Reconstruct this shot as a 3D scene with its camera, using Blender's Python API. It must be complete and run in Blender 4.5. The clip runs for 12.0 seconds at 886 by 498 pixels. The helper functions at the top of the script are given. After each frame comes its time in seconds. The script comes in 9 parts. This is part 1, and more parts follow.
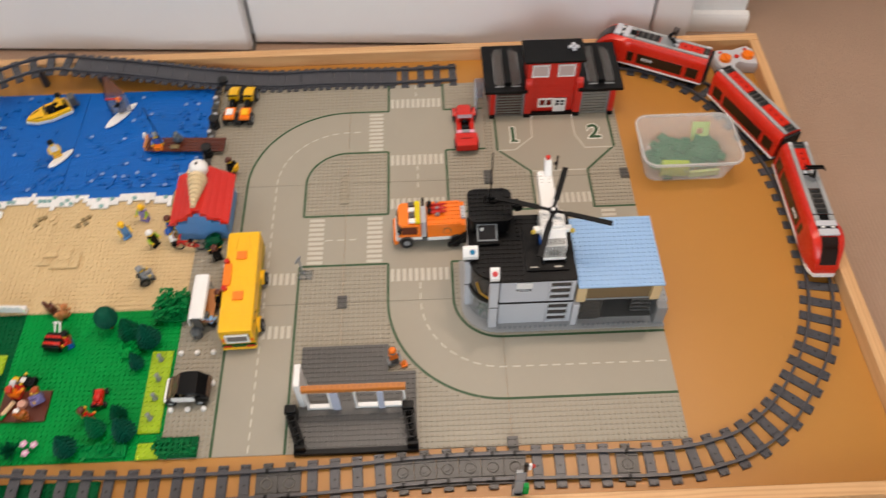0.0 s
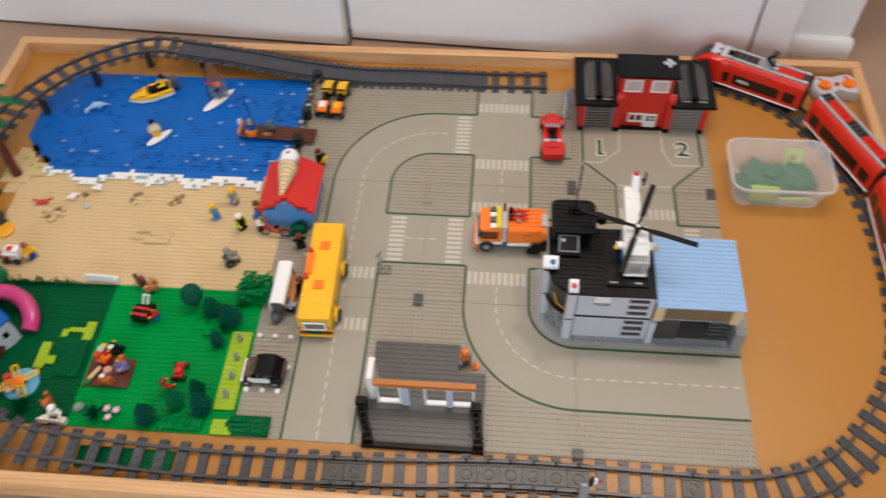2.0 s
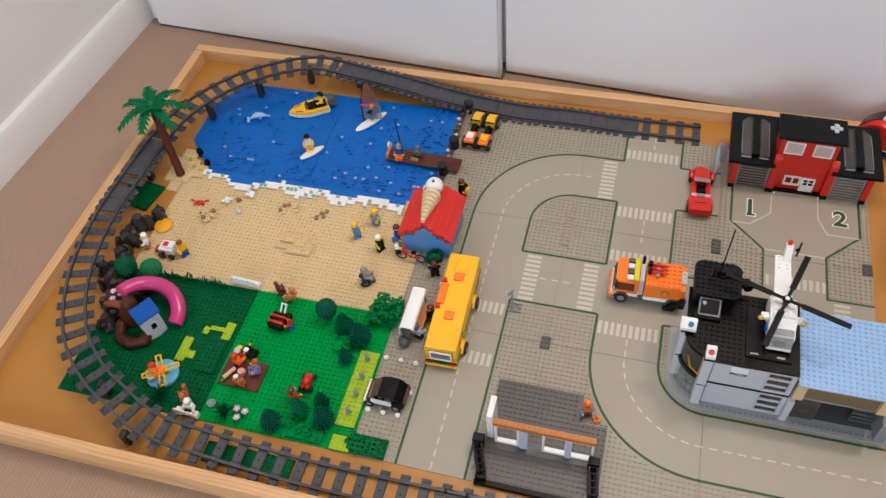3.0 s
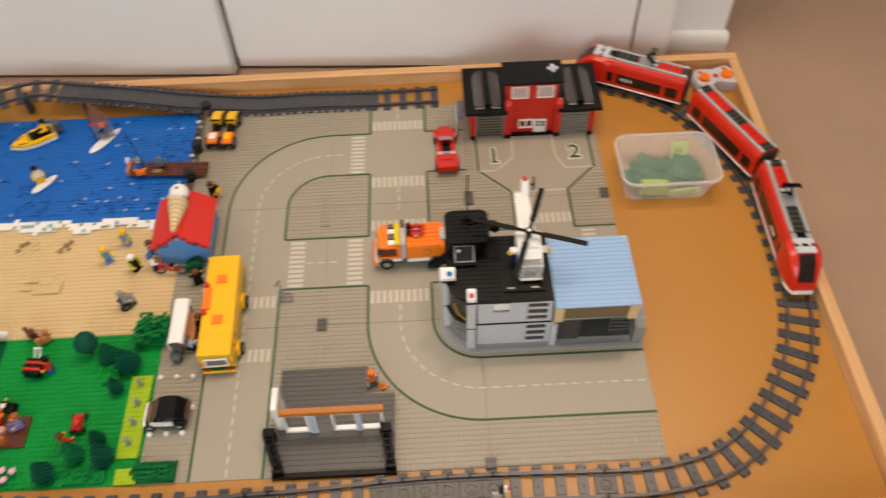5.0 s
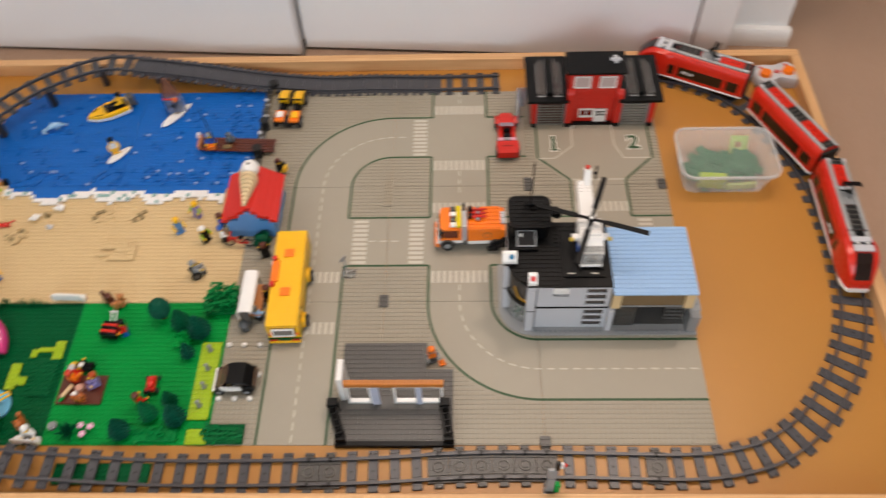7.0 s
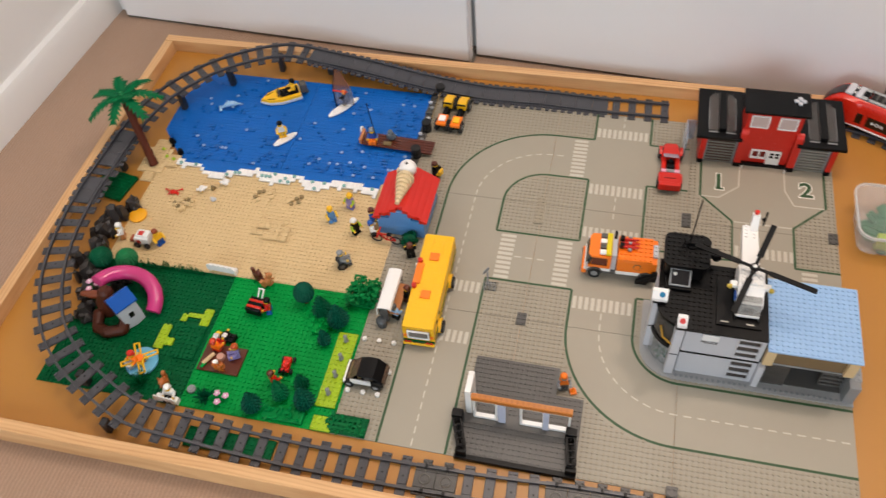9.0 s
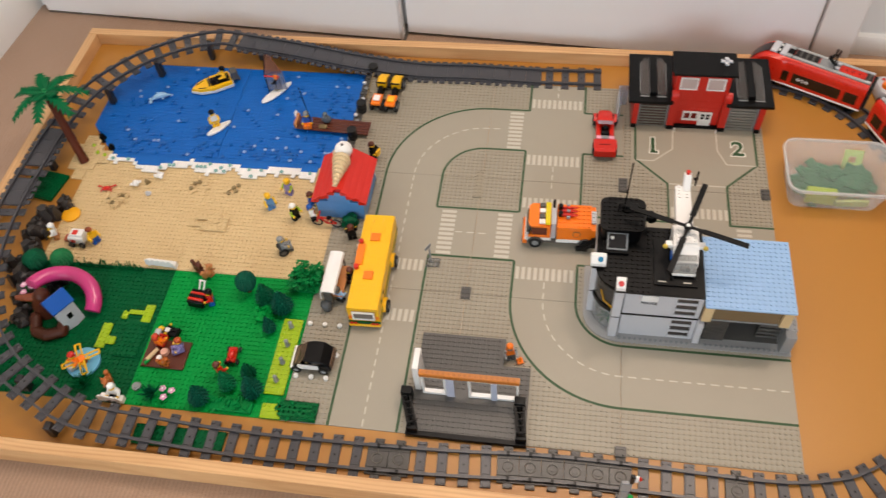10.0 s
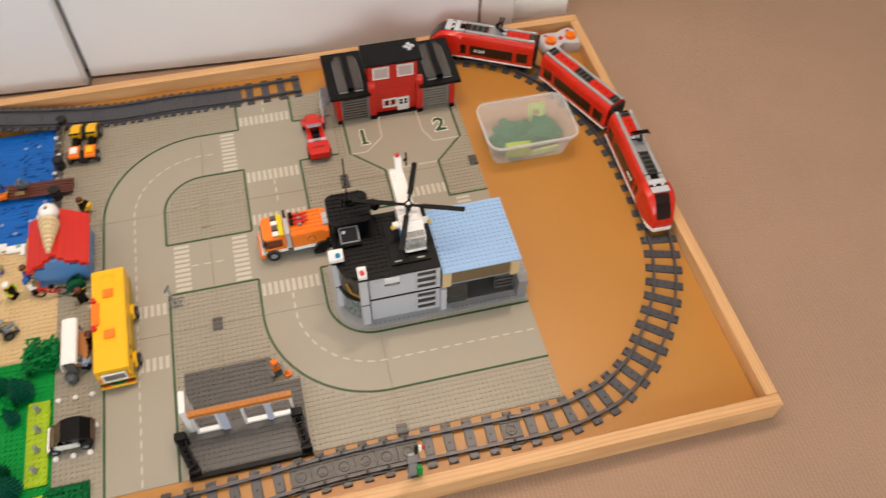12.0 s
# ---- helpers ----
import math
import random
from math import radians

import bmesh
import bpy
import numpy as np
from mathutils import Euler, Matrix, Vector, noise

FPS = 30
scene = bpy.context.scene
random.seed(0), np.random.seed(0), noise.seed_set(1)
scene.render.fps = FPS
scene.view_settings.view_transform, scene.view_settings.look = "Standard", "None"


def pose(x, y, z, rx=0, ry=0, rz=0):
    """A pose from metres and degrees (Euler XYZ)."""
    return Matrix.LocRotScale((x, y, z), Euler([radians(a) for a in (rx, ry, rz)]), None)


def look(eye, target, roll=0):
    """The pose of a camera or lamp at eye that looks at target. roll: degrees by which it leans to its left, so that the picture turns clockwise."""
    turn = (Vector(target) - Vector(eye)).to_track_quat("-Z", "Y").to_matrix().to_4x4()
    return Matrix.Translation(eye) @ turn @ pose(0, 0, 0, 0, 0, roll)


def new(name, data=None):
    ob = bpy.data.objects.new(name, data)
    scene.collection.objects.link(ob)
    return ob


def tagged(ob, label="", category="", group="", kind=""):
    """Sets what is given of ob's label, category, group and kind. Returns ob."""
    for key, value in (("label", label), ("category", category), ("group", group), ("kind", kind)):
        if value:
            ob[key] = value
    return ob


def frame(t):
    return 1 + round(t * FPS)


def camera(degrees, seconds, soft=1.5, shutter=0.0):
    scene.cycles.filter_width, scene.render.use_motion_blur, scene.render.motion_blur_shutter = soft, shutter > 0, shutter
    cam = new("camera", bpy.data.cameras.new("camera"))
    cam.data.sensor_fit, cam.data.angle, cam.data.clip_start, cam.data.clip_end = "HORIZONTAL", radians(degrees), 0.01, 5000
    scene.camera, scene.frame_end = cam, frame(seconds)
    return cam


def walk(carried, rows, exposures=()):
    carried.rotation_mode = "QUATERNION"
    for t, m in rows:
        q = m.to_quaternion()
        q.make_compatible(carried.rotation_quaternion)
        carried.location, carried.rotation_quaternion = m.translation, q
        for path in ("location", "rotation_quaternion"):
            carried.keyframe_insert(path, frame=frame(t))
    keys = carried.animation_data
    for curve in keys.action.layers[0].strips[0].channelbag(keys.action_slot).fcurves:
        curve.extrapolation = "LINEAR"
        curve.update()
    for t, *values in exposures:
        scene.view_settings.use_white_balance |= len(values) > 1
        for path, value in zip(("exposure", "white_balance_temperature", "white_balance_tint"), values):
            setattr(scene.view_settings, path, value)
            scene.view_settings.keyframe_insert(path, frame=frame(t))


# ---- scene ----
cam = camera(57.2, 12.0, soft=1.35, shutter=0.6)
PATH = [
    (0, (0.41, -0.462, 1.119), (0.43, 0.72, -0.494), -1.4),
    (0.5, (0.439, -0.464, 1.119), (0.534, 0.738, -0.477), -1.2),
    (1, (0.429, -0.466, 1.115), (0.551, 0.731, -0.483), 0.5),
    (1.5, (0.404, -0.462, 1.121), (0.444, 0.726, -0.488), 0.1),
    (2, (0.382, -0.466, 1.131), (0.249, 0.715, -0.477), -2.5),
    (2.5, (0.354, -0.455, 1.137), (0.055, 0.71, -0.461), -4.0),
    (2.7, (0.347, -0.452, 1.149), (-0.021, 0.72, -0.429), -5.2),
    (3.5, (0.358, -0.446, 1.153), (-0.078, 0.733, -0.418), -6.6),
    (4.3, (0.408, -0.461, 1.139), (0.176, 0.745, -0.44), -4.5),
    (4.5, (0.411, -0.466, 1.131), (0.26, 0.757, -0.444), -3.5),
    (5, (0.447, -0.462, 1.126), (0.465, 0.755, -0.46), -2.1),
    (5.5, (0.472, -0.466, 1.13), (0.646, 0.726, -0.466), -0.9),
    (6, (0.461, -0.482, 1.138), (0.723, 0.681, -0.468), 1.2),
    (6.5, (0.435, -0.487, 1.142), (0.555, 0.709, -0.457), -1.1),
    (7, (0.397, -0.487, 1.156), (0.338, 0.701, -0.452), -2.7),
    (7.5, (0.367, -0.482, 1.151), (0.103, 0.686, -0.451), -4.8),
    (7.7, (0.354, -0.482, 1.154), (0.029, 0.675, -0.445), -5.4),
    (8.5, (0.347, -0.479, 1.144), (-0.070, 0.697, -0.442), -6.0),
    (9.3, (0.37, -0.47, 1.152), (0.043, 0.703, -0.435), -6.2),
    (9.5, (0.373, -0.473, 1.148), (0.061, 0.698, -0.444), -6.3),
    (10, (0.39, -0.473, 1.142), (0.129, 0.682, -0.47), -6.1),
    (10.5, (0.41, -0.479, 1.156), (0.257, 0.69, -0.459), -4.9),
    (11, (0.431, -0.49, 1.151), (0.416, 0.694, -0.461), -4.3),
    (11.5, (0.423, -0.508, 1.155), (0.596, 0.657, -0.461), -0.6),
    (12, (0.433, -0.498, 1.16), (0.74, 0.642, -0.454), 1.5),
]
walk(cam, [(t, look(eye, target, roll)) for t, eye, target, roll in PATH],
     exposures=[(0, -0.07, 6350, 10), (1, -0.04, 6500, 10), (2.5, -0.14, 5850, 10), (5, -0.08, 6900, 10), (5.5, -0.07, 7120, 12), (6.5, -0.08, 7000, 12), (7.5, -0.14, 5850, 10), (9.5, -0.03, 6400, 10), (11, -0.06, 6450, 10), (12, 0.02, 6620, 10)])

# ---- light ----
FLOOR_Z = -0.020
world = bpy.data.worlds.new("world")
scene.world = world
world.use_nodes = True
world.node_tree.nodes["Background"].inputs["Color"].default_value = (0.75, 0.85, 1.0, 1)
world.node_tree.nodes["Background"].inputs["Strength"].default_value = 0.35
scene.view_settings.exposure = 0.0


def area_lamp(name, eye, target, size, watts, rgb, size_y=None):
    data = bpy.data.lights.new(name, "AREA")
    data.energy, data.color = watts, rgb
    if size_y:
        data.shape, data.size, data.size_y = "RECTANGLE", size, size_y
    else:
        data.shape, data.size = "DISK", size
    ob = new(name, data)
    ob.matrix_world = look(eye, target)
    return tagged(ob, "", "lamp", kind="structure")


# broad unseen disc added below the ceiling for soft overall fill
area_lamp("unseen_ceiling_light", (0.35, 0.64, 2.34), (0.35, 0.60, 0), 0.90, 21, (1.0, 0.82, 0.68))
# small unseen lamp, placed along the direction of the cast shadows
area_lamp("unseen_ceiling_light", (1.12, 0.88, 2.32), (0.80, 0.60, 0), 0.20, 15, (1.0, 0.78, 0.62))
area_lamp("window_light", (0.2, -2.95, 1.45), (0.1, 0.5, 0.6), 1.9, 47, (0.87, 0.95, 1.0), 1.3)

# ---- materials ----


def rgb(h):
    """Linear colour from an sRGB hex string."""
    c = [int(h[i:i + 2], 16) / 255 for i in (0, 2, 4)]
    return tuple(v / 12.92 if v <= 0.04045 else ((v + 0.055) / 1.055) ** 2.4 for v in c)


def base_material(name):
    m = bpy.data.materials.new(name)
    m.use_nodes = True
    nt = m.node_tree
    return m, nt, nt.nodes["Principled BSDF"]


def link(nt, a, b):
    nt.links.new(a, b)


def noise_node(nt, scale, detail=4.0, rough=0.6, stretch=None):
    co = nt.nodes.new("ShaderNodeTexCoord")
    n = nt.nodes.new("ShaderNodeTexNoise")
    n.inputs["Scale"].default_value, n.inputs["Detail"].default_value, n.inputs["Roughness"].default_value = scale, detail, rough
    if stretch:
        mp = nt.nodes.new("ShaderNodeMapping")
        mp.inputs["Scale"].default_value = stretch
        link(nt, co.outputs["Object"], mp.inputs["Vector"])
        link(nt, mp.outputs["Vector"], n.inputs["Vector"])
    else:
        link(nt, co.outputs["Object"], n.inputs["Vector"])
    return n


def mixed(nt, fac, a, b):
    x = nt.nodes.new("ShaderNodeMix")
    x.data_type = "RGBA"
    link(nt, fac, x.inputs[0])
    for k, v in ((6, a), (7, b)):
        if isinstance(v, tuple):
            x.inputs[k].default_value = (*v, 1)
        else:
            link(nt, v, x.inputs[k])
    return x.outputs[2]


def scaled(c, k):
    return tuple(min(1.0, v * k) for v in c)


def bumped(nt, bsdf, height, strength, distance):
    b = nt.nodes.new("ShaderNodeBump")
    b.inputs["Strength"].default_value, b.inputs["Distance"].default_value = strength, distance
    link(nt, height, b.inputs["Height"])
    link(nt, b.outputs["Normal"], bsdf.inputs["Normal"])


def plastic(name, c, rough=0.28, vary=0.10, wear=0.0, gloss=0.5):
    """Moulded toy plastic: slight piece-to-piece change, dust at a larger scale, scuffed gloss."""
    m, nt, b = base_material(name)
    big, fine = noise_node(nt, 22, 3), noise_node(nt, 420, 2)
    info = nt.nodes.new("ShaderNodeNewGeometry")
    isl = mixed(nt, info.outputs["Random Per Island"], scaled(c, 1 - vary), scaled(c, 1 + vary * 0.6))
    dust = mixed(nt, big.outputs["Fac"], isl, scaled(c, 1 - vary * 1.2))
    link(nt, dust, b.inputs["Base Color"])
    b.inputs["Specular IOR Level"].default_value = gloss
    ramp = nt.nodes.new("ShaderNodeMapRange")
    ramp.inputs["To Min"].default_value, ramp.inputs["To Max"].default_value = rough * 0.75, rough * 1.5 + wear
    link(nt, fine.outputs["Fac"], ramp.inputs["Value"])
    link(nt, ramp.outputs["Result"], b.inputs["Roughness"])
    bumped(nt, b, fine.outputs["Fac"], 0.06, 0.0003)
    return m


def clear_plastic(name, c, rough=0.08, trans=0.9, alpha=1.0):
    m, nt, b = base_material(name)
    fine = noise_node(nt, 60, 2)
    link(nt, mixed(nt, fine.outputs["Fac"], c, scaled(c, 0.93)), b.inputs["Base Color"])
    b.inputs["Roughness"].default_value = rough
    b.inputs["Transmission Weight"].default_value = trans
    b.inputs["IOR"].default_value = 1.3
    b.inputs["Alpha"].default_value = alpha
    bumped(nt, b, fine.outputs["Fac"], 0.05, 0.0005)
    return m


def carpet_material():
    m, nt, b = base_material("carpet_pile")
    fine, mid, big = noise_node(nt, 240, 3, 0.75), noise_node(nt, 45, 3), noise_node(nt, 3.5, 3)
    co = nt.nodes.new("ShaderNodeTexCoord")
    w = nt.nodes.new("ShaderNodeTexWave")
    w.inputs["Scale"].default_value, w.inputs["Distortion"].default_value, w.inputs["Detail"].default_value = 46, 3.0, 2
    w.bands_direction = "X"
    link(nt, co.outputs["Object"], w.inputs["Vector"])
    a = mixed(nt, fine.outputs["Fac"], rgb("7a614d"), rgb("d4b69d"))
    a = mixed(nt, mid.outputs["Fac"], a, rgb("a98a72"))
    x = nt.nodes.new("ShaderNodeMix")
    x.data_type, x.blend_type = "RGBA", "MULTIPLY"
    x.inputs[0].default_value = 0.28
    link(nt, a, x.inputs[6])
    link(nt, w.outputs["Color"], x.inputs[7])
    link(nt, mixed(nt, big.outputs["Fac"], x.outputs[2], rgb("b2927a")), b.inputs["Base Color"])
    b.inputs["Roughness"].default_value = 0.95
    b.inputs["Sheen Weight"].default_value = 0.2
    bumped(nt, b, fine.outputs["Fac"], 0.6, 0.004)
    return m


def wood_material(name, light, dark, along):
    """Pine: wavering growth lines along one axis (0 or 1), fine grain and a broad change of tone."""
    m, nt, b = base_material(name)
    co = nt.nodes.new("ShaderNodeTexCoord")
    mp = nt.nodes.new("ShaderNodeMapping")
    mp.inputs["Scale"].default_value = (0.22, 1, 1) if along == 0 else (1, 0.22, 1)
    link(nt, co.outputs["Object"], mp.inputs["Vector"])
    rings = nt.nodes.new("ShaderNodeTexWave")
    rings.bands_direction = "Y" if along == 0 else "X"
    rings.inputs["Scale"].default_value, rings.inputs["Distortion"].default_value = 48, 14.0
    rings.inputs["Detail"].default_value, rings.inputs["Detail Scale"].default_value = 2.0, 0.22
    link(nt, mp.outputs["Vector"], rings.inputs["Vector"])
    long, wide = (4, 90, 90), (1.2, 12, 12)
    if along == 1:
        long, wide = (90, 4, 90), (12, 1.2, 12)
    grain, broad = noise_node(nt, 1.0, 6, 0.65, long), noise_node(nt, 1.0, 2, 0.5, wide)
    streak = nt.nodes.new("ShaderNodeMapRange")
    streak.inputs["From Min"].default_value, streak.inputs["From Max"].default_value = 0.36, 0.66
    link(nt, grain.outputs["Fac"], streak.inputs["Value"])
    late = nt.nodes.new("ShaderNodeMapRange")
    late.inputs["From Min"].default_value, late.inputs["From Max"].default_value, late.inputs["To Max"].default_value = 0.35, 1.0, 0.5
    link(nt, rings.outputs["Fac"], late.inputs["Value"])
    a = mixed(nt, late.outputs["Result"], light, dark)
    x = nt.nodes.new("ShaderNodeMix")
    x.data_type = "RGBA"
    x.inputs[0].default_value = 0.35
    link(nt, a, x.inputs[6])
    link(nt, mixed(nt, streak.outputs["Result"], scaled(light, 1.04), dark), x.inputs[7])
    tone = nt.nodes.new("ShaderNodeMapRange")
    tone.inputs["To Max"].default_value = 0.45
    link(nt, broad.outputs["Fac"], tone.inputs["Value"])
    link(nt, mixed(nt, tone.outputs["Result"], x.outputs[2], scaled(dark, 1.12)), b.inputs["Base Color"])
    b.inputs["Roughness"].default_value = 0.5
    bumped(nt, b, grain.outputs["Fac"], 0.15, 0.0008)
    return m


def mdf_material():
    m, nt, b = base_material("fibreboard")
    fine, mid, big = noise_node(nt, 700, 2), noise_node(nt, 60, 4, 0.7), noise_node(nt, 4, 3)
    a = mixed(nt, fine.outputs["Fac"], rgb("a8722c"), rgb("c18a3a"))
    a = mixed(nt, mid.outputs["Fac"], a, rgb("b27a30"))
    link(nt, mixed(nt, big.outputs["Fac"], a, rgb("b77f34")), b.inputs["Base Color"])
    b.inputs["Roughness"].default_value = 0.40
    b.inputs["Specular IOR Level"].default_value = 0.55
    bumped(nt, b, mid.outputs["Fac"], 0.05, 0.0006)
    return m


def paint_material(name, c, rough=0.45):
    m, nt, b = base_material(name)
    fine, big = noise_node(nt, 180, 3), noise_node(nt, 1.7, 3)
    link(nt, mixed(nt, big.outputs["Fac"], c, scaled(c, 0.94)), b.inputs["Base Color"])
    b.inputs["Roughness"].default_value = rough
    bumped(nt, b, fine.outputs["Fac"], 0.08, 0.0006)
    return m


CARPET = carpet_material()
WALL = paint_material("wall_paint", (0.85, 0.84, 0.82), 0.6)
DOOR_WHITE = paint_material("door_laminate", (0.91, 0.91, 0.92), 0.32)
TRIM_WHITE = paint_material("trim_gloss", (0.84, 0.83, 0.81), 0.3)
# shade of the gaps round the doors, put into one dark colour
GAP_SHADE = paint_material("gap_shade", (0.14, 0.12, 0.10), 0.7)
PINE_X = wood_material("pine_lengthwise", rgb("e8c08c"), rgb("bb8452"), 0)
PINE_Y = wood_material("pine_crosswise", rgb("e8c08c"), rgb("bb8452"), 1)
MDF = mdf_material()

OLD_GREY = plastic("old_grey_plastic", rgb("a39c8c"), 0.42, 0.05)
STUD_GREY = plastic("old_grey_studs", rgb("a09784"), 0.40, 0.05)
DARK_GREY = plastic("dark_grey_plastic", rgb("555350"), 0.36, 0.07)
TRACK_GREY = plastic("track_grey_plastic", rgb("48484d"), 0.32, 0.08, gloss=0.5)
LIGHT_GREY = plastic("light_grey_plastic", rgb("c8cad0"), 0.32, 0.04)
MID_GREY = plastic("mid_grey_plastic", rgb("8e9193"), 0.32, 0.06)
WHITE = plastic("white_plastic", rgb("f2f1ee"), 0.28, 0.03)
BLACK = plastic("black_plastic", rgb("070708"), 0.36, 0.12, gloss=0.2)
RED = plastic("red_plastic", rgb("d0200f"), 0.28, 0.06)
STATION_RED = plastic("station_red_plastic", rgb("cb2416"), 0.32, 0.015)
DARK_RED = plastic("train_red_plastic", rgb("d02612"), 0.26, 0.05)
ORANGE = plastic("orange_plastic", rgb("fc8010"), 0.28, 0.05)
YELLOW = plastic("yellow_plastic", rgb("f8c00e"), 0.28, 0.04)
BLUE = plastic("blue_plastic", rgb("0d55ae"), 0.30, 0.05)
SEA_BLUE = plastic("sea_blue_plastic", rgb("0f65be"), 0.38, 0.03, gloss=0.3)
MEDIUM_BLUE = plastic("medium_blue_plastic", rgb("5b93cf"), 0.28, 0.04)
PALE_BLUE = plastic("pale_blue_plastic", rgb("9bbfe6"), 0.30, 0.04)
GREEN = plastic("bright_green_plastic", rgb("00963f"), 0.40, 0.05, gloss=0.14)
DARK_GREEN = plastic("dark_green_plastic", rgb("005a30"), 0.40, 0.07, gloss=0.12)
LEAF_GREEN = plastic("leaf_green_plastic", rgb("025436"), 0.45, 0.10, gloss=0.12)
LIME = plastic("lime_plastic", rgb("a4c213"), 0.30, 0.04)
TAN = plastic("tan_plastic", rgb("dcc293"), 0.42, 0.05, gloss=0.3)
DARK_TAN = plastic("dark_tan_plastic", rgb("8f7a52"), 0.38, 0.08)
BROWN = plastic("reddish_brown_plastic", rgb("5e2a17"), 0.30, 0.10)
NOUGAT = plastic("nougat_plastic", rgb("c5824c"), 0.34, 0.06)
SKIN_YELLOW = plastic("figure_yellow_plastic", rgb("f0c22a"), 0.28, 0.03)
PINK = plastic("magenta_plastic", rgb("c73a7c"), 0.18, 0.04)
PALE_PINK = plastic("pale_pink_plastic", rgb("e9a5bd"), 0.30, 0.04)
LILAC = plastic("lilac_plastic", rgb("8a7fb8"), 0.30, 0.05)
LINE_GREEN = plastic("printed_green_line", rgb("2b4f2b"), 0.5, 0.08)
LINE_WHITE = plastic("printed_white_line", rgb("c9c4b6"), 0.5, 0.06)
SMOKE = clear_plastic("smoked_clear_plastic", (0.10, 0.09, 0.08), 0.06, 0.0, 0.62)
DARK_GLASS = plastic("dark_window_plastic", rgb("171314"), 0.12, 0.08)
CLEAR = clear_plastic("clear_plastic", (0.93, 0.95, 0.96), 0.10, 0.92)
RUBBER = plastic("black_rubber", rgb("161616"), 0.60, 0.1)
SILVER = plastic("flat_silver_plastic", rgb("a2a5a8"), 0.25, 0.05)
FLAME = plastic("printed_figures_white", rgb("f2efe6"), 0.35, 0.03)

# ---- mesh helpers ----
S, P, B = 0.008, 0.0032, 0.0096
PLATE_TOP = 0.0016


class Geo:
    """Collects plain geometry; m is applied to what is added."""

    def __init__(self):
        self.v, self.f, self.m = [], [], Matrix.Identity(4)

    def add(self, verts, faces):
        k = len(self.v)
        if self.m == Matrix.Identity(4):
            self.v += [tuple(p) for p in verts]
        else:
            self.v += [tuple(self.m @ Vector(p)) for p in verts]
        self.f += [tuple(i + k for i in f) for f in faces]
        return self

    def at(self, x=0, y=0, z=0, rx=0, ry=0, rz=0):
        self.m = pose(x, y, z, rx, ry, rz)
        return self

    def box(self, x0, y0, z0, x1, y1, z1, b=0.0004):
        x0, x1, y0, y1, z0, z1 = min(x0, x1), max(x0, x1), min(y0, y1), max(y0, y1), min(z0, z1), max(z0, z1)
        b = min(b, 0.3 * min(x1 - x0, y1 - y0, z1 - z0))
        v, ids = [], {}
        lo, hi = (x0, y0, z0), (x1, y1, z1)
        for sx in (0, 1):
            for sy in (0, 1):
                for sz in (0, 1):
                    for ax in range(3):
                        p = []
                        for i, s in enumerate((sx, sy, sz)):
                            q = hi[i] if s else lo[i]
                            p.append(q if i == ax else q + (-b if s else b))
                        ids[sx, sy, sz, ax] = len(v)
                        v.append(tuple(p))
        f = []
        for ax in range(3):
            o = [i for i in range(3) if i != ax]
            for s in (0, 1):
                ring = []
                for a, c in ((0, 0), (1, 0), (1, 1), (0, 1)):
                    k = [0, 0, 0]
                    k[ax], k[o[0]], k[o[1]] = s, a, c
                    ring.append(ids[(*k, ax)])
                f.append(tuple(ring))
            for a in (0, 1):
                for c in (0, 1):
                    k0, k1 = [0, 0, 0], [0, 0, 0]
                    k0[o[0]] = k1[o[0]] = a
                    k0[o[1]] = k1[o[1]] = c
                    k0[ax], k1[ax] = 0, 1
                    f.append((ids[(*k0, o[0])], ids[(*k1, o[0])], ids[(*k1, o[1])], ids[(*k0, o[1])]))
        for sx in (0, 1):
            for sy in (0, 1):
                for sz in (0, 1):
                    f.append(tuple(ids[sx, sy, sz, ax] for ax in range(3)))
        return self.add(v, f)

    def cyl(self, x, y, z0, z1, r, n=12, r1=None):
        r1 = r if r1 is None else r1
        v = [(x + q * math.cos(2 * math.pi * i / n), y + q * math.sin(2 * math.pi * i / n), z) for z, q in ((z0, r), (z1, r1)) for i in range(n)]
        f = [(i, (i + 1) % n, n + (i + 1) % n, n + i) for i in range(n)] + [tuple(range(n))[::-1], tuple(range(n, 2 * n))]
        return self.add(v, f)

    def rod(self, a, c, r, n=8, r1=None):
        """A round bar from point a to point c."""
        a, c = Vector(a), Vector(c)
        q = (c - a).to_track_quat("Z", "Y").to_matrix().to_4x4()
        keep = self.m
        self.m = keep @ Matrix.Translation(a) @ q
        self.cyl(0, 0, 0, (c - a).length, r, n, r1)
        self.m = keep
        return self

    def studs(self, points, z, r=0.0024, h=0.0017, n=8):
        ring = [(r * math.cos(2 * math.pi * (i + 0.5) / n), r * math.sin(2 * math.pi * (i + 0.5) / n)) for i in range(n)]
        faces = [(i, (i + 1) % n, n + (i + 1) % n, n + i) for i in range(n)] + [tuple(range(n, 2 * n))]
        for x, y in points:
            self.add([(x + a, y + c, z) for a, c in ring] + [(x + a, y + c, z + h) for a, c in ring], faces)
        return self

    def stud_grid(self, x0, y0, x1, y1, z, **k):
        nx, ny = round((x1 - x0) / S), round((y1 - y0) / S)
        return self.studs([(x0 + (i + 0.5) * S, y0 + (j + 0.5) * S) for i in range(nx) for j in range(ny)], z, **k)

    def prism(self, pts, z0, z1):
        n = len(pts)
        v = [(x, y, z0) for x, y in pts] + [(x, y, z1) for x, y in pts]
        f = [(i, (i + 1) % n, n + (i + 1) % n, n + i) for i in range(n)] + [tuple(range(n))[::-1], tuple(range(n, 2 * n))]
        return self.add(v, f)

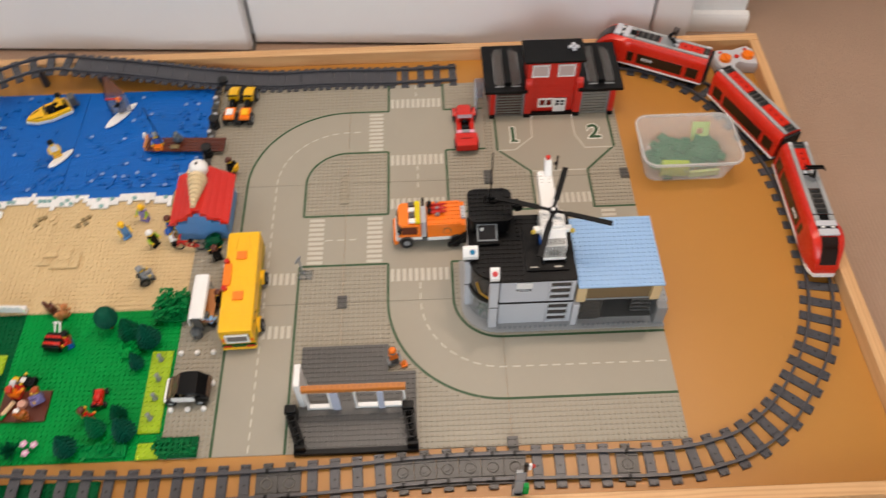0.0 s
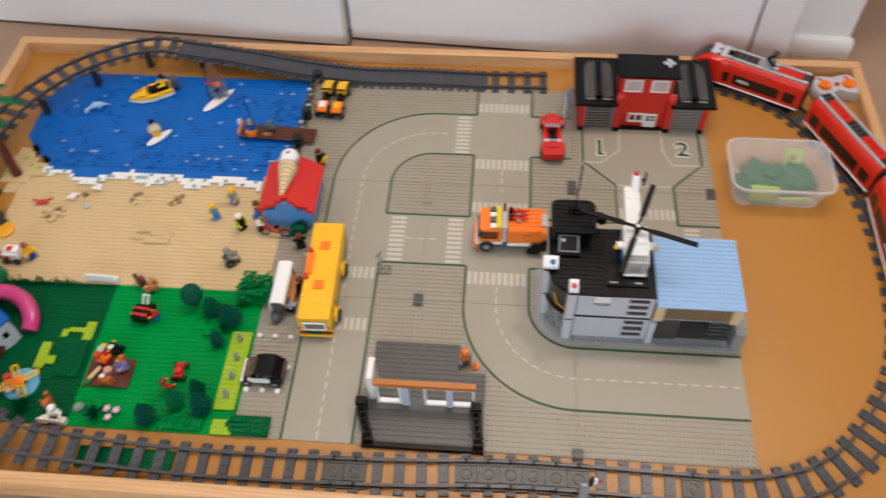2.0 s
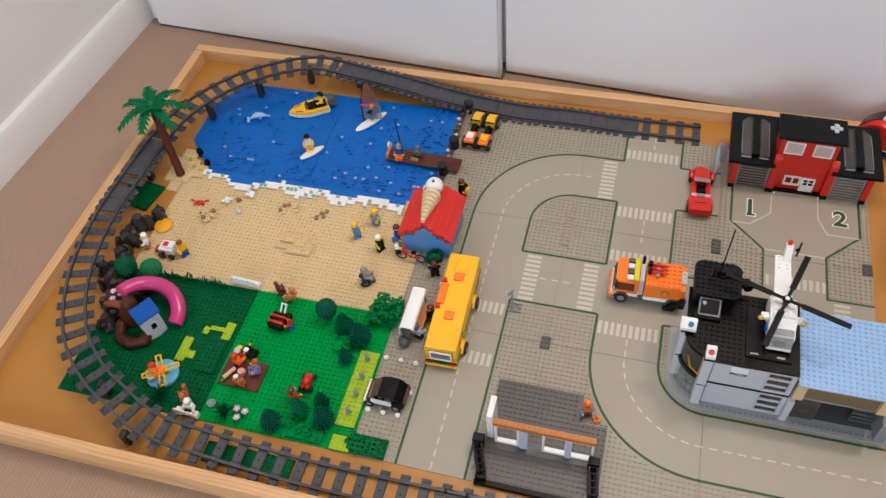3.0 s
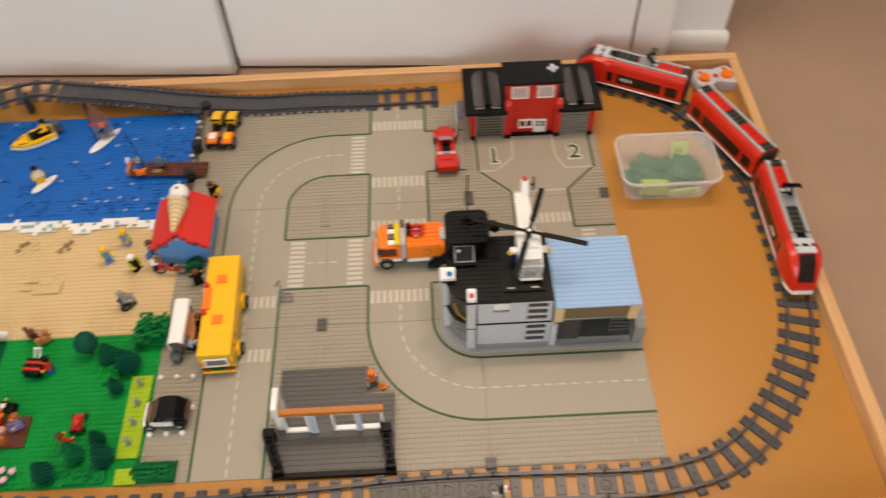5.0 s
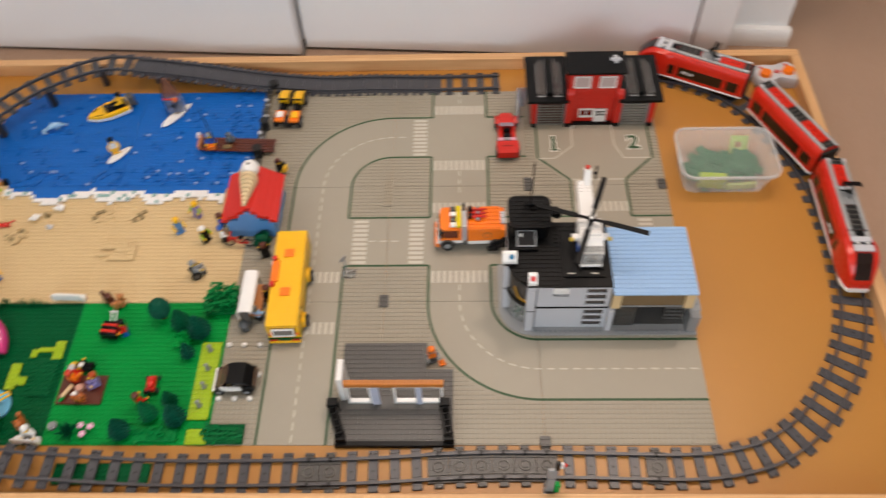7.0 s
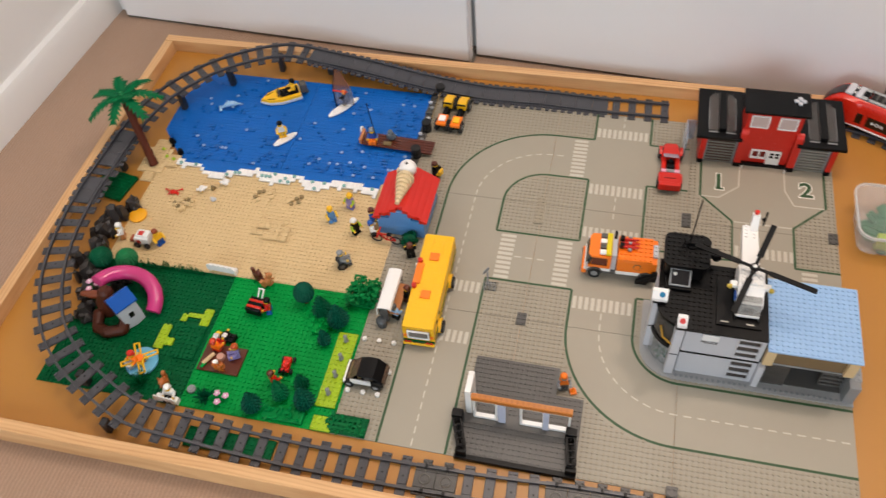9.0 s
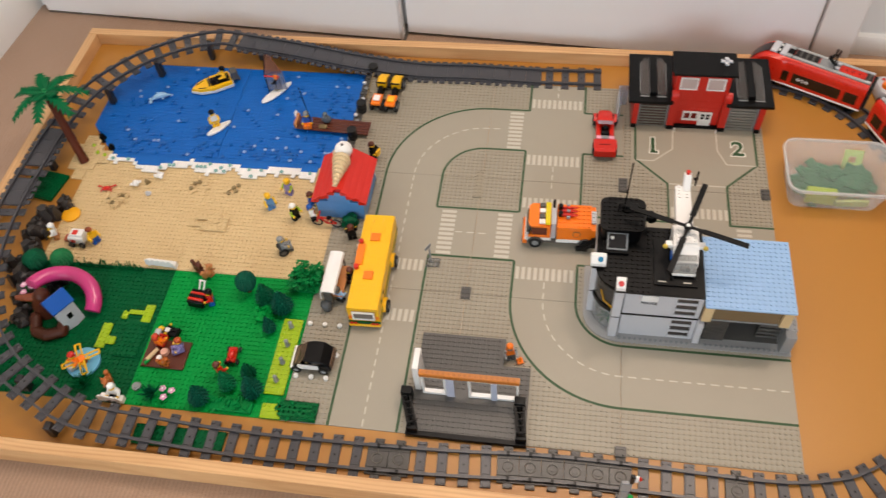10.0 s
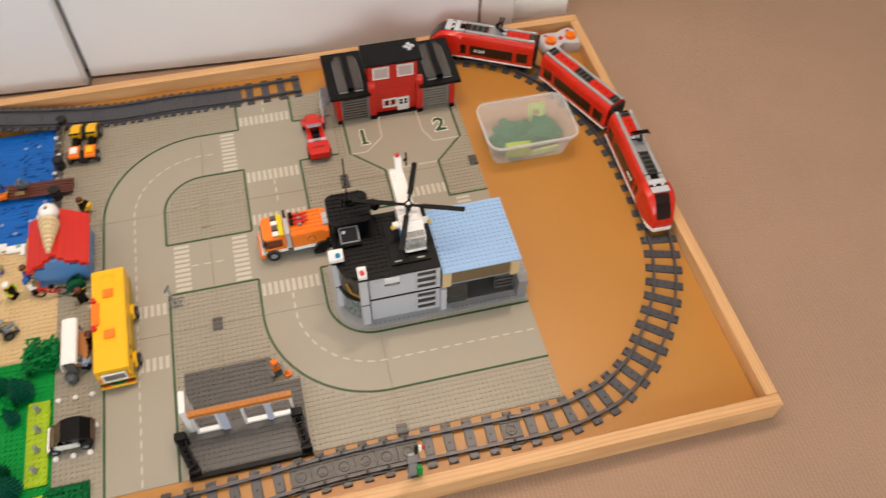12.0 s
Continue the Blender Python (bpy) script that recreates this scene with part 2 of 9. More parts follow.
    def side_prism(self, pts, x0, x1):
        """A profile of (y, z) drawn along x."""
        n = len(pts)
        v = [(x0, y, z) for y, z in pts] + [(x1, y, z) for y, z in pts]
        f = [(i, (i + 1) % n, n + (i + 1) % n, n + i) for i in range(n)] + [tuple(range(n))[::-1], tuple(range(n, 2 * n))]
        return self.add(v, f)

    def loft(self, rings, close=True):
        n = len(rings[0])
        v = [p for r in rings for p in r]
        f = [(k * n + i, k * n + (i + 1) % n, (k + 1) * n + (i + 1) % n, (k + 1) * n + i) for k in range(len(rings) - 1) for i in range(n)]
        if close:
            f += [tuple(range(n))[::-1], tuple(range((len(rings) - 1) * n, len(rings) * n))]
        return self.add(v, f)

    def ball(self, x, y, z, rx, ry=None, rz=None, nu=12, nv=8):
        ry, rz = ry or rx, rz or rx
        rings = []
        for j in range(1, nv):
            a = math.pi * j / nv
            rings.append([(x + rx * math.sin(a) * math.cos(2 * math.pi * i / nu), y + ry * math.sin(a) * math.sin(2 * math.pi * i / nu), z - rz * math.cos(a)) for i in range(nu)])
        return self.loft(rings)

    def sweep(self, path, section):
        """A closed section of (side, up) carried along a path of points."""
        rings, path = [], [Vector(p) for p in path]
        for i, p in enumerate(path):
            d = (path[min(i + 1, len(path) - 1)] - path[max(i - 1, 0)]).normalized()
            side = d.cross(Vector((0, 0, 1))).normalized()
            up = side.cross(d)
            rings.append([p + side * a + up * c for a, c in section])
        return self.loft(rings)

    def ribbon(self, path, w, z):
        """A flat printed line of width w."""
        v, f, path = [], [], [Vector((*p, 0)) for p in path]
        for i, p in enumerate(path):
            d = (path[min(i + 1, len(path) - 1)] - path[max(i - 1, 0)]).normalized()
            o = Vector((-d.y, d.x, 0)) * (w / 2)
            v += [(p.x - o.x, p.y - o.y, z), (p.x + o.x, p.y + o.y, z)]
        f = [(2 * i, 2 * i + 2, 2 * i + 3, 2 * i + 1) for i in range(len(path) - 1)]
        return self.add(v, f)


def mesh_of(name, geo, material, smooth=True):
    me = bpy.data.meshes.new(name)
    me.from_pydata(geo.v, [], geo.f)
    if len(geo.f) < 6000:
        bm = bmesh.new()
        bm.from_mesh(me)
        bmesh.ops.recalc_face_normals(bm, faces=bm.faces)
        bm.to_mesh(me)
        bm.free()
    me.materials.append(material)
    if smooth:
        me.polygons.foreach_set("use_smooth", [True] * len(me.polygons))
        me.set_sharp_from_angle(angle=radians(38))
    return me


def part(name, geo, material, parent=None, label="", kind="", smooth=True, local=False):
    """One mesh object under a thing or a part, in world coordinates or (local) in its parent's."""
    ob = new(name, mesh_of(name, geo, material, smooth))
    if parent is not None:
        ob.parent = parent
    if parent is not None and not local:
        m = parent.matrix_basis.copy()
        if parent.parent is not None:
            m = parent.parent.matrix_basis @ parent.matrix_parent_inverse @ m
        ob.matrix_parent_inverse = m.inverted()
    return tagged(ob, label, kind=kind)


def thing(name, label, category, x=0.0, y=0.0, z=0.0, group="", kind="", turn=0.0):
    """An Empty at the base of a thing; its parts are meshes under it."""
    ob = new(name)
    ob.empty_display_size = 0.02
    ob.matrix_basis = pose(x, y, z, 0, 0, turn)
    return tagged(ob, label, category, group, kind)


def solid(name, geo, material, label, category, group="", kind="", smooth=True):
    ob = new(name, mesh_of(name, geo, material, smooth))
    return tagged(ob, label, category, group, kind)


# ---- room ----
solid("floor", Geo().box(-1.40, -3.2, FLOOR_Z - 0.05, 3.4, 3.2, FLOOR_Z, 0), CARPET, "beige short-pile fitted carpet", "floor", kind="structure")
solid("ceiling", Geo().box(-1.40, -3.2, 2.40, 3.4, 3.2, 2.46, 0), WALL, "plain white ceiling", "ceiling", kind="structure")
LEFT = pose(-0.887, 0.77, FLOOR_Z, 0, 0, -4.5)
left = solid("wall_left", Geo().box(-0.10, -4.0, 0, 0, 2.45, 2.42, 0), WALL, "white painted wall with a wide skirting board", "wall", kind="structure")
left.matrix_basis = LEFT
solid("wall_right", Geo().box(3.40, -3.2, FLOOR_Z, 3.50, 3.2, 2.40, 0), WALL, "plain white painted wall", "wall", kind="structure")
solid("wall_far", Geo().box(-1.40, 3.2, FLOOR_Z, 3.4, 3.3, 2.40, 0), WALL, "plain white painted wall", "wall", kind="structure")
g = Geo()
g.box(-1.40, -3.25, FLOOR_Z, -0.75, -3.15, 2.40, 0).box(1.15, -3.25, FLOOR_Z, 3.4, -3.15, 2.40, 0)
g.box(-0.75, -3.25, FLOOR_Z, 1.15, -3.15, 0.80, 0).box(-0.75, -3.25, 2.10, 1.15, -3.15, 2.40, 0)
solid("wall_near", g, WALL, "white wall with a wide window", "wall", kind="structure")
g = Geo().side_prism([(0, 0), (-0.018, 0), (-0.018, 0.075), (-0.012, 0.088), (0, 0.092)], -2.4, 4.0)
base = solid("baseboard", g, TRIM_WHITE, "wide white gloss skirting board", "baseboard", kind="structure")
base.matrix_basis = LEFT @ pose(0, 0, 0, 0, 0, 90)

# wardrobe along the back, set at a slight angle to the table
WARD = pose(0.04, 0.938, FLOOR_Z, 0, 0, -3.6)


def warded(ob):
    ob.matrix_basis = WARD
    return ob


warded(solid("wall_back", Geo().box(-1.0, 0.03, 0, 0.8335, 0.12, 2.4, 0), WALL, "white wall behind the wardrobe doors", "wall", kind="structure"))
d1 = thing("door_1", "white laminate sliding wardrobe door standing in front", "door", kind="structure")
part("door_panel", Geo().box(-0.863, -0.030, 0.006, -0.002, -0.010, 2.1, 0.002), DOOR_WHITE, d1)
part("edge_strip", Geo().box(-0.0018, -0.031, 0.006, 0.0008, -0.008, 2.1, 0.0008), DOOR_WHITE, d1, "white edge strip")
# dark strip lies where only shade falls under the door
part("gap_shade_strip", Geo().box(-0.863, -0.028, 0.0, 0.006, 0.028, 0.004, 0.001), GAP_SHADE, d1, "dark strip for the shade under the door")
warded(d1)
ret = solid("baseboard", Geo().side_prism([(0.0298, 0), (-0.004, 0), (-0.004, 0.075), (0.002, 0.088), (0.0298, 0.092)], -0.960, -0.866), TRIM_WHITE, "short white skirting board beside the wardrobe door", "baseboard", kind="structure")
warded(ret)
d2 = thing("door_2", "white laminate sliding wardrobe door set behind", "door", kind="structure")
part("door_panel", Geo().box(0.006, -0.004, 0.006, 0.8325, 0.016, 2.1, 0.002), DOOR_WHITE, d2)
# dark strips again, for the shade under and beside this door
part("gap_shade_strip", Geo().box(0.0065, -0.002, 0.0, 0.8325, 0.028, 0.004, 0.001), GAP_SHADE, d2, "dark strip for the shade under the door")
part("shadow_gap", Geo().box(0.8327, 0.002, 0.0, 0.8355, 0.028, 2.1, 0), GAP_SHADE, d2, "dark strip for the shade beside the door")
warded(d2)
pil = thing("wall_end", "white wall end with a skirting board beside the wardrobe", "wall", kind="structure")
part("jamb", Geo().box(0.8360, -0.006, 0, 0.9100, 0.16, 2.4, 0.002), WALL, pil, "white wardrobe side panel")
part("wall_face", Geo().box(0.9102, 0.064, 0, 1.044, 0.16, 2.4, 0.002), WALL, pil)
part("skirting", Geo().side_prism([(0.0638, 0), (0.047, 0), (0.047, 0.034), (0.052, 0.041), (0.0638, 0.043)], 0.9104, 1.050), TRIM_WHITE, pil, "white skirting board")
warded(pil)

# ---- table ----
TX0, TX1, TY0, TY1, TOP = -0.651, 1.085, -0.102, 0.857, 0.028
table = thing("play_table", "low pine-framed fibreboard play table on the carpet", "table", 0.2, 0.4, FLOOR_Z)
part("board", Geo().box(TX0 + 0.02, TY0 + 0.02, -0.014, TX1 - 0.02, TY1 - 0.02, 0.0, 0.0005), MDF, table, "orange-brown fibreboard top")
part("front_rail", Geo().box(TX0, TY0, FLOOR_Z, TX1, TY0 + 0.0195, TOP, 0.0012), PINE_X, table, "pale pine rail")
part("back_rail", Geo().box(TX0, TY1 - 0.0195, FLOOR_Z, TX1, TY1, TOP, 0.0012), PINE_X, table, "pale pine rail")
part("left_rail", Geo().box(TX0, TY0 + 0.020, FLOOR_Z, TX0 + 0.0195, TY1 - 0.020, TOP - 0.0003, 0.0012), PINE_Y, table, "pale pine rail")
part("right_rail", Geo().box(TX1 - 0.0195, TY0 + 0.020, FLOOR_Z, TX1, TY1 - 0.020, TOP - 0.0003, 0.0012), PINE_Y, table, "pale pine rail")

# ---- baseplates ----
N = 0.256
HALF = 0.0535
R_OUT, R_IN = 0.128 + HALF, 0.128 - HALF


def is_road(x, y):
    """True on the printed carriageways, which carry no studs."""
    if abs(x - 0.128) < HALF and y < 0.512:
        return True
    if x < 0.256 and y > 0.512:
        return R_IN < math.hypot(x - 0.256, y - 0.512) < R_OUT
    if abs(y - 0.640) < HALF and 0.25 < x < 0.512:
        return True
    if abs(y - 0.384) < HALF and 0.12 < x:
        return True
    if abs(x - 0.384) < HALF and y > 0.256:
        return True
    if 0.33 < x < 0.512 and y < 0.256:
        return R_IN < math.hypot(x - 0.512, y - 0.256) < R_OUT
    if abs(y - 0.128) < HALF and x >= 0.512:
        return True
    if x > 0.512 and y > 0.43:
        half = 0.052 if y < 0.526 else min(0.109, 0.052 + (y - 0.526) * 1.03)
        return abs(x - 0.643) < half
    return False


LINE_Z, WHITE_Z = PLATE_TOP + 0.00012, PLATE_TOP + 0.00014


def arc(cx, cy, r, a0, a1, n=24):
    return [(cx + r * math.cos(radians(a0 + (a1 - a0) * i / n)), cy + r * math.sin(radians(a0 + (a1 - a0) * i / n))) for i in range(n + 1)]


A0, A1 = 0.128 - HALF, 0.128 + HALF
C0, C1 = 0.384 - HALF, 0.384 + HALF
D0, D1 = 0.640 - HALF, 0.640 + HALF
GREEN_LINES = [
    [(A0, 0.0), (A0, 0.512)] + arc(0.256, 0.512, R_OUT, 180, 90) + [(C0, D1), (C0, 0.768)],
    [(A1, 0.0), (A1, C0)], [(A1, C0), (C0, C0)], [(C0, C0), (C0, 0.256)] + arc(0.512, 0.256, R_OUT, 180, 270) + [(0.768, A0)],
    [(A1, C1), (A1, 0.512)] + arc(0.256, 0.512, R_IN, 180, 90) + [(C0, D0)], [(C0, D0), (C0, C1)], [(C0, C1), (A1, C1)],
    [(C1, 0.768), (C1, D1)], [(C1, D1), (0.512, D1)], [(0.512, D0), (C1, D0)], [(C1, D0), (C1, C1)], [(C1, C1), (0.591, C1)],
    [(C1, C0), (C1, 0.256)] + arc(0.512, 0.256, R_IN, 180, 270) + [(0.768, A1)], [(C1, C0), (0.768, C0)],
    [(0.534, 0.664), (0.534, 0.582), (0.591, 0.526), (0.591, C1)],
    [(0.752, 0.664), (0.752, 0.582), (0.695, 0.526), (0.695, C1), (0.768, C1)],
]
WHITE_LINES = [
    [(0.536, 0.580), (0.567, 0.580), (0.602, 0.612), (0.604, 0.664)],
    [(0.750, 0.580), (0.698, 0.580), (0.683, 0.614), (0.683, 0.664)],
    [(0.593, 0.526), (0.693, 0.526)],
]


def dashes(path, length=0.012, gap=0.0085):
    """Cuts a polyline into dashes."""
    pts, out, acc, on, cur = [Vector(p) for p in path], [], 0.0, True, [Vector(path[0])]
    for a, b in zip(pts, pts[1:]):
        d, done = (b - a).length, 0.0
        while done < d:
            step = min((length if on else gap) - acc, d - done)
            done += step
            acc += step
            p = a + (b - a) * (done / d)
            if on:
                cur.append(p)
            if acc >= (length if on else gap) - 1e-9:
                if on:
                    out.append([tuple(q) for q in cur])
                on, acc, cur = not on, 0.0, [p]
    return out


DASHES = dashes([(0.128, 0.004), (0.128, 0.512)] + arc(0.256, 0.512, 0.128, 180, 90) + [(0.29, 0.640)])
DASHES += dashes([(0.222, 0.384), (0.292, 0.384)]) + dashes([(0.384, 0.766), (0.384, 0.730)]) + dashes([(0.384, 0.550), (0.384, 0.478)])
DASHES += dashes([(0.384, 0.290), (0.384, 0.256)] + arc(0.512, 0.256, 0.128, 180, 270) + [(0.766, 0.128)])
BARS = []
for y0, y1 in ((0.295, 0.318), (0.193, 0.216)):
    BARS += [(0.0785 + i * 0.0101, y0, 0.0785 + i * 0.0101 + 0.0060, y1) for i in range(10)]
for y0, y1 in ((0.294, 0.319), (0.449, 0.472), (0.552, 0.577), (0.702, 0.726)):
    BARS += [(0.3345 + i * 0.0101, y0, 0.3345 + i * 0.0101 + 0.0060, y1) for i in range(10)]
for x0, x1 in ((0.193, 0.219), (0.294, 0.320), (0.705, 0.730)):
    BARS += [(x0, 0.3345 + i * 0.0101, x1, 0.3345 + i * 0.0101 + 0.0060) for i in range(10)]
BARS += [(0.294, 0.5905 + i * 0.0101, 0.320, 0.5905 + i * 0.0101 + 0.0060) for i in range(10)]
BARS += [(0.596 + i * 0.0101, 0.449, 0.596 + i * 0.0101 + 0.0060, 0.472) for i in range(10)]


def inside(pts, x0, y0, x1, y1):
    x, y = sum(p[0] for p in pts) / len(pts), sum(p[1] for p in pts) / len(pts)
    return x0 <= x < x1 and y0 <= y < y1


def fine(path, step=0.001):
    out = []
    for a, b in zip(path, path[1:]):
        n = max(1, round(math.dist(a, b) / step))
        out += [(a[0] + (b[0] - a[0]) * i / n, a[1] + (b[1] - a[1]) * i / n) for i in range(n)]
    return out + [path[-1]]


def cut(path, x0, y0, x1, y1):
    """The runs of a polyline that lie on one baseplate."""
    runs, cur = [], []
    e = 1e-6
    for p in fine(path):
        if x0 - e <= p[0] <= x1 + e and y0 - e <= p[1] <= y1 + e:
            cur.append(p)
        else:
            if len(cur) > 1:
                runs.append(cur)
            cur = []
    return runs + ([cur] if len(cur) > 1 else [])


def baseplate(label, x0, y0, nx, ny, plate_mat, stud_mat, printed=False, keep=None, outline=None, stud_h=0.0017):
    x1, y1 = x0 + nx * S, y0 + ny * S
    t = thing("baseplate", label, "baseplate", (x0 + x1) / 2, (y0 + y1) / 2, 0.0, group="studded baseplates on the table")
    g = Geo()
    gap = 0.00022
    if outline:
        g.prism(outline, 0.0, PLATE_TOP)
    else:
        g.box(x0 + gap, y0 + gap, 0.0, x1 - gap, y1 - gap, PLATE_TOP, 0.0003)
    part("plate", g, plate_mat, t)
    pts = [(x0 + (i + 0.5) * S, y0 + (j + 0.5) * S) for i in range(nx) for j in range(ny)]
    if printed:
        pts = [p for p in pts if not any(is_road(p[0] + a, p[1] + c) for a in (-0.003, 0.003) for c in (-0.003, 0.003))]
    if keep:
        pts = [p for p in pts if keep(*p)]
    part("studs", Geo().studs(pts, PLATE_TOP, h=stud_h), stud_mat, t, kind="stuff")
    if printed:
        for line in GREEN_LINES:
            for run in cut(line, x0, y0, x1, y1):
                part("kerb_line", Geo().ribbon(run, 0.0042, LINE_Z), LINE_GREEN, t, "printed dark green kerb line")
        for line in WHITE_LINES:
            for run in cut(line, x0, y0, x1, y1):
                part("bay_line", Geo().ribbon(run, 0.0026, WHITE_Z), LINE_WHITE, t, "printed white bay line")
        for d in DASHES:
            if inside(d, x0, y0, x1, y1):
                part("centre_dash", Geo().ribbon(d, 0.0023, WHITE_Z), LINE_WHITE, t)
        for b in BARS:
            if inside([b[:2], b[2:]], x0, y0, x1, y1):
                g = Geo().add([(b[0], b[1], WHITE_Z), (b[2], b[1], WHITE_Z), (b[2], b[3], WHITE_Z), (b[0], b[3], WHITE_Z)], [(0, 1, 2, 3)])
                part("crossing_bar", g, LINE_WHITE, t)
    return t


road_plates = {}
for i in range(3):
    for j in range(3):
        road_plates[i, j] = baseplate("weathered light grey road baseplate with printed green kerbs", i * N, j * N, 32, 32, OLD_GREY, STUD_GREY, printed=True)
baseplate("tan studded beach baseplate", -N, N, 32, 32, TAN, TAN)
baseplate("tan studded beach baseplate", -2 * N, N, 32, 32, TAN, TAN)
baseplate("bright green studded lawn baseplate", -N, 0.0, 32, 32, GREEN, GREEN)
baseplate("dark green studded lawn baseplate", -2 * N, 0.0, 32, 32, DARK_GREEN, DARK_GREEN)
baseplate("blue studded sea baseplate", -N - 0.008, 2 * N, 31, 33, SEA_BLUE, SEA_BLUE, stud_h=0.0007)
sea_left = [(-0.2645, 0.512), (-0.2645, 0.776), (-0.505, 0.776), (-0.545, 0.700), (-0.545, 0.590), (-0.505, 0.545), (-0.475, 0.512)]
baseplate("blue studded sea baseplate with a clipped corner", -N - 0.008 - 36 * S, 2 * N, 36, 33, SEA_BLUE, SEA_BLUE, stud_h=0.0007,
          keep=lambda x, y: x > max(-0.541, -0.541 + (0.590 - y) * 0.9, -0.541 + (y - 0.700) * 0.55) , outline=sea_left)

# ---- track ----
RAISED = [(0.467, 0.792, 0.0), (0.33, 0.790, 0.0), (0.213, 0.790, 0.003), (0.094, 0.788, 0.004), (-0.028, 0.793, 0.014), (-0.157, 0.806, 0.027), (-0.255, 0.812, 0.037),
         (-0.351, 0.812, 0.045), (-0.459, 0.757, 0.045), (-0.530, 0.680, 0.045), (-0.566, 0.602, 0.045), (-0.580, 0.515, 0.045), (-0.583, 0.440, 0.045),
         (-0.585, 0.367, 0.045), (-0.581, 0.300, 0.045), (-0.571, 0.236, 0.045), (-0.554, 0.177, 0.045), (-0.528, 0.122, 0.045), (-0.495, 0.072, 0.043),
         (-0.440, 0.024, 0.040), (-0.388, -0.004, 0.037)]
TRACK = RAISED + [(-0.306, -0.038, 0.030), (-0.200, -0.044, 0.018), (-0.100, -0.046, 0.006), (0.0, -0.046, 0.0),
         (0.170, -0.044, 0.0), (0.280, -0.040, 0.0), (0.360, -0.035, 0.0), (0.440, -0.0325, 0.0), (0.540, -0.033, 0.0), (0.620, -0.0345, 0.0), (0.700, -0.036, 0.0), (0.755, -0.0335, 0.0),
         (0.803, -0.025, 0.0), (0.853, -0.008, 0.0), (0.920, 0.040, 0.0), (0.990, 0.130, 0.0),
         (1.026, 0.215, 0.0), (1.040, 0.300, 0.0), (1.045, 0.390, 0.0), (1.040, 0.480, 0.0), (1.024, 0.560, 0.0), (0.990, 0.650, 0.0), (0.940, 0.730, 0.0),
         (0.870, 0.785, 0.0), (0.780, 0.812, 0.0), (0.660, 0.815, 0.0)]


def smooth_path(points, step=0.004):
    """An even polyline that runs through the given points (Catmull-Rom)."""
    p = [Vector(q) for q in points]
    p = [2 * p[0] - p[1]] + p + [2 * p[-1] - p[-2]]
    dense = []
    for a, b, c, d in zip(p, p[1:], p[2:], p[3:]):
        for k in range(16):
            t = k / 16
            dense.append(0.5 * (2 * b + (c - a) * t + (2 * a - 5 * b + 4 * c - d) * t * t + (3 * b - a - 3 * c + d) * t ** 3))
    dense.append(p[-2])
    out, left = [dense[0]], step
    for a, b in zip(dense, dense[1:]):
        while (b - a).length >= left:
            a = a + (b - a).normalized() * left
            out.append(a)
            left = step
        left -= (b - a).length
    return out


LINE = smooth_path(TRACK)


def heading(i):
    d = LINE[min(i + 1, len(LINE) - 1)] - LINE[max(i - 1, 0)]
    return d.normalized()


RAIL = [(-0.0016, 0.003), (0.0016, 0.003), (0.0016, 0.0064), (0.0021, 0.0069), (0.0021, 0.0088), (-0.0021, 0.0088), (-0.0021, 0.0069), (-0.0016, 0.0064)]


def frame_at(i):
    d = heading(i)
    side = Vector((d.y, -d.x, 0)).normalized()
    up = side.cross(d)
    return Matrix(((d.x, side.x, up.x, LINE[i].x), (d.y, side.y, up.y, LINE[i].y), (d.z, side.z, up.z, LINE[i].z), (0, 0, 0, 1)))


def sleeper_geo():
    g = Geo()
    g.box(-0.0075, -0.032, 0.0, 0.0075, 0.032, 0.0034, 0.0005)
    g.box(-0.0055, -0.0125, 0.0034, 0.0055, 0.0125, 0.0044, 0.0004)
    g.studs([(a, c) for a in (-0.004, 0.004) for c in (-0.0285, 0.0285)], 0.0034, n=6)
    return g


def slab_geo():
    g = Geo()
    g.box(-0.0158, -0.0240, 0.0, 0.0158, 0.0240, 0.0044, 0.0003)
    g.box(-0.0070, -0.0315, 0.0, 0.0070, -0.0241, 0.0036, 0.0005).box(-0.0070, 0.0241, 0.0, 0.0070, 0.0315, 0.0036, 0.0005)
    ring = [(q * math.cos(2 * math.pi * i / 18), q * math.sin(2 * math.pi * i / 18)) for q in (0.0078, 0.0062) for i in range(18)]
    g.add([(a, c, z) for z in (0.0044, 0.0052) for a, c in ring], [(36 + i, 36 + (i + 1) % 18, 54 + (i + 1) % 18, 54 + i) for i in range(18)] + [(i, (i + 1) % 18, 36 + (i + 1) % 18, 36 + i) for i in range(18)] + [(18 + (i + 1) % 18, 18 + i, 54 + i, 54 + (i + 1) % 18) for i in range(18)])
    g.cyl(0, 0, 0.0044, 0.0056, 0.0034, 10).cyl(0.0022, 0.0012, 0.0056, 0.0062, 0.0012, 6)
    for y in (-0.0132, 0.0118):
        g.box(-0.0157, y, 0.0044, 0.0157, y + 0.0014, 0.0058, 0.0003)
    g.studs([(a, c) for a in (-0.0130, 0.0130) for c in (-0.0085, -0.0030, 0.0030, 0.0085)], 0.0044, r=0.0011, h=0.0006, n=5)
    g.studs([(a, c) for a in (-0.004, 0.004) for c in (-0.0285, 0.0285)], 0.0036, n=6)
    return g


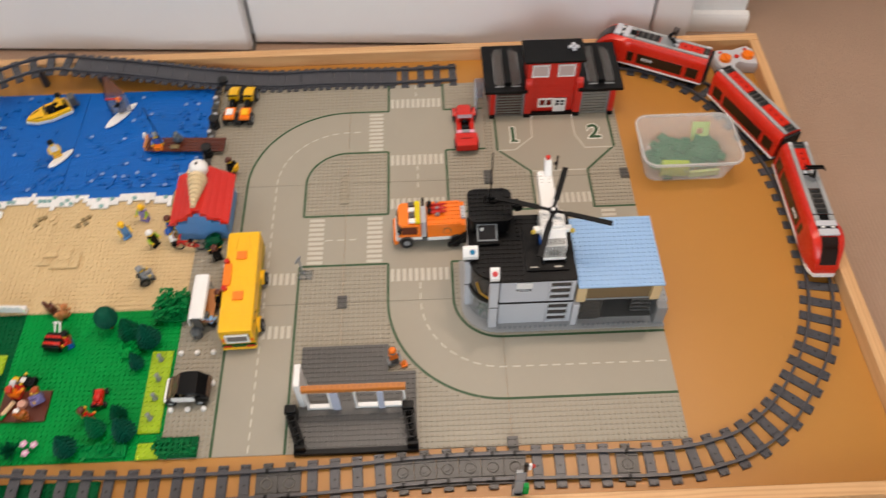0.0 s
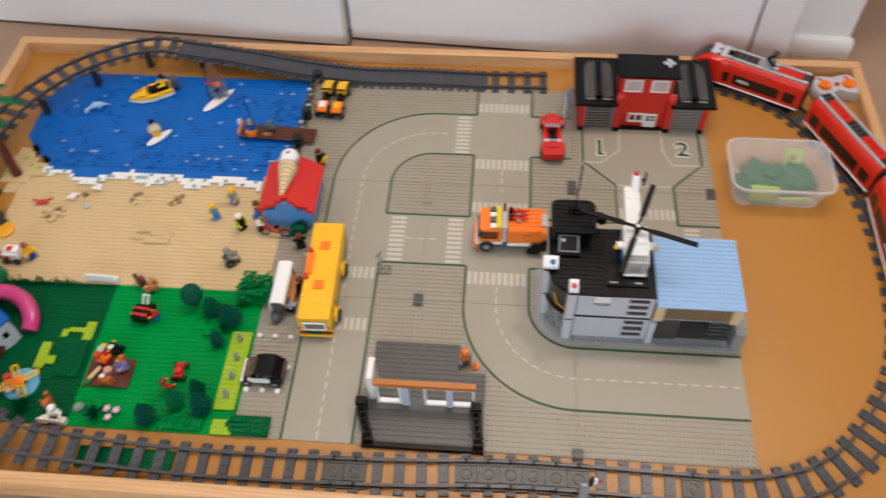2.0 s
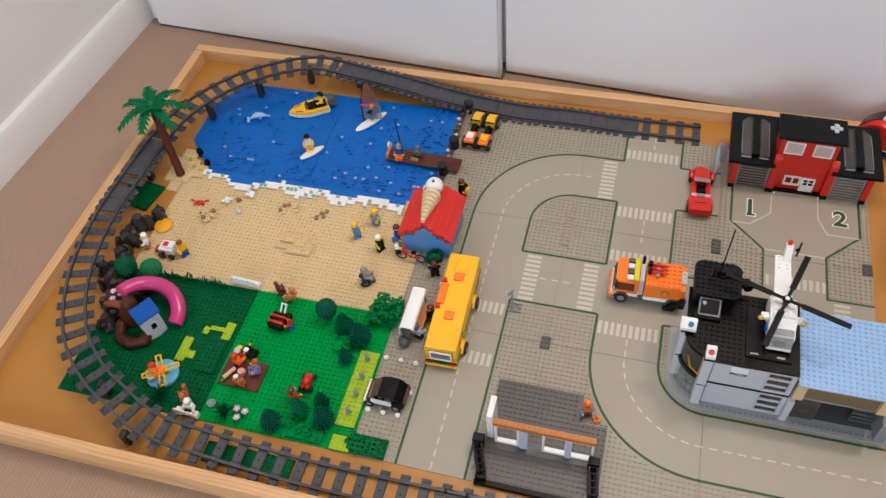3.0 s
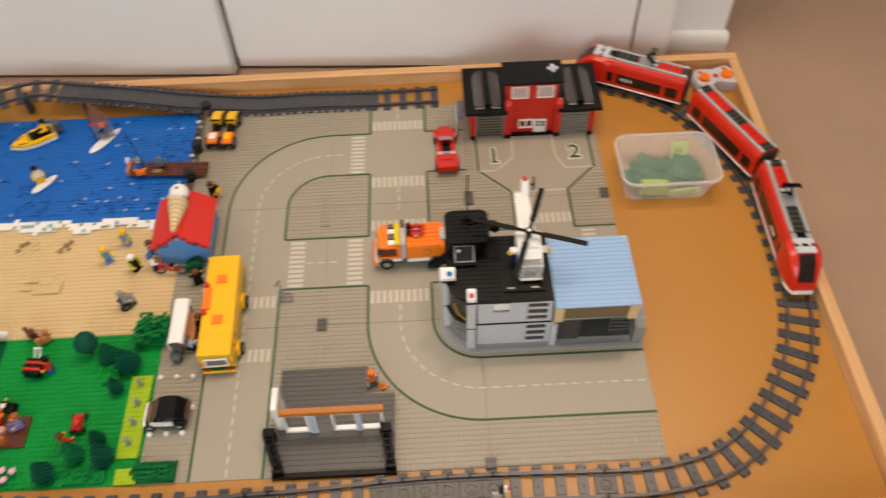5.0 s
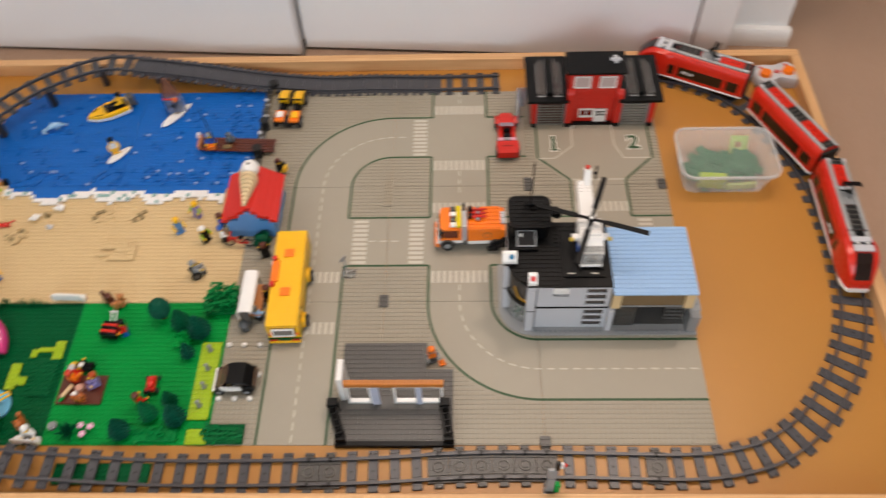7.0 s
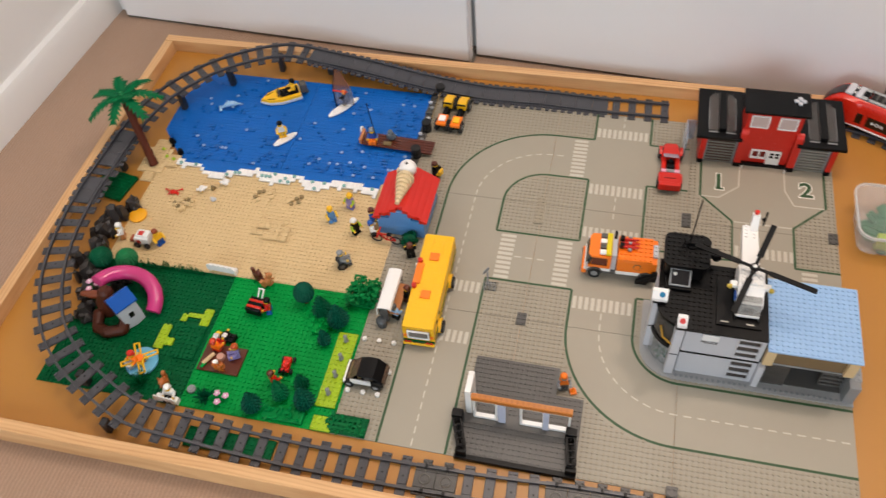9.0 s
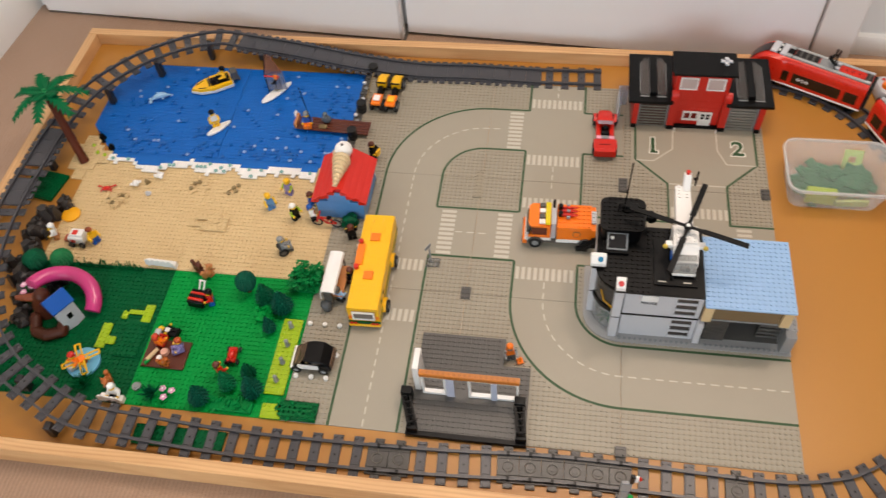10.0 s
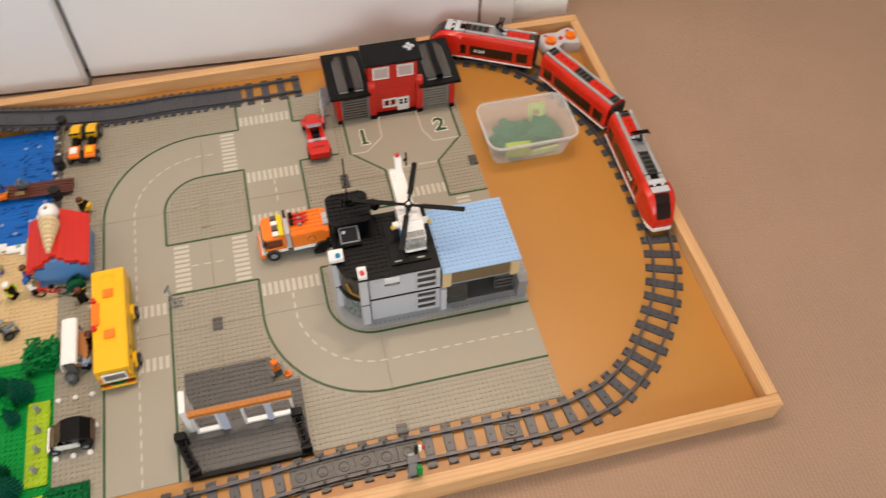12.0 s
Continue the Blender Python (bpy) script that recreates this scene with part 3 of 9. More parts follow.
def bed_geo():
    """A plain closed bed: three planks lengthwise, with end lugs."""
    g = Geo()
    for y0, y1, z in ((-0.0240, -0.0128, 0.0042), (-0.0124, 0.0124, 0.0048), (0.0128, 0.0240, 0.0042)):
        g.box(-0.0158, y0, 0.0, 0.0158, y1, z, 0.0003)
    for y in (-0.0315, 0.0241):
        g.box(-0.0120, y, 0.0, -0.0010, y + 0.0074, 0.0036, 0.0005).box(0.0035, y, 0.0, 0.0120, y + 0.0074, 0.0036, 0.0005)
    return g


bed_mesh = mesh_of("sleeper", bed_geo(), TRACK_GREY)
sleeper_mesh, slab_mesh = mesh_of("sleeper", sleeper_geo(), TRACK_GREY), mesh_of("sleeper", slab_geo(), plastic("flexible_track_plastic", rgb("4b4946"), 0.34, 0.10))
ring_geo = Geo()
for a in range(14):
    u0, u1 = 2 * math.pi * a / 14, 2 * math.pi * (a + 1) / 14
    ring_geo.rod((0.0078 * math.cos(u0), 0.0078 * math.sin(u0), 0.0054), (0.0078 * math.cos(u1), 0.0078 * math.sin(u1), 0.0054), 0.0009, 4)
ring_geo.box(-0.0004, -0.0150, 0.0050, 0.0004, -0.0080, 0.0058, 0.0001).box(-0.0004, 0.0080, 0.0050, 0.0004, 0.0150, 0.0058, 0.0001)
ring_mesh = mesh_of("coupling_ring", ring_geo, plastic("coupling_grey_plastic", rgb("77726c"), 0.34, 0.06))
hole_mesh = mesh_of("pin_hole", Geo().cyl(0.0, 0.0, 0.0044, 0.00462, 0.0016, 8), BLACK)
joint_mesh = mesh_of("rail_joint", Geo().box(-0.0022, -0.0219, 0.0060, 0.0022, -0.0158, 0.0092, 0.0004).box(0.0022, -0.0214, 0.0070, 0.0105, -0.0200, 0.0090, 0.0003).box(-0.0006, -0.0158, 0.0046, 0.0006, -0.0088, 0.0051, 0.0001), BLACK)
pin_mesh = mesh_of("rail_joint", Geo().box(-0.0022, 0.0158, 0.0060, 0.0022, 0.0219, 0.0092, 0.0004).box(-0.0105, 0.0200, 0.0070, -0.0022, 0.0214, 0.0090, 0.0003), BLACK)
SECTION = 32


def dense_at(p):
    """Where the line is made of short flexible pieces with a closed bed."""
    if p.y > 0.74 and -0.30 < p.x < 0.335:
        return True
    if p.x < -0.5 and (0.44 < p.y < 0.53 or 0.325 < p.y < 0.40):
        return True
    return p.y < 0.0 and (0.130 < p.x < 0.205 or 0.350 < p.x < 0.528 or 0.662 < p.x < 0.704)


for k in range(0, len(LINE) - 1, SECTION):
    e = min(k + SECTION, len(LINE) - 1)
    mid = LINE[(k + e) // 2]
    t = thing("track_section", "dark grey plastic toy railway track section", "toy track", mid.x, mid.y, mid.z, group="railway track round the table")
    for s in (-0.0188, 0.0188):
        path = []
        for i in range(k, e + 1, 2):
            d = heading(i)
            path.append(LINE[i] + Vector((d.y, -d.x, 0)).normalized() * s)
        part("rail", Geo().sweep(path, RAIL), TRACK_GREY, t)
    i = k + 2
    while i <= e:
        dense = dense_at(LINE[i])
        flexible = dense and LINE[i].y < 0
        ob = new("sleeper", slab_mesh if flexible else bed_mesh if dense else sleeper_mesh)
        ob.parent = t
        ob.matrix_basis = t.matrix_basis.inverted() @ frame_at(i)
        if flexible:
            for m in (joint_mesh, pin_mesh, ring_mesh):
                ob = new("coupling_ring" if m is ring_mesh else "rail_joint", m)
                ob.parent = t
                ob.matrix_basis = t.matrix_basis.inverted() @ frame_at(i)
        elif not dense:
            ob = new("pin_hole", hole_mesh)
            ob.parent = t
            ob.matrix_basis = t.matrix_basis.inverted() @ frame_at(i)
        i += 8

# ---- shared toy parts ----


def multi(name, pieces, label, category, m, group=""):
    """One mesh with several materials, for dolls and small moulded things."""
    g, mats, idx = Geo(), [], []
    for geo, mat in pieces:
        g.add(geo.v, geo.f)
        if mat not in mats:
            mats.append(mat)
        idx += [mats.index(mat)] * len(geo.f)
    me = bpy.data.meshes.new(name)
    me.from_pydata(g.v, [], g.f)
    for mat in mats:
        me.materials.append(mat)
    me.polygons.foreach_set("material_index", idx)
    bm = bmesh.new()
    bm.from_mesh(me)
    bmesh.ops.recalc_face_normals(bm, faces=bm.faces)
    bm.to_mesh(me)
    bm.free()
    me.polygons.foreach_set("use_smooth", [True] * len(me.polygons))
    me.set_sharp_from_angle(angle=radians(40))
    ob = new(name, me)
    ob.matrix_basis = m
    return tagged(ob, label, category, group)


def figure(label, x, y, z=PLATE_TOP + 0.0017, turn=0.0, torso=BLUE, legs=BLUE, hair=BROWN, sit=False, lie=None, extra=(), arms=None, skin=SKIN_YELLOW):
    """A plain toy figure: legs, trunk, arms, a blank head and a hair or hat cap. It faces -y."""
    lg, to, hd, hr, ar, ha = Geo(), Geo(), Geo(), Geo(), Geo(), Geo()
    lift = 0.0
    if sit:
        for s in (-1, 1):
            lg.box(s * 0.0005, -0.012, 0.001, s * 0.0076, 0.004, 0.0085, 0.0008)
            lg.box(s * 0.0005, -0.0155, 0.001, s * 0.0076, -0.012, 0.0105, 0.0008)
        lift = -0.0055
    else:
        for s in (-1, 1):
            lg.box(s * 0.0004, -0.0038, 0.003, s * 0.0076, 0.0036, 0.0115, 0.0008)
            lg.box(s * 0.0004, -0.0062, 0.0, s * 0.0076, 0.0036, 0.0034, 0.0006)
        lg.box(-0.0078, -0.004, 0.0115, 0.0078, 0.004, 0.0140, 0.0006)
    z0 = 0.0140 + lift
    to.loft([[(-a, -0.004, z0 + h), (a, -0.004, z0 + h), (a, 0.004, z0 + h), (-a, 0.004, z0 + h)] for a, h in ((0.0078, 0), (0.0075, 0.002), (0.0056, 0.0118), (0.0050, 0.0126))])
    for s in (-1, 1):
        ar.rod((s * 0.0068, 0.0, z0 + 0.0100), (s * 0.0092, -0.0020, z0 + 0.0052), 0.0025, 7)
        ar.rod((s * 0.0092, -0.0020, z0 + 0.0056), (s * 0.0088, -0.0072, z0 + 0.0030), 0.0023, 7)
        ha.cyl(s * 0.0088, -0.0088, z0 + 0.0012, z0 + 0.0044, 0.0021, 7)
    hd.cyl(0, 0, z0 + 0.0126, z0 + 0.0138, 0.0028, 10)
    hd.cyl(0, 0, z0 + 0.0138, z0 + 0.0152, 0.0040, 12, 0.0051)
    hd.cyl(0, 0, z0 + 0.0152, z0 + 0.0212, 0.0051, 12)
    hd.cyl(0, 0, z0 + 0.0212, z0 + 0.0224, 0.0051, 12, 0.0038)
    hr.ball(0, 0.0008, z0 + 0.0205, 0.0060, 0.0062, 0.0046, 12, 7)
    hr.box(-0.0052, 0.0015, z0 + 0.0145, 0.0052, 0.0062, z0 + 0.0210, 0.0014)
    pieces = [(lg, legs), (to, torso), (ar, arms or torso), (ha, skin), (hd, skin), (hr, hair), *extra]
    m = pose(x, y, z, 0, 0, turn)
    if lie:
        m = pose(x, y, z + 0.006, lie, 0, turn)
    return multi("toy_figure", pieces, label, "toy figure", m, "toy figures about the town")


def wheel(parent, x, y, z, r, w, hub=SILVER, axis="x"):
    """A wheel with its tyre and rim, its axle along x or y."""
    rot = (0, 90, 0) if axis == "x" else (90, 0, 0)
    n, t = 16, Geo().at(x, y, z, *rot)
    prof = [(r * 0.54, -w / 2), (r * 0.92, -w / 2), (r, -w * 0.32), (r, w * 0.32), (r * 0.92, w / 2), (r * 0.54, w / 2)]
    rings = [[(q * math.cos(2 * math.pi * i / n), q * math.sin(2 * math.pi * i / n), h) for q, h in prof] for i in range(n)]
    v = [p for ring in rings for p in ring]
    k = len(prof)
    t.add(v, [(i * k + j, ((i + 1) % n) * k + j, ((i + 1) % n) * k + (j + 1) % k, i * k + (j + 1) % k) for i in range(n) for j in range(k)])
    tyre = part("wheel", t, RUBBER, parent, "black rubber tyre on a hub", local=True)
    h = Geo().at(x, y, z, *rot)
    h.cyl(0, 0, -w * 0.42, w * 0.42, r * 0.54, 14).cyl(0, 0, -w * 0.5, w * 0.5, r * 0.22, 8)
    part("rim", h, hub, tyre, local=True)
    return tyre


def studded(g, x0, y0, z0, x1, y1, z1, b=0.0004):
    g.box(x0, y0, z0, x1, y1, z1, b)
    return g.stud_grid(x0, y0, x1, y1, z1)


def text_geo(words, size, depth=0.0002, bold=0.012):
    cu = bpy.data.curves.new("words", "FONT")
    cu.offset = size * bold
    cu.body, cu.size, cu.extrude, cu.align_x, cu.align_y = words, size, depth, "CENTER", "CENTER"
    ob = bpy.data.objects.new("words", cu)
    me = bpy.data.meshes.new_from_object(ob)
    bpy.data.objects.remove(ob)
    g = Geo()
    g.raw = ([tuple(v.co) for v in me.vertices], [tuple(p.vertices) for p in me.polygons])
    return g


def lettered(words, size, m, depth=0.0002, bold=0.012):
    raw = text_geo(words, size, depth, bold).raw
    g = Geo()
    g.m = m
    return g.add(*raw)


ZP = PLATE_TOP  # top of a baseplate

for word, x in (("1", 0.566), ("2", 0.720)):
    edge = lettered(word, 0.049, pose(x, 0.619, ZP + 0.0003), 0.0001, 0.062)
    ink = lettered(word, 0.049, pose(x, 0.619, ZP + 0.0006), 0.0001, 0.024)
    if word == "1":
        edge.at().box(x - 0.0072, 0.5975, ZP + 0.0002, x + 0.0112, 0.6060, ZP + 0.0004, 0)
        ink.at().box(x - 0.0052, 0.5996, ZP + 0.0005, x + 0.0092, 0.6040, ZP + 0.00072, 0)
    part("bay_number_edge", edge, FLAME, road_plates[2, 2], "white printed outline of a figure")
    part("bay_number", ink, LINE_GREEN, road_plates[2, 2], "printed dark green figure " + word)

PALE_SMOKE = clear_plastic("pale_smoke_plastic", (0.42, 0.42, 0.40), 0.08, 0.0, 0.45)
FAINT_GLASS = clear_plastic("faint_clear_plastic", (0.55, 0.56, 0.55), 0.06, 0.0, 0.24)
# ---- police station ----
ps = thing("police_station", "pale grey brick toy police station with a black flat roof", "toy building", 0.60, 0.26, ZP)
g = Geo().prism([(0.500, 0.188), (0.768, 0.188), (0.768, 0.329), (0.450, 0.329), (0.450, 0.240)] + arc(0.500, 0.240, 0.050, 180, 268, 10)[1:], ZP, ZP + 0.0036)
part("base_slab", g, plastic("stone_grey_plastic", rgb("a2a3a3"), 0.34, 0.05), ps, "pale grey base plate with a rounded corner")
Z1, Z2, Z3 = ZP + 0.0036, 0.0630, 0.1220
part("base_studs", Geo().studs([(0.508 + i * S, 0.1945) for i in range(14)] + [(0.640 + i * S, 0.1945) for i in range(14)], Z1), MID_GREY, ps, kind="stuff")


def wall_bricks(x0, y0, x1, y1, z0, z1, mat, parent, name="brick", pitch=0.032):
    """Courses of bricks in running bond along the longer side of a wall."""
    n = max(1, round((z1 - z0) / B))
    h = (z1 - z0) / n
    along_x = (x1 - x0) >= (y1 - y0)
    a0, a1 = (x0, x1) if along_x else (y0, y1)
    cache = {}
    for k in range(n):
        edges, a = [a0], a0 + pitch * (0.5 if k % 2 else 1)
        while a < a1 - 0.006:
            edges.append(a)
            a += pitch
        edges.append(a1)
        for s, e in zip(edges, edges[1:]):
            L = round(e - s, 4)
            if L not in cache:
                w = (y1 - y0) if along_x else (x1 - x0)
                gg = Geo().box(0.00003, 0, 0.00003, L - 0.00003, w, h - 0.00003, 0.00010) if along_x else Geo().box(0, 0.00003, 0.00003, w, L - 0.00003, h - 0.00003, 0.00010)
                cache[L] = mesh_of(name, gg, mat)
            ob = new(name, cache[L])
            ob.parent = parent
            p = (s, y0, z0 + k * h) if along_x else (x0, s, z0 + k * h)
            ob.matrix_basis = parent.matrix_basis.inverted() @ pose(*p)


SLOT_PANE = plastic("brown_grey_pane", rgb("4b4440"), 0.12, 0.15)
part("wall_panel", Geo().box(0.505, 0.2030, Z1, 0.5790, 0.2110, Z2, 0.0004), LIGHT_GREY, ps)
part("wall_panel", Geo().box(0.505, 0.2030, Z2 + 0.0034, 0.5790, 0.2110, Z3, 0.0004), LIGHT_GREY, ps)
g = Geo().at(0.492, 0.216, Z2 + 0.014, 0, 0, -45)
g.rod((-0.018, -0.012, 0.022), (-0.010, -0.012, 0.002), 0.0016, 6).rod((-0.010, -0.012, 0.002), (0.012, -0.012, 0.004), 0.0016, 6)
part("stair_rail", g, plastic("ochre_plastic", rgb("b98a1c"), 0.3, 0.05), ps, "ochre rail behind the glass")
wall_bricks(0.612, 0.2030, 0.6185, 0.2110, Z1, Z2, LIGHT_GREY, ps, pitch=0.0065)
wall_bricks(0.612, 0.2030, 0.6185, 0.2110, Z2 + 0.0034, Z3, LIGHT_GREY, ps, pitch=0.0065)
wall_bricks(0.462, 0.3170, 0.6185, 0.3250, Z1, Z3, LIGHT_GREY, ps, pitch=0.064)
wall_bricks(0.462, 0.2520, 0.4700, 0.3170, Z1, Z3, LIGHT_GREY, ps)
part("floor_band", Geo().box(0.500, 0.2018, Z2 + 0.0001, 0.6190, 0.2125, Z2 + 0.0033, 0.0003), BLACK, ps, "black floor plate edge")
for zb, zt in ((Z1, Z2), (Z2 + 0.0034, Z3)):
    fr = part("window", Geo().box(0.5792, 0.2050, zb + 0.0001, 0.6118, 0.2090, zt, 0.0003), SLOT_PANE, ps, "dark barred window")
    n = 3
    for i in range(n + 1):
        hh = 0.0062 if i in (0, n) else 0.0050
        part("bar", Geo().box(0.5792, 0.2028, zb + i * (zt - zb - hh) / n, 0.6118, 0.2049, zb + i * (zt - zb - hh) / n + hh, 0.0004), LIGHT_GREY, fr)
    part("jamb", Geo().box(0.5792, 0.2027, zb, 0.5816, 0.2048, zt, 0.0003), LIGHT_GREY, fr)
for x0, y0, top, mark, mark_lab in ((0.489, 0.196, RED, RED, "red"), (0.4545, 0.241, BLUE, plastic("teal_lamp_plastic", rgb("1b7aa6"), 0.15, 0.05), "blue")):
    x1, y1 = x0 + 0.0135, y0 + 0.0135
    c = part("corner_column", Geo().box(x0, y0, Z1, x1, y1, Z2 - 0.002, 0.0005).box(x0, y0, Z2 + 0.0011, x1, y1, 0.118, 0.0005), LIGHT_GREY, ps)
    part("band", Geo().box(x0 + 0.0004, y0 + 0.0004, Z2 - 0.0019, x1 - 0.0004, y1 - 0.0004, Z2 + 0.0010, 0.0002), BLACK, c)
    up = 0.013 if x0 > 0.47 else 0.007
    wl, wr = (x0, x1) if x0 > 0.47 else (x0 - 0.003, x1 + 0.006)
    part("column_top", Geo().box(x0, y0, 0.1181, x1, y1, 0.1180 + up, 0.0004), LIGHT_GREY, c)
    part("band", Geo().box(x0 - 0.0006, y0 - 0.0006, 0.1182 + up, x1 + 0.0006, y1 + 0.0006, 0.1245 + up, 0.0004), BLACK, c)
    part("lamp_block", Geo().side_prism([(y0 - 0.001, 0.1247 + up), (y1, 0.1247 + up), (y1, 0.140 + up), (y0 + 0.008, 0.140 + up), (y0 - 0.001, 0.131 + up)], wl, wr), WHITE, c, "white lamp block with a %s light" % mark_lab)
    g = Geo().at((wl + wr) / 2 + (0 if x0 > 0.47 else 0.003), y0 + 0.0040, 0.1362 + up, 45, 0, 0)
    part("light", g.cyl(0, 0, 0.0, 0.0026, 0.0043, 14, 0.0036), mark, c, "round %s light" % mark_lab)
# rounded glass corner
ring = arc(0.505, 0.252, 0.0440, 182, 268, 12)
inner = arc(0.505, 0.252, 0.0424, 268, 182, 12)
part("curved_window", Geo().prism(ring + inner, Z1, Z2 - 0.0065), FAINT_GLASS, ps, "clear curved corner window")
part("curved_window", Geo().prism(ring + inner, Z2 + 0.004, Z3 - 0.008), SMOKE, ps, "smoked curved corner window")
part("corner_floor", Geo().prism([(0.505, 0.252)] + arc(0.505, 0.252, 0.046, 180, 270, 12), Z2 - 0.006, Z2 + 0.0034), BLACK, ps)
part("inner_wall", Geo().box(0.472, 0.262, Z1, 0.500, 0.268, Z3, 0.0004), DARK_GREY, ps)
g = Geo()
for a in range(6):
    g.at(0.484, 0.230, Z1, 0, 0, a * 60)
    g.loft([[(0.000, -0.001, 0.002), (0.000, 0.001, 0.002), (0.000, 0.001, 0.003), (0.000, -0.001, 0.003)], [(0.007, -0.003, 0.008), (0.007, 0.003, 0.008), (0.007, 0.003, 0.009), (0.007, -0.003, 0.009)],
            [(0.013, -0.001, 0.005), (0.013, 0.001, 0.005), (0.013, 0.001, 0.006), (0.013, -0.001, 0.006)]])
part("potted_plant", g, DARK_GREEN, ps, "small green plant behind the glass")
# roof
g = Geo().prism([(0.505, 0.2015), (0.6190, 0.2015), (0.6190, 0.326), (0.461, 0.326), (0.461, 0.252)] + arc(0.505, 0.252, 0.046, 182, 268, 12), Z3 + 0.0002, Z3 + 0.0034)
roof = part("roof", g, BLACK, ps, "black studded flat roof")
ZR = Z3 + 0.0034
g = Geo()
pts = [(0.466 + i * S, 0.206 + j * S) for i in range(19) for j in range(15)]
g.studs([p for p in pts if (p[0] > 0.505 or p[1] > 0.252 or math.hypot(p[0] - 0.505, p[1] - 0.252) < 0.042) and not (0.545 < p[0] < 0.615 and p[1] < 0.31) and not (p[0] < 0.535 and p[1] > 0.285)], ZR)
part("roof_studs", g, BLACK, ps, kind="stuff")
part("landing_pad", Geo().box(0.545, 0.218, ZR, 0.6075, 0.302, ZR + 0.0032, 0.0001), BLACK, ps, "smooth black landing pad")
for x in (0.559, 0.595):
    part("pad_mark", Geo().box(x - 0.008, 0.2225, ZR + 0.0033, x + 0.003, 0.2250, ZR + 0.0036, 0.0001), LINE_WHITE, ps)
# tower
rr = 0.012
tw = arc(0.530 - rr, 0.353 - rr, rr, 0, 90, 5) + arc(0.462 + rr, 0.353 - rr, rr, 90, 180, 5) + arc(0.462 + rr, 0.289 + rr, rr, 180, 270, 5) + arc(0.530 - rr, 0.289 + rr, rr, 270, 360, 5)
part("tower_wall", Geo().prism([(0.462 + (x - 0.496) * 0.88 + 0.034, 0.321 + (y - 0.321) * 0.88) for x, y in tw], ZR, 0.1560), BLACK, ps)
tp = part("tower_top", Geo().prism(tw, 0.1562, 0.1596), BLACK, ps, "black studded tower top with rounded corners")
g = Geo().studs([(0.468 + i * S, 0.295 + j * S) for i in range(8) for j in range(8) if not ({i, j} <= {0, 7})], 0.1596)
part("tower_studs", g, BLACK, tp, kind="stuff")
g = Geo().cyl(0.502, 0.331, 0.1596, 0.1635, 0.0085, 14).box(0.494, 0.327, 0.1635, 0.520, 0.336, 0.1700, 0.001).cyl(0.523, 0.3315, 0.1635, 0.1710, 0.0062, 12)
part("radar_mount", g, BLACK, ps, "black radar mount")
g = Geo().box(0.5300, 0.3190, 0.1480, 0.5370, 0.3290, 0.1580, 0.001)
g.m = pose(0.5385, 0.3240, 0.1530, 90, 0, 14)
g.cyl(0, 0, -0.0075, 0.0075, 0.0066, 12).cyl(0, 0, -0.0100, -0.0075, 0.0040, 10)
part("search_light", g, BLACK, ps, "black searchlight on the tower's side")
g = Geo().rod((0.497, 0.326, 0.163), (0.497, 0.320, 0.276), 0.0010, 6).rod((0.488, 0.322, 0.163), (0.489, 0.319, 0.186), 0.0014, 6)
part("antenna", g, BLACK, ps, "thin black antenna")
g = Geo().at(0.490, 0.2850, ZR + 0.0125, 34, 0, 0)
g.box(-0.0155, -0.0135, 0, 0.0155, -0.011, 0.004).box(-0.0155, 0.011, 0, 0.0155, 0.0135, 0.004).box(-0.0155, -0.011, 0, -0.0130, 0.011, 0.004).box(0.0130, -0.011, 0, 0.0155, 0.011, 0.004)
sk = part("skylight", g, MID_GREY, ps, "pale grey framed sloping skylight")
part("pane", Geo().at(0.490, 0.2850, ZR + 0.0127, 34, 0, 0).box(-0.0129, -0.0109, 0.0008, 0.0129, 0.0109, 0.0022, 0.0001), DARK_GLASS, sk)
part("plinth", Geo().box(0.470, 0.268, ZR, 0.508, 0.2925, ZR + 0.0060, 0.0004), BLACK, sk)
part("round_stud", Geo().cyl(0.482, 0.288, ZR + 0.0152, ZR + 0.0185, 0.0030, 10), WHITE, sk)
part("sign", Geo().box(0.5290, 0.2002, 0.1065, 0.5530, 0.2029, 0.1200, 0.0008), WHITE, ps, "white station sign")
part("lettering", lettered("POLICE", 0.0072, pose(0.541, 0.2025, 0.0990, 90, 0, 0), 0.0003, 0.012), DARK_GREY, ps, "dark station lettering")
# garage half
GX0, GX1, GY0, GY1, GZ = 0.6215, 0.7505, 0.1960, 0.3270, 0.1075
rf = part("garage_roof", Geo().box(GX0, GY0, GZ, GX1, GY1, GZ + 0.0033, 0.0004), PALE_BLUE, ps, "pale blue studded garage roof")
part("garage_studs", Geo().stud_grid(GX0 + 0.0005, GY0 + 0.0015, GX1 - 0.0005, GY1 - 0.0015, GZ + 0.0033), PALE_BLUE, rf, kind="stuff")
wall_bricks(GX0, 0.318, GX1, 0.3260, Z1, GZ, TAN, ps, pitch=0.032)
wall_bricks(GX1 - 0.009, 0.205, GX1 - 0.001, 0.318, Z2 + 0.003, GZ, TAN, ps, pitch=0.032)
for x in (0.6220, 0.7350):
    wall_bricks(x, 0.1990, x + 0.014, 0.2070, Z2 + 0.0035, GZ, TAN, ps, pitch=0.014)
part("upper_window", Geo().box(0.6362, 0.2050, Z2 + 0.0030, 0.7348, 0.2068, GZ - 0.0005, 0.0002), plastic("tinted_tan_pane", rgb("7c6647"), 0.10, 0.12), ps, "wide tinted upper window")
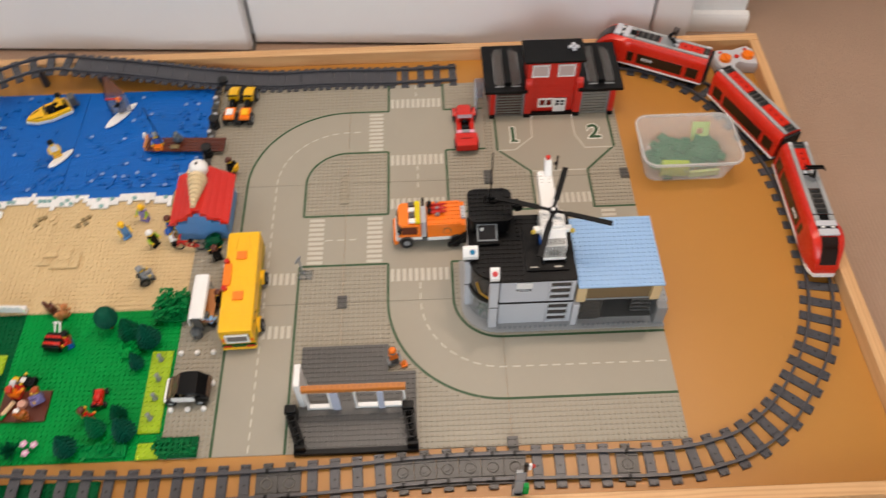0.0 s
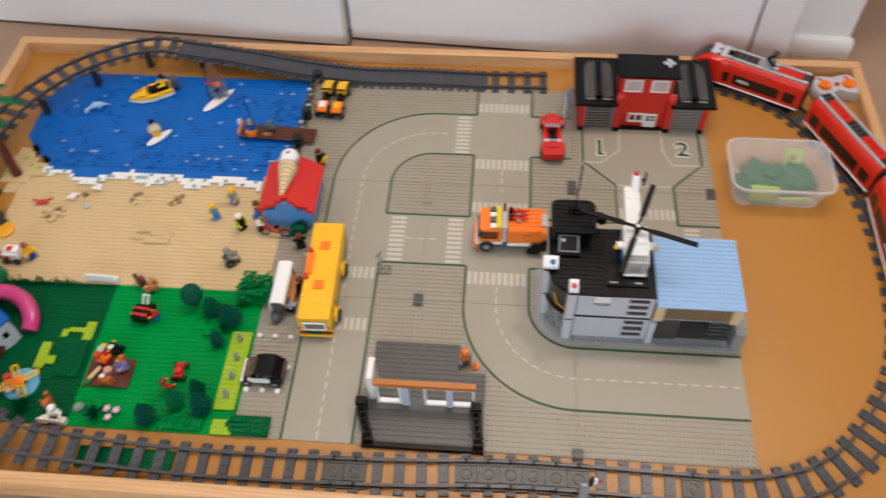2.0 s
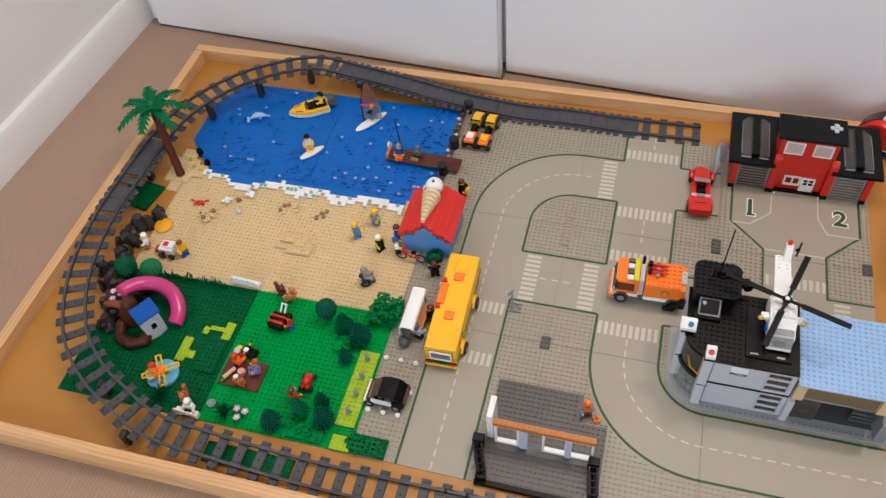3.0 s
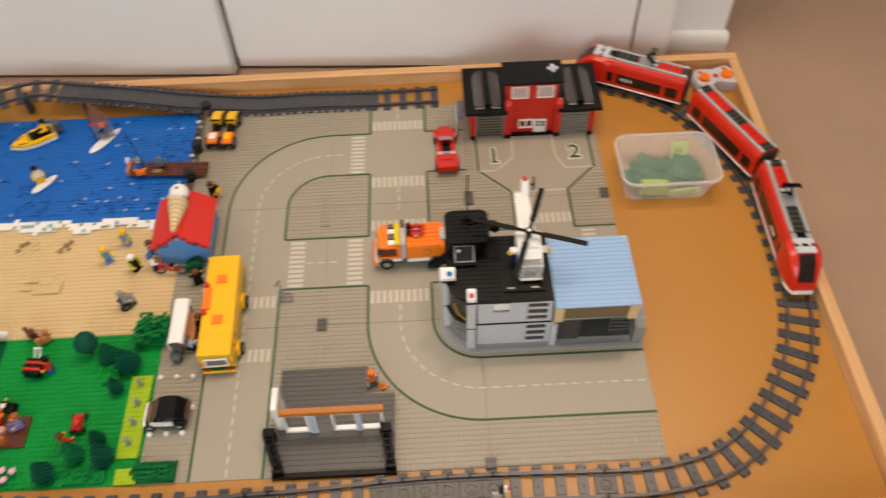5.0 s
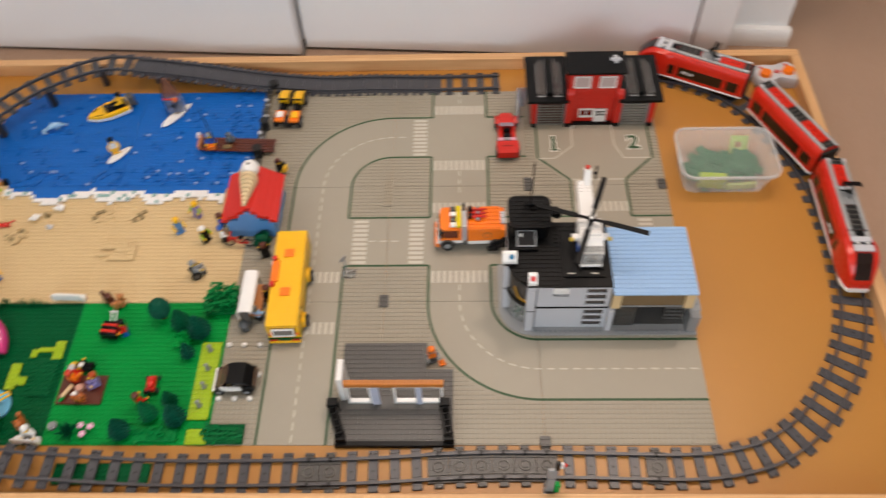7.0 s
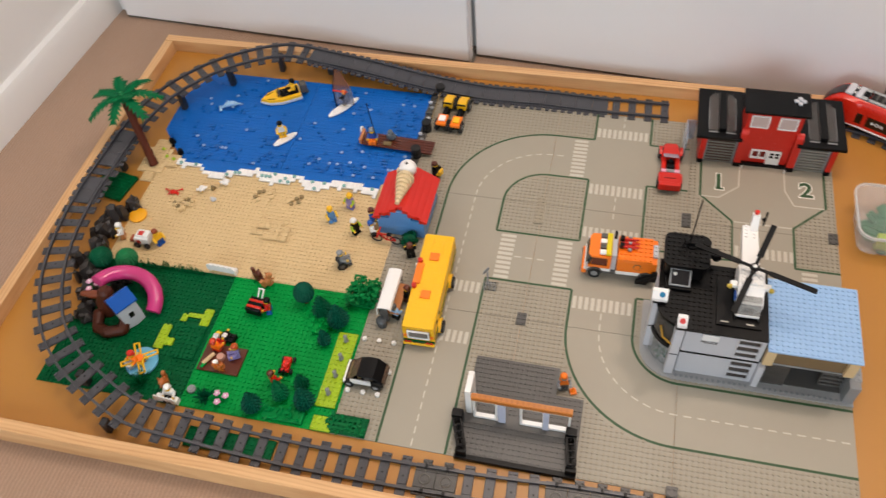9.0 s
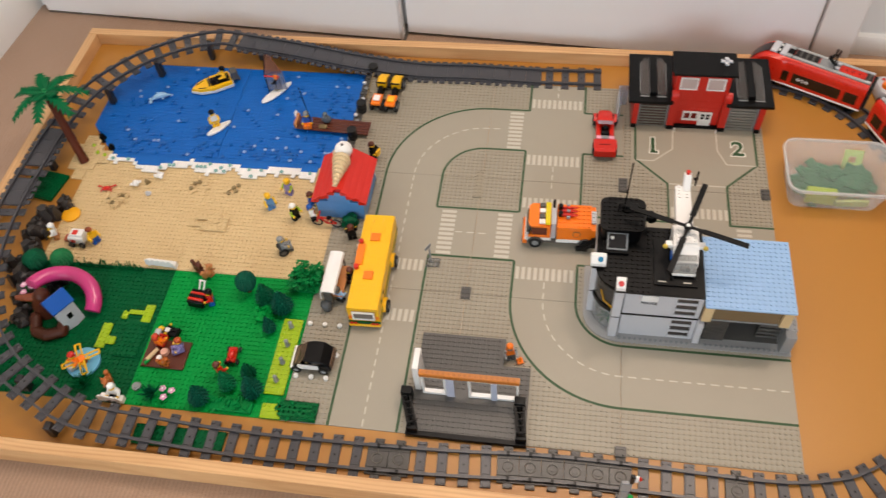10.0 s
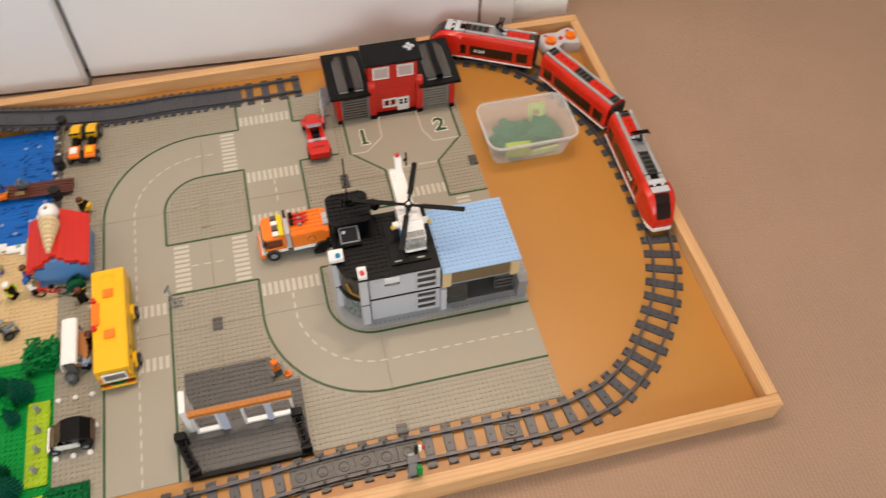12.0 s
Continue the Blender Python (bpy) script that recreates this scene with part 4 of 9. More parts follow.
part("upper_floor", Geo().box(GX0, 0.2040, Z2, GX1, 0.318, Z2 + 0.0030, 0.0004), MID_GREY, ps)
g = Geo().box(0.6190, 0.1955, Z1, 0.6285, 0.2060, Z2 - 0.0003, 0.0005)
part("door_pillar", g, LIGHT_GREY, ps)
part("door_pillar", Geo().box(0.7500, 0.1920, Z1, 0.7660, 0.2060, 0.050, 0.0005), MID_GREY, ps)
part("side_wall", studded(Geo(), 0.7520, 0.2060, Z1, 0.7680, 0.3260, 0.050), SILVER, ps, "low grey side wall")
part("garage_floor", Geo().box(0.6330, 0.2070, Z1 + 0.0001, 0.7495, 0.3150, Z1 + 0.0016, 0.0003), plastic("charcoal_plastic", rgb("585653"), 0.3, 0.08), ps)
# dark panel added over the tan back wall to shade the garage inside
part("garage_back_shade", Geo().box(0.6330, 0.3152, Z1 + 0.0001, 0.7415, 0.3176, Z2 - 0.0002, 0.0003), DARK_GREY, ps)
g = Geo()
for i in range(5):
    g.box(0.6340, 0.2140, Z1 + 0.004 + i * 0.0105, 0.6640, 0.2165, Z1 + 0.0105 + i * 0.0105, 0.0004)
for x in (0.6340, 0.6480, 0.6615):
    g.box(x, 0.2168, Z1 + 0.0016, x + 0.0025, 0.2190, Z2 - 0.002, 0.0003)
part("cell_grille", g, DARK_GREY, ps, "dark grey grille in the garage")
g = Geo()
for i in range(5):
    g.box(0.716, 0.214, Z1 + 0.004 + i * 0.0105, 0.748, 0.2165, Z1 + 0.009 + i * 0.0105, 0.0004)
for x in (0.716, 0.731, 0.7455):
    g.box(x, 0.2168, Z1 + 0.0016, x + 0.0025, 0.2190, Z2 - 0.002, 0.0003)
part("cell_door", g, DARK_GREY, ps, "dark grey barred cell door")
part("garage_glass", Geo().box(0.6335, 0.2048, Z1 + 0.001, 0.6660, 0.2060, Z2 - 0.003, 0.0002), SMOKE, ps, "smoked garage pane")
part("desk", Geo().box(0.672, 0.284, Z1 + 0.0017, 0.700, 0.308, 0.030, 0.0008).box(0.678, 0.2835, 0.012, 0.694, 0.2839, 0.026, 0.0002), DARK_GREY, ps, "dark grey desk in the garage")

# ---- helicopter on the roof ----
HZ = ZR + 0.0033
he = thing("toy_helicopter", "white toy helicopter with long black rotor blades", "toy helicopter", 0.5865, 0.270, HZ, turn=0.5)
he.scale = (0.95, 0.84, 1.0)
g = Geo()
for s in (-0.017, 0.017):
    g.rod((s, -0.045, 0.0020), (s, 0.035, 0.0020), 0.0018, 8)
    g.rod((s, -0.045, 0.0020), (s, -0.051, 0.0060), 0.0018, 8)
    for yy in (-0.022, 0.018):
        g.rod((s, yy, 0.002), (s * 0.7, yy, 0.010), 0.0016, 8)
part("skid", g, BLACK, he, "black landing skids", local=True)
prof = [(-0.034, 0.010), (0.032, 0.010), (0.040, 0.018), (0.040, 0.034), (0.030, 0.040), (-0.010, 0.040), (-0.020, 0.030), (-0.034, 0.026)]
part("fuselage", Geo().side_prism(prof, -0.0190, 0.0190), WHITE, he, local=True)
part("roof_step", studded(Geo(), -0.016, -0.006, 0.0401, 0.016, 0.026, 0.0440), WHITE, he, local=True)
part("canopy", Geo().side_prism([(-0.044, 0.010), (-0.0345, 0.010), (-0.0345, 0.0265), (-0.0205, 0.0305), (-0.0260, 0.0305), (-0.040, 0.020)], -0.0172, 0.0172), PALE_SMOKE, he, "smoked canopy", local=True)
part("pilot_seat", Geo().box(-0.008, -0.040, 0.0101, 0.008, -0.0345, 0.0180, 0.001), DARK_GREY, he, local=True)
part("nose", Geo().box(-0.0175, -0.045, 0.004, 0.0175, -0.030, 0.0098, 0.001), WHITE, he, local=True)
for s in (-1, 1):
    sp = part("side_pod", Geo().box(s * 0.0192, -0.004, 0.026, s * 0.030, 0.008, 0.032, 0.0006), WHITE, he, local=True)
    part("pod_light", Geo().ball(s * 0.0305, -0.004, 0.030, 0.0042), plastic("pale_yellow_plastic", rgb("d9bb4a"), 0.3, 0.05) if s < 0 else bpy.data.materials["pale_yellow_plastic"], sp, "yellow round light", local=True)
part("door_mark", Geo().box(-0.0212, -0.018, 0.012, -0.0192, -0.004, 0.022, 0.0004), BLUE, he, "blue door panel", local=True)
tb = part("tail_boom", Geo().loft([[(-w, y, z - h), (w, y, z - h), (w, y, z + h), (-w, y, z + h)] for y, w, z, h in ((0.040, 0.013, 0.026, 0.009), (0.080, 0.0125, 0.027, 0.0075), (0.132, 0.0115, 0.029, 0.006))]), WHITE, he, local=True)
part("tail_studs", Geo().studs([(a, y) for a in (-0.006, 0.006) for y in (0.106, 0.114, 0.122, 0.130)], 0.0348), WHITE, tb, kind="stuff", local=True)
part("tail_fin", Geo().side_prism([(0.118, 0.034), (0.140, 0.034), (0.147, 0.052), (0.136, 0.056), (0.128, 0.044)], 0.000, 0.011), WHITE, he, local=True)
part("tail_light", Geo().cyl(0.0055, 0.142, 0.0555, 0.0600, 0.0038, 10), RED, he, "red tail light", local=True)
g = Geo().at(0.0200, 0.140, 0.046, 0, 90, 25)
g.box(-0.016, -0.0018, 0, 0.016, 0.0018, 0.0016, 0.0004).cyl(0, 0, -0.004, 0.002, 0.0025, 8)
part("tail_rotor", g, BLACK, he, "black tail rotor", local=True)
part("mast", Geo().cyl(0.0, 0.018, 0.0400, 0.0545, 0.0040, 10).cyl(0, 0.018, 0.0545, 0.0590, 0.0070, 12), BLACK, he, local=True)
part("hub_cap", Geo().cyl(0, 0.018, 0.0590, 0.0606, 0.0034, 10), WHITE, he, local=True)
for ang in (-19.5, 70.5, 160.5, 250.5):
    g = Geo()
    g.m = Matrix.Diagonal((1 / 0.95, 1 / 0.84, 1.0, 1.0)) @ pose(0.0, 0.0151, 0.0565, 0, 0, ang)
    g.box(0.006, -0.0024, -0.0010, 0.022, 0.0024, 0.0014, 0.0005)
    g.box(0.0215, -0.0044, -0.0008, 0.088, 0.0044, 0.0010, 0.0004)
    part("rotor_blade", g, BLACK, he, local=True)

# dimness inside the garage bays is put into these two colours
DOOR_DARK = plastic("dim_red_brown_plastic", rgb("5e443b"), 0.4, 0.1)
DOOR_PALE = plastic("dim_warm_grey_plastic", rgb("78716a"), 0.4, 0.1)
SLAT_GREY = plastic("warm_grey_slats", rgb("8d8a82"), 0.3, 0.05)
SKY_CLEAR = clear_plastic("clear_skylight_plastic", (0.26, 0.25, 0.24), 0.05, 0.0, 0.15)
FROST_EDGE = clear_plastic("frosted_edge_plastic", (0.62, 0.63, 0.63), 0.2, 0.0, 0.42)
# well colours hold the darkness of the inside below the skylights
WELL_GREY = plastic("well_grey_plastic", rgb("262422"), 0.5, 0.25)
WELL_WARM = plastic("well_warm_plastic", rgb("33241e"), 0.5, 0.25)
# ---- fire station ----
FX0, FX1, FY0, FY1 = 0.5150, 0.7710, 0.6640, 0.7900
fs = thing("fire_station", "red brick toy fire station with a black roof", "toy building", 0.643, 0.727, ZP)
FZ = 0.0665
for x0, x1 in ((0.5245, 0.5345), (0.590, 0.603), (0.684, 0.697), (0.7510, 0.7610)):
    part("pier_foot", Geo().box(x0, FY0 - 0.001, ZP, x1, FY0 + 0.011, 0.0110, 0.0005), BLACK, fs)
    wall_bricks(x0, FY0, x1, FY0 + 0.010, 0.0112, FZ, STATION_RED, fs, pitch=0.02)
wall_bricks(FX0 + 0.0095, FY0 + 0.010, FX0 + 0.0175, FY1, ZP, FZ, STATION_RED, fs, pitch=0.064)
wall_bricks(FX1 - 0.0180, FY0 + 0.010, FX1 - 0.0100, FY1, ZP, FZ, STATION_RED, fs, pitch=0.064)
wall_bricks(FX0 + 0.0177, FY1 - 0.008, FX1 - 0.0182, FY1, ZP, FZ, STATION_RED, fs, pitch=0.064)
part("step", Geo().box(0.6035, FY0 + 0.004, ZP, 0.6835, FY0 + 0.016, 0.0075, 0.0004), BLACK, fs, "black door step")
wall_bricks(0.6035, FY0 + 0.010, 0.6165, FY0 + 0.018, 0.0077, 0.041, STATION_RED, fs, pitch=0.0131)
wall_bricks(0.6710, FY0 + 0.010, 0.6835, FY0 + 0.018, 0.0077, 0.041, STATION_RED, fs, pitch=0.0126)
wall_bricks(0.6166, FY0 + 0.010, 0.6470, FY0 + 0.018, 0.0077, 0.0175, STATION_RED, fs)
wall_bricks(0.6035, FY0 + 0.010, 0.6835, FY0 + 0.018, 0.0412, 0.0510, STATION_RED, fs)
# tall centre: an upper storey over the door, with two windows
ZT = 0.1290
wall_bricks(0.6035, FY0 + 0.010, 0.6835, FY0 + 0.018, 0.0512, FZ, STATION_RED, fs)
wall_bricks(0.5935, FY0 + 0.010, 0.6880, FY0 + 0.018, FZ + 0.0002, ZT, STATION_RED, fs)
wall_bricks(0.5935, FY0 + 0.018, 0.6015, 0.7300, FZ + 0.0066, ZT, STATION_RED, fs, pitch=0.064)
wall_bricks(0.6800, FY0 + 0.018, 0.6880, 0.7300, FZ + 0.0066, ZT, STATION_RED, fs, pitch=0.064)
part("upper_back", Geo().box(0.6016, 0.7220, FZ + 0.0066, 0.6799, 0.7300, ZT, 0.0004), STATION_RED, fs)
for x0, s in ((0.5904, 1), (0.6968, -1)):
    prof = [(FY0 + 0.0099, FZ + 0.0002), (FY0, FZ + 0.0002)] + [(FY0 + 0.0099 - 0.0099 * math.cos(radians(q)), FZ + 0.0110 + 0.0135 * math.sin(radians(q))) for q in (0, 18, 36, 54, 72, 90)]
    part("curved_buttress", Geo().side_prism(prof, x0, x0 + s * 0.0125), STATION_RED, fs, "curved red buttress")
for x0, x1 in ((0.6005, 0.6325), (0.6480, 0.6800)):
    z0, z1, yf = 0.0950, 0.1235, FY0 + 0.0070
    g = Geo().box(x0, yf, z0, x1, yf + 0.0029, z0 + 0.0026).box(x0, yf, z1 - 0.0026, x1, yf + 0.0029, z1)
    g.box(x0, yf + 0.0001, z0 + 0.0027, x0 + 0.0026, yf + 0.0028, z1 - 0.0027).box(x1 - 0.0026, yf + 0.0001, z0 + 0.0027, x1, yf + 0.0028, z1 - 0.0027)
    w = part("upper_window", g, WHITE, fs, "white framed upper window")
    part("pane", Geo().box(x0 + 0.0027, yf + 0.0010, z0 + 0.0028, x1 - 0.0027, yf + 0.0022, z1 - 0.0028, 0.0002), plastic("milky_pane", rgb("cdb9b4"), 0.15, 0.08) if x0 < 0.61 else bpy.data.materials["milky_pane"], w, "milky window pane")
g = Geo().box(0.6170, FY0 + 0.0085, 0.0178, 0.6460, FY0 + 0.0160, 0.0215).box(0.6170, FY0 + 0.0085, 0.0370, 0.6460, FY0 + 0.0160, 0.0405)
g.box(0.6170, FY0 + 0.0086, 0.0216, 0.6202, FY0 + 0.0159, 0.0369).box(0.6430, FY0 + 0.0086, 0.0216, 0.6460, FY0 + 0.0159, 0.0369)
w = part("window", g, WHITE, fs, "white framed ground-floor window")
part("pane", Geo().box(0.6203, FY0 + 0.011, 0.0217, 0.6429, FY0 + 0.012, 0.0368, 0.0001), plastic("red_seen_through_pane", rgb("7a1a14"), 0.08, 0.1), w)
part("glazing_bar", Geo().box(0.6305, FY0 + 0.0086, 0.0217, 0.6330, FY0 + 0.0108, 0.0368, 0.0002), WHITE, w)
g = Geo().box(0.6464, FY0 + 0.0068, 0.0078, 0.6704, FY0 + 0.0100, 0.0405, 0.0005)
dr = part("door", g, WHITE, fs, "white door with four small panes")
for x in (0.6505, 0.6600):
    for z in (0.0250, 0.0322):
        part("pane", Geo().box(x, FY0 + 0.0062, z, x + 0.0066, FY0 + 0.0067, z + 0.0052, 0.0001), DARK_GLASS, dr)
for x0, x1 in ((0.5350, 0.5895), (0.6975, 0.7505)):
    sh = part("roller_door", Geo().box(x0, FY0 + 0.0045, FZ - 0.0040, x1, FY0 + 0.0095, FZ - 0.0002, 0.0003), MID_GREY, fs, "grey ribbed roller door")
    for xa in (x0, x1 - 0.0030):
        part("guide", Geo().box(xa, FY0 + 0.0045, ZP + 0.0004, xa + 0.0030, FY0 + 0.0095, FZ - 0.0042, 0.0003), MID_GREY, sh)
    for i in range(9):
        z = ZP + 0.0010 + i * 0.0070
        part("slat", Geo().box(x0 + 0.0032, FY0 + 0.0048, z, x1 - 0.0032, FY0 + 0.0072, z + (0.0022 if x0 < 0.6 else 0.0046), 0.0005), SLAT_GREY, sh)
    # sheet behind the slats, coloured like the dim bay inside
    part("dim_inside_sheet", Geo().box(x0 + 0.0032, FY0 + 0.0100, ZP + 0.0004, x1 - 0.0032, FY0 + 0.0112, FZ - 0.001, 0.0002), DOOR_DARK if x0 < 0.6 else DOOR_PALE, sh)
for x0, x1 in ((FX0 - 0.001, 0.5940), (0.6890, FX1 + 0.002)):
    rw = part("wing_roof", Geo().box(x0, FY0 - 0.004, FZ + 0.0001, x1, FY1 + 0.001, FZ + 0.0064, 0.0005), BLACK, fs, "black smooth wing roof")
    xm = (x0 + x1) / 2 + (0.004 if x0 < 0.6 else 0.002)
    # flat sheet, its dark colour standing for the dim inside
    part("dim_well_sheet", Geo().box(xm - 0.0215, FY0 + 0.016, FZ + 0.0065, xm + 0.0215, FY0 + 0.106, FZ + 0.0070, 0.0002), WELL_GREY if x0 > 0.6 else WELL_WARM, rw, "dark sheet for the dim inside below the skylight")
    for s in (-1, 1):
        a0, a1 = xm + s * 0.0070, xm + s * 0.0235
        sk = part("skylight", Geo().loft([[(a0, y, FZ + 0.0072), (a0 + (a1 - a0) * k, y, FZ + 0.0072), (a0 + (a1 - a0) * k * 0.86, y, FZ + 0.0100), (a0, y, FZ + 0.0072 + 0.0082 * q)] for y, k, q in ((FY0 + 0.011, 0.80, 0.45), (FY0 + 0.019, 1.0, 1.0), (FY0 + 0.102, 1.0, 1.0), (FY0 + 0.112, 0.72, 0.45))]), SKY_CLEAR, rw, "clear sloped roof skylight")
        part("bright_edge", Geo().box(a1 - 0.0006, FY0 + 0.018, FZ + 0.0066, a1 + 0.0006, FY0 + 0.103, FZ + 0.0082, 0.0003), FROST_EDGE, sk, "frosted clear edge")
        part("bright_edge", Geo().box(min(a0, a1), FY0 + 0.0085, FZ + 0.0066, max(a0, a1), FY0 + 0.0105, FZ + 0.0082, 0.0003), FROST_EDGE, sk, "frosted clear edge")
    part("ridge", Geo().box(xm - 0.0068, FY0 + 0.012, FZ + 0.0066, xm + 0.0068, FY0 + 0.111, FZ + 0.0150, 0.0006), BLACK, rw)
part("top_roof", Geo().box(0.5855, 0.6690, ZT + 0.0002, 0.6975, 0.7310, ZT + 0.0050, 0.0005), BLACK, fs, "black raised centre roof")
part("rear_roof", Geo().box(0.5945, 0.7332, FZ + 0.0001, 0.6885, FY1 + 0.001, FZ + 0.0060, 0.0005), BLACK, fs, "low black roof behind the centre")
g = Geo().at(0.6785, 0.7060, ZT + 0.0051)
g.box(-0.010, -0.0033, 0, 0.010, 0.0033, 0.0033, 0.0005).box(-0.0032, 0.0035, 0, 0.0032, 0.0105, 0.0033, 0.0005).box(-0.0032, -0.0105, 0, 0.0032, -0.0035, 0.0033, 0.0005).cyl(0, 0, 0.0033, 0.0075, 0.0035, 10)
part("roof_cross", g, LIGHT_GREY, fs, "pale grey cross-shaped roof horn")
SIDE_CLEAR = clear_plastic("side_panel_plastic", (0.34, 0.41, 0.52), 0.08, 0.0, 0.40)
pn = part("side_panel", Geo().box(0.4985, 0.668, ZP + 0.0018, 0.5015, 0.724, 0.052, 0.0006).box(0.5016, 0.7215, ZP + 0.0018, 0.5165, 0.7240, 0.052, 0.0006), SIDE_CLEAR, fs, "pale blue clear side panel")
for k in range(6):
    part("rib", Geo().box(0.4972, 0.668, ZP + 0.006 + k * 0.0080, 0.4984, 0.724, ZP + 0.0072 + k * 0.0080, 0.0003), FROST_EDGE, pn)
for s in (0.6050, 0.6810):
    part("gate_post", Geo().box(s, FY0 - 0.006, ZP, s + 0.0022, FY0 - 0.004, 0.010, 0.0003), WHITE, fs)

# ---- town vehicles ----


SLATE_PANE = plastic("slate_pane", rgb("77716c"), 0.10, 0.06)


def bus(x, y, turn):
    """A long school-style bus; its front points to +y in its own frame."""
    t = thing("toy_bus", "yellow brick-built toy bus with orange roof hatches", "toy bus", x, y, ZP, turn=turn)
    L0, L1, W = -0.090, 0.100, 0.0260
    part("chassis", Geo().box(-0.022, L0 + 0.004, 0.005, 0.022, L1 - 0.004, 0.0125, 0.0006), BLACK, t, local=True)
    body = part("body", Geo().box(-W, L0, 0.0090, W, L1, 0.0250, 0.0008), YELLOW, t, local=True)
    for s in (-1, 1):
        part("stripe", Geo().box(s * (W + 0.0001), L0 + 0.001, 0.0195, s * (W + 0.0009), L1 - 0.001, 0.0222, 0.0002), DARK_GREEN, body, "dark green side stripe", local=True)
    for s in (-1, 1):
        part("side_panel", Geo().box(s * (W - 0.0040), L0 + 0.0100, 0.0252, s * (W - 0.0004), L1 - 0.0100, 0.0440, 0.0005), YELLOW, t, "plain yellow upper side", local=True)
        for yy in (L0, L1 - 0.0098):
            part("corner_post", Geo().box(s * (W - 0.0062), yy, 0.0252, s * W, yy + 0.0098, 0.0440, 0.0004), YELLOW, t, local=True)
        for yy in (-0.066, -0.048):
            part("side_slot", Geo().box(s * (W - 0.0003), yy, 0.0330, s * (W + 0.0003), yy + 0.0050, 0.0390, 0.0002), BLACK, t, "small black side slot", local=True)
    part("rear_panel", Geo().box(-W + 0.0064, L0 + 0.002, 0.0252, W - 0.0064, L0 + 0.008, 0.0300, 0.0004), YELLOW, t, local=True)
    rw = part("rear_window", Geo().box(-0.0185, L0 - 0.0032, 0.0225, 0.0185, L0 - 0.0002, 0.0255, 0.0004).box(-0.0185, L0 - 0.0032, 0.0410, 0.0185, L0 - 0.0002, 0.0438, 0.0004)
              .box(-0.0185, L0 - 0.0031, 0.0256, -0.0158, L0 - 0.0003, 0.0409, 0.0004).box(0.0158, L0 - 0.0031, 0.0256, 0.0185, L0 - 0.0003, 0.0409, 0.0004), WHITE, t, "white framed rear window", local=True)
    part("pane", Geo().box(-0.0157, L0 - 0.0018, 0.0257, 0.0157, L0 - 0.0010, 0.0408, 0.0001), SLATE_PANE, rw, local=True)
    roof = part("roof", Geo().loft([[(a * W, y, 0.0442 + (0.0058 if a in (-1, 1) else 0.0)) for a in (-1, 1)] + [(W * 0.93, y, 0.0528), (-W * 0.93, y, 0.0528)] for y in (L0, L1)]), YELLOW, t, "yellow studded roof", local=True)
    part("roof_body", Geo().box(-W, L0, 0.0441, W, L1, 0.0520, 0.0010), YELLOW, roof, local=True)
    g = Geo()
    skip = lambda a, c: (abs(c - 0.052) < 0.009 and abs(a) < 0.010) or (abs(c + 0.026) < 0.009 and abs(a) < 0.010) or (a < -0.012 and -0.008 < c < 0.040)
    g.studs([(-0.020 + i * S, L0 + 0.007 + j * S) for i in range(6) for j in range(23) if not skip(-0.020 + i * S, L0 + 0.007 + j * S)], 0.0528, r=0.0021, h=0.0004)
    part("roof_studs", g, YELLOW, roof, kind="stuff", local=True)
    for yy in (0.052, -0.026):
        part("hatch", Geo().box(-0.008, yy - 0.008, 0.0529, 0.008, yy + 0.008, 0.0556, 0.0006), ORANGE, roof, "orange roof hatch", local=True)
    part("side_board", Geo().box(-W - 0.0006, -0.006, 0.0500, -W + 0.012, 0.036, 0.0556, 0.0006), ORANGE, roof, "orange side roof board", local=True)
    for yy in (-0.012, 0.040):
        part("beacon", Geo().cyl(-W + 0.004, yy, 0.0530, 0.0590, 0.0042, 12), RED, roof, "red round beacon", local=True)
    g = Geo()
    for s in (-1, 1):
        g.at(s * 0.010, 0.078, 0.0532, 0, 0, s * 9).box(-0.0012, -0.014, 0, 0.0012, 0.014, 0.0012, 0.0003)
    part("roof_rib", g, YELLOW, roof, local=True)
    part("bumper", Geo().box(-W, L0 - 0.0060, 0.0075, W, L0 - 0.0002, 0.0130, 0.0006), YELLOW, t, local=True)
    part("bumper_stripe", Geo().box(-W, L0 - 0.0035, 0.0132, W, L0 - 0.0003, 0.0165, 0.0004), DARK_GREEN, t, local=True)
    for s in (-1, 1):
        for k in (0.021, 0.0145):
            part("tail_light", Geo().at(s * k, L0 - 0.0036, 0.0148, 90, 0, 0).cyl(0, 0, 0, 0.0016, 0.0029, 10), RED, t, "red tail light", local=True)
        part("indicator", Geo().box(s * 0.0192, L0 - 0.0013, 0.0240, s * 0.0250, L0 - 0.0002, 0.0310, 0.0005), ORANGE, t, local=True)
    part("plate", Geo().box(-0.0095, L0 - 0.0046, 0.0134, 0.0095, L0 - 0.0038, 0.0163, 0.0003), LINE_GREEN, t, "blank plate", local=True)
    part("mirror", Geo().box(-W - 0.007, 0.042, 0.0300, -W - 0.001, 0.046, 0.0400, 0.0005), WHITE, t, "white wing mirror", local=True)
    for s in (-1, 1):
        for yy in (-0.056, 0.034):
            wheel(t, s * (W + 0.0050), yy, 0.0108, 0.0106, 0.0075, SILVER)
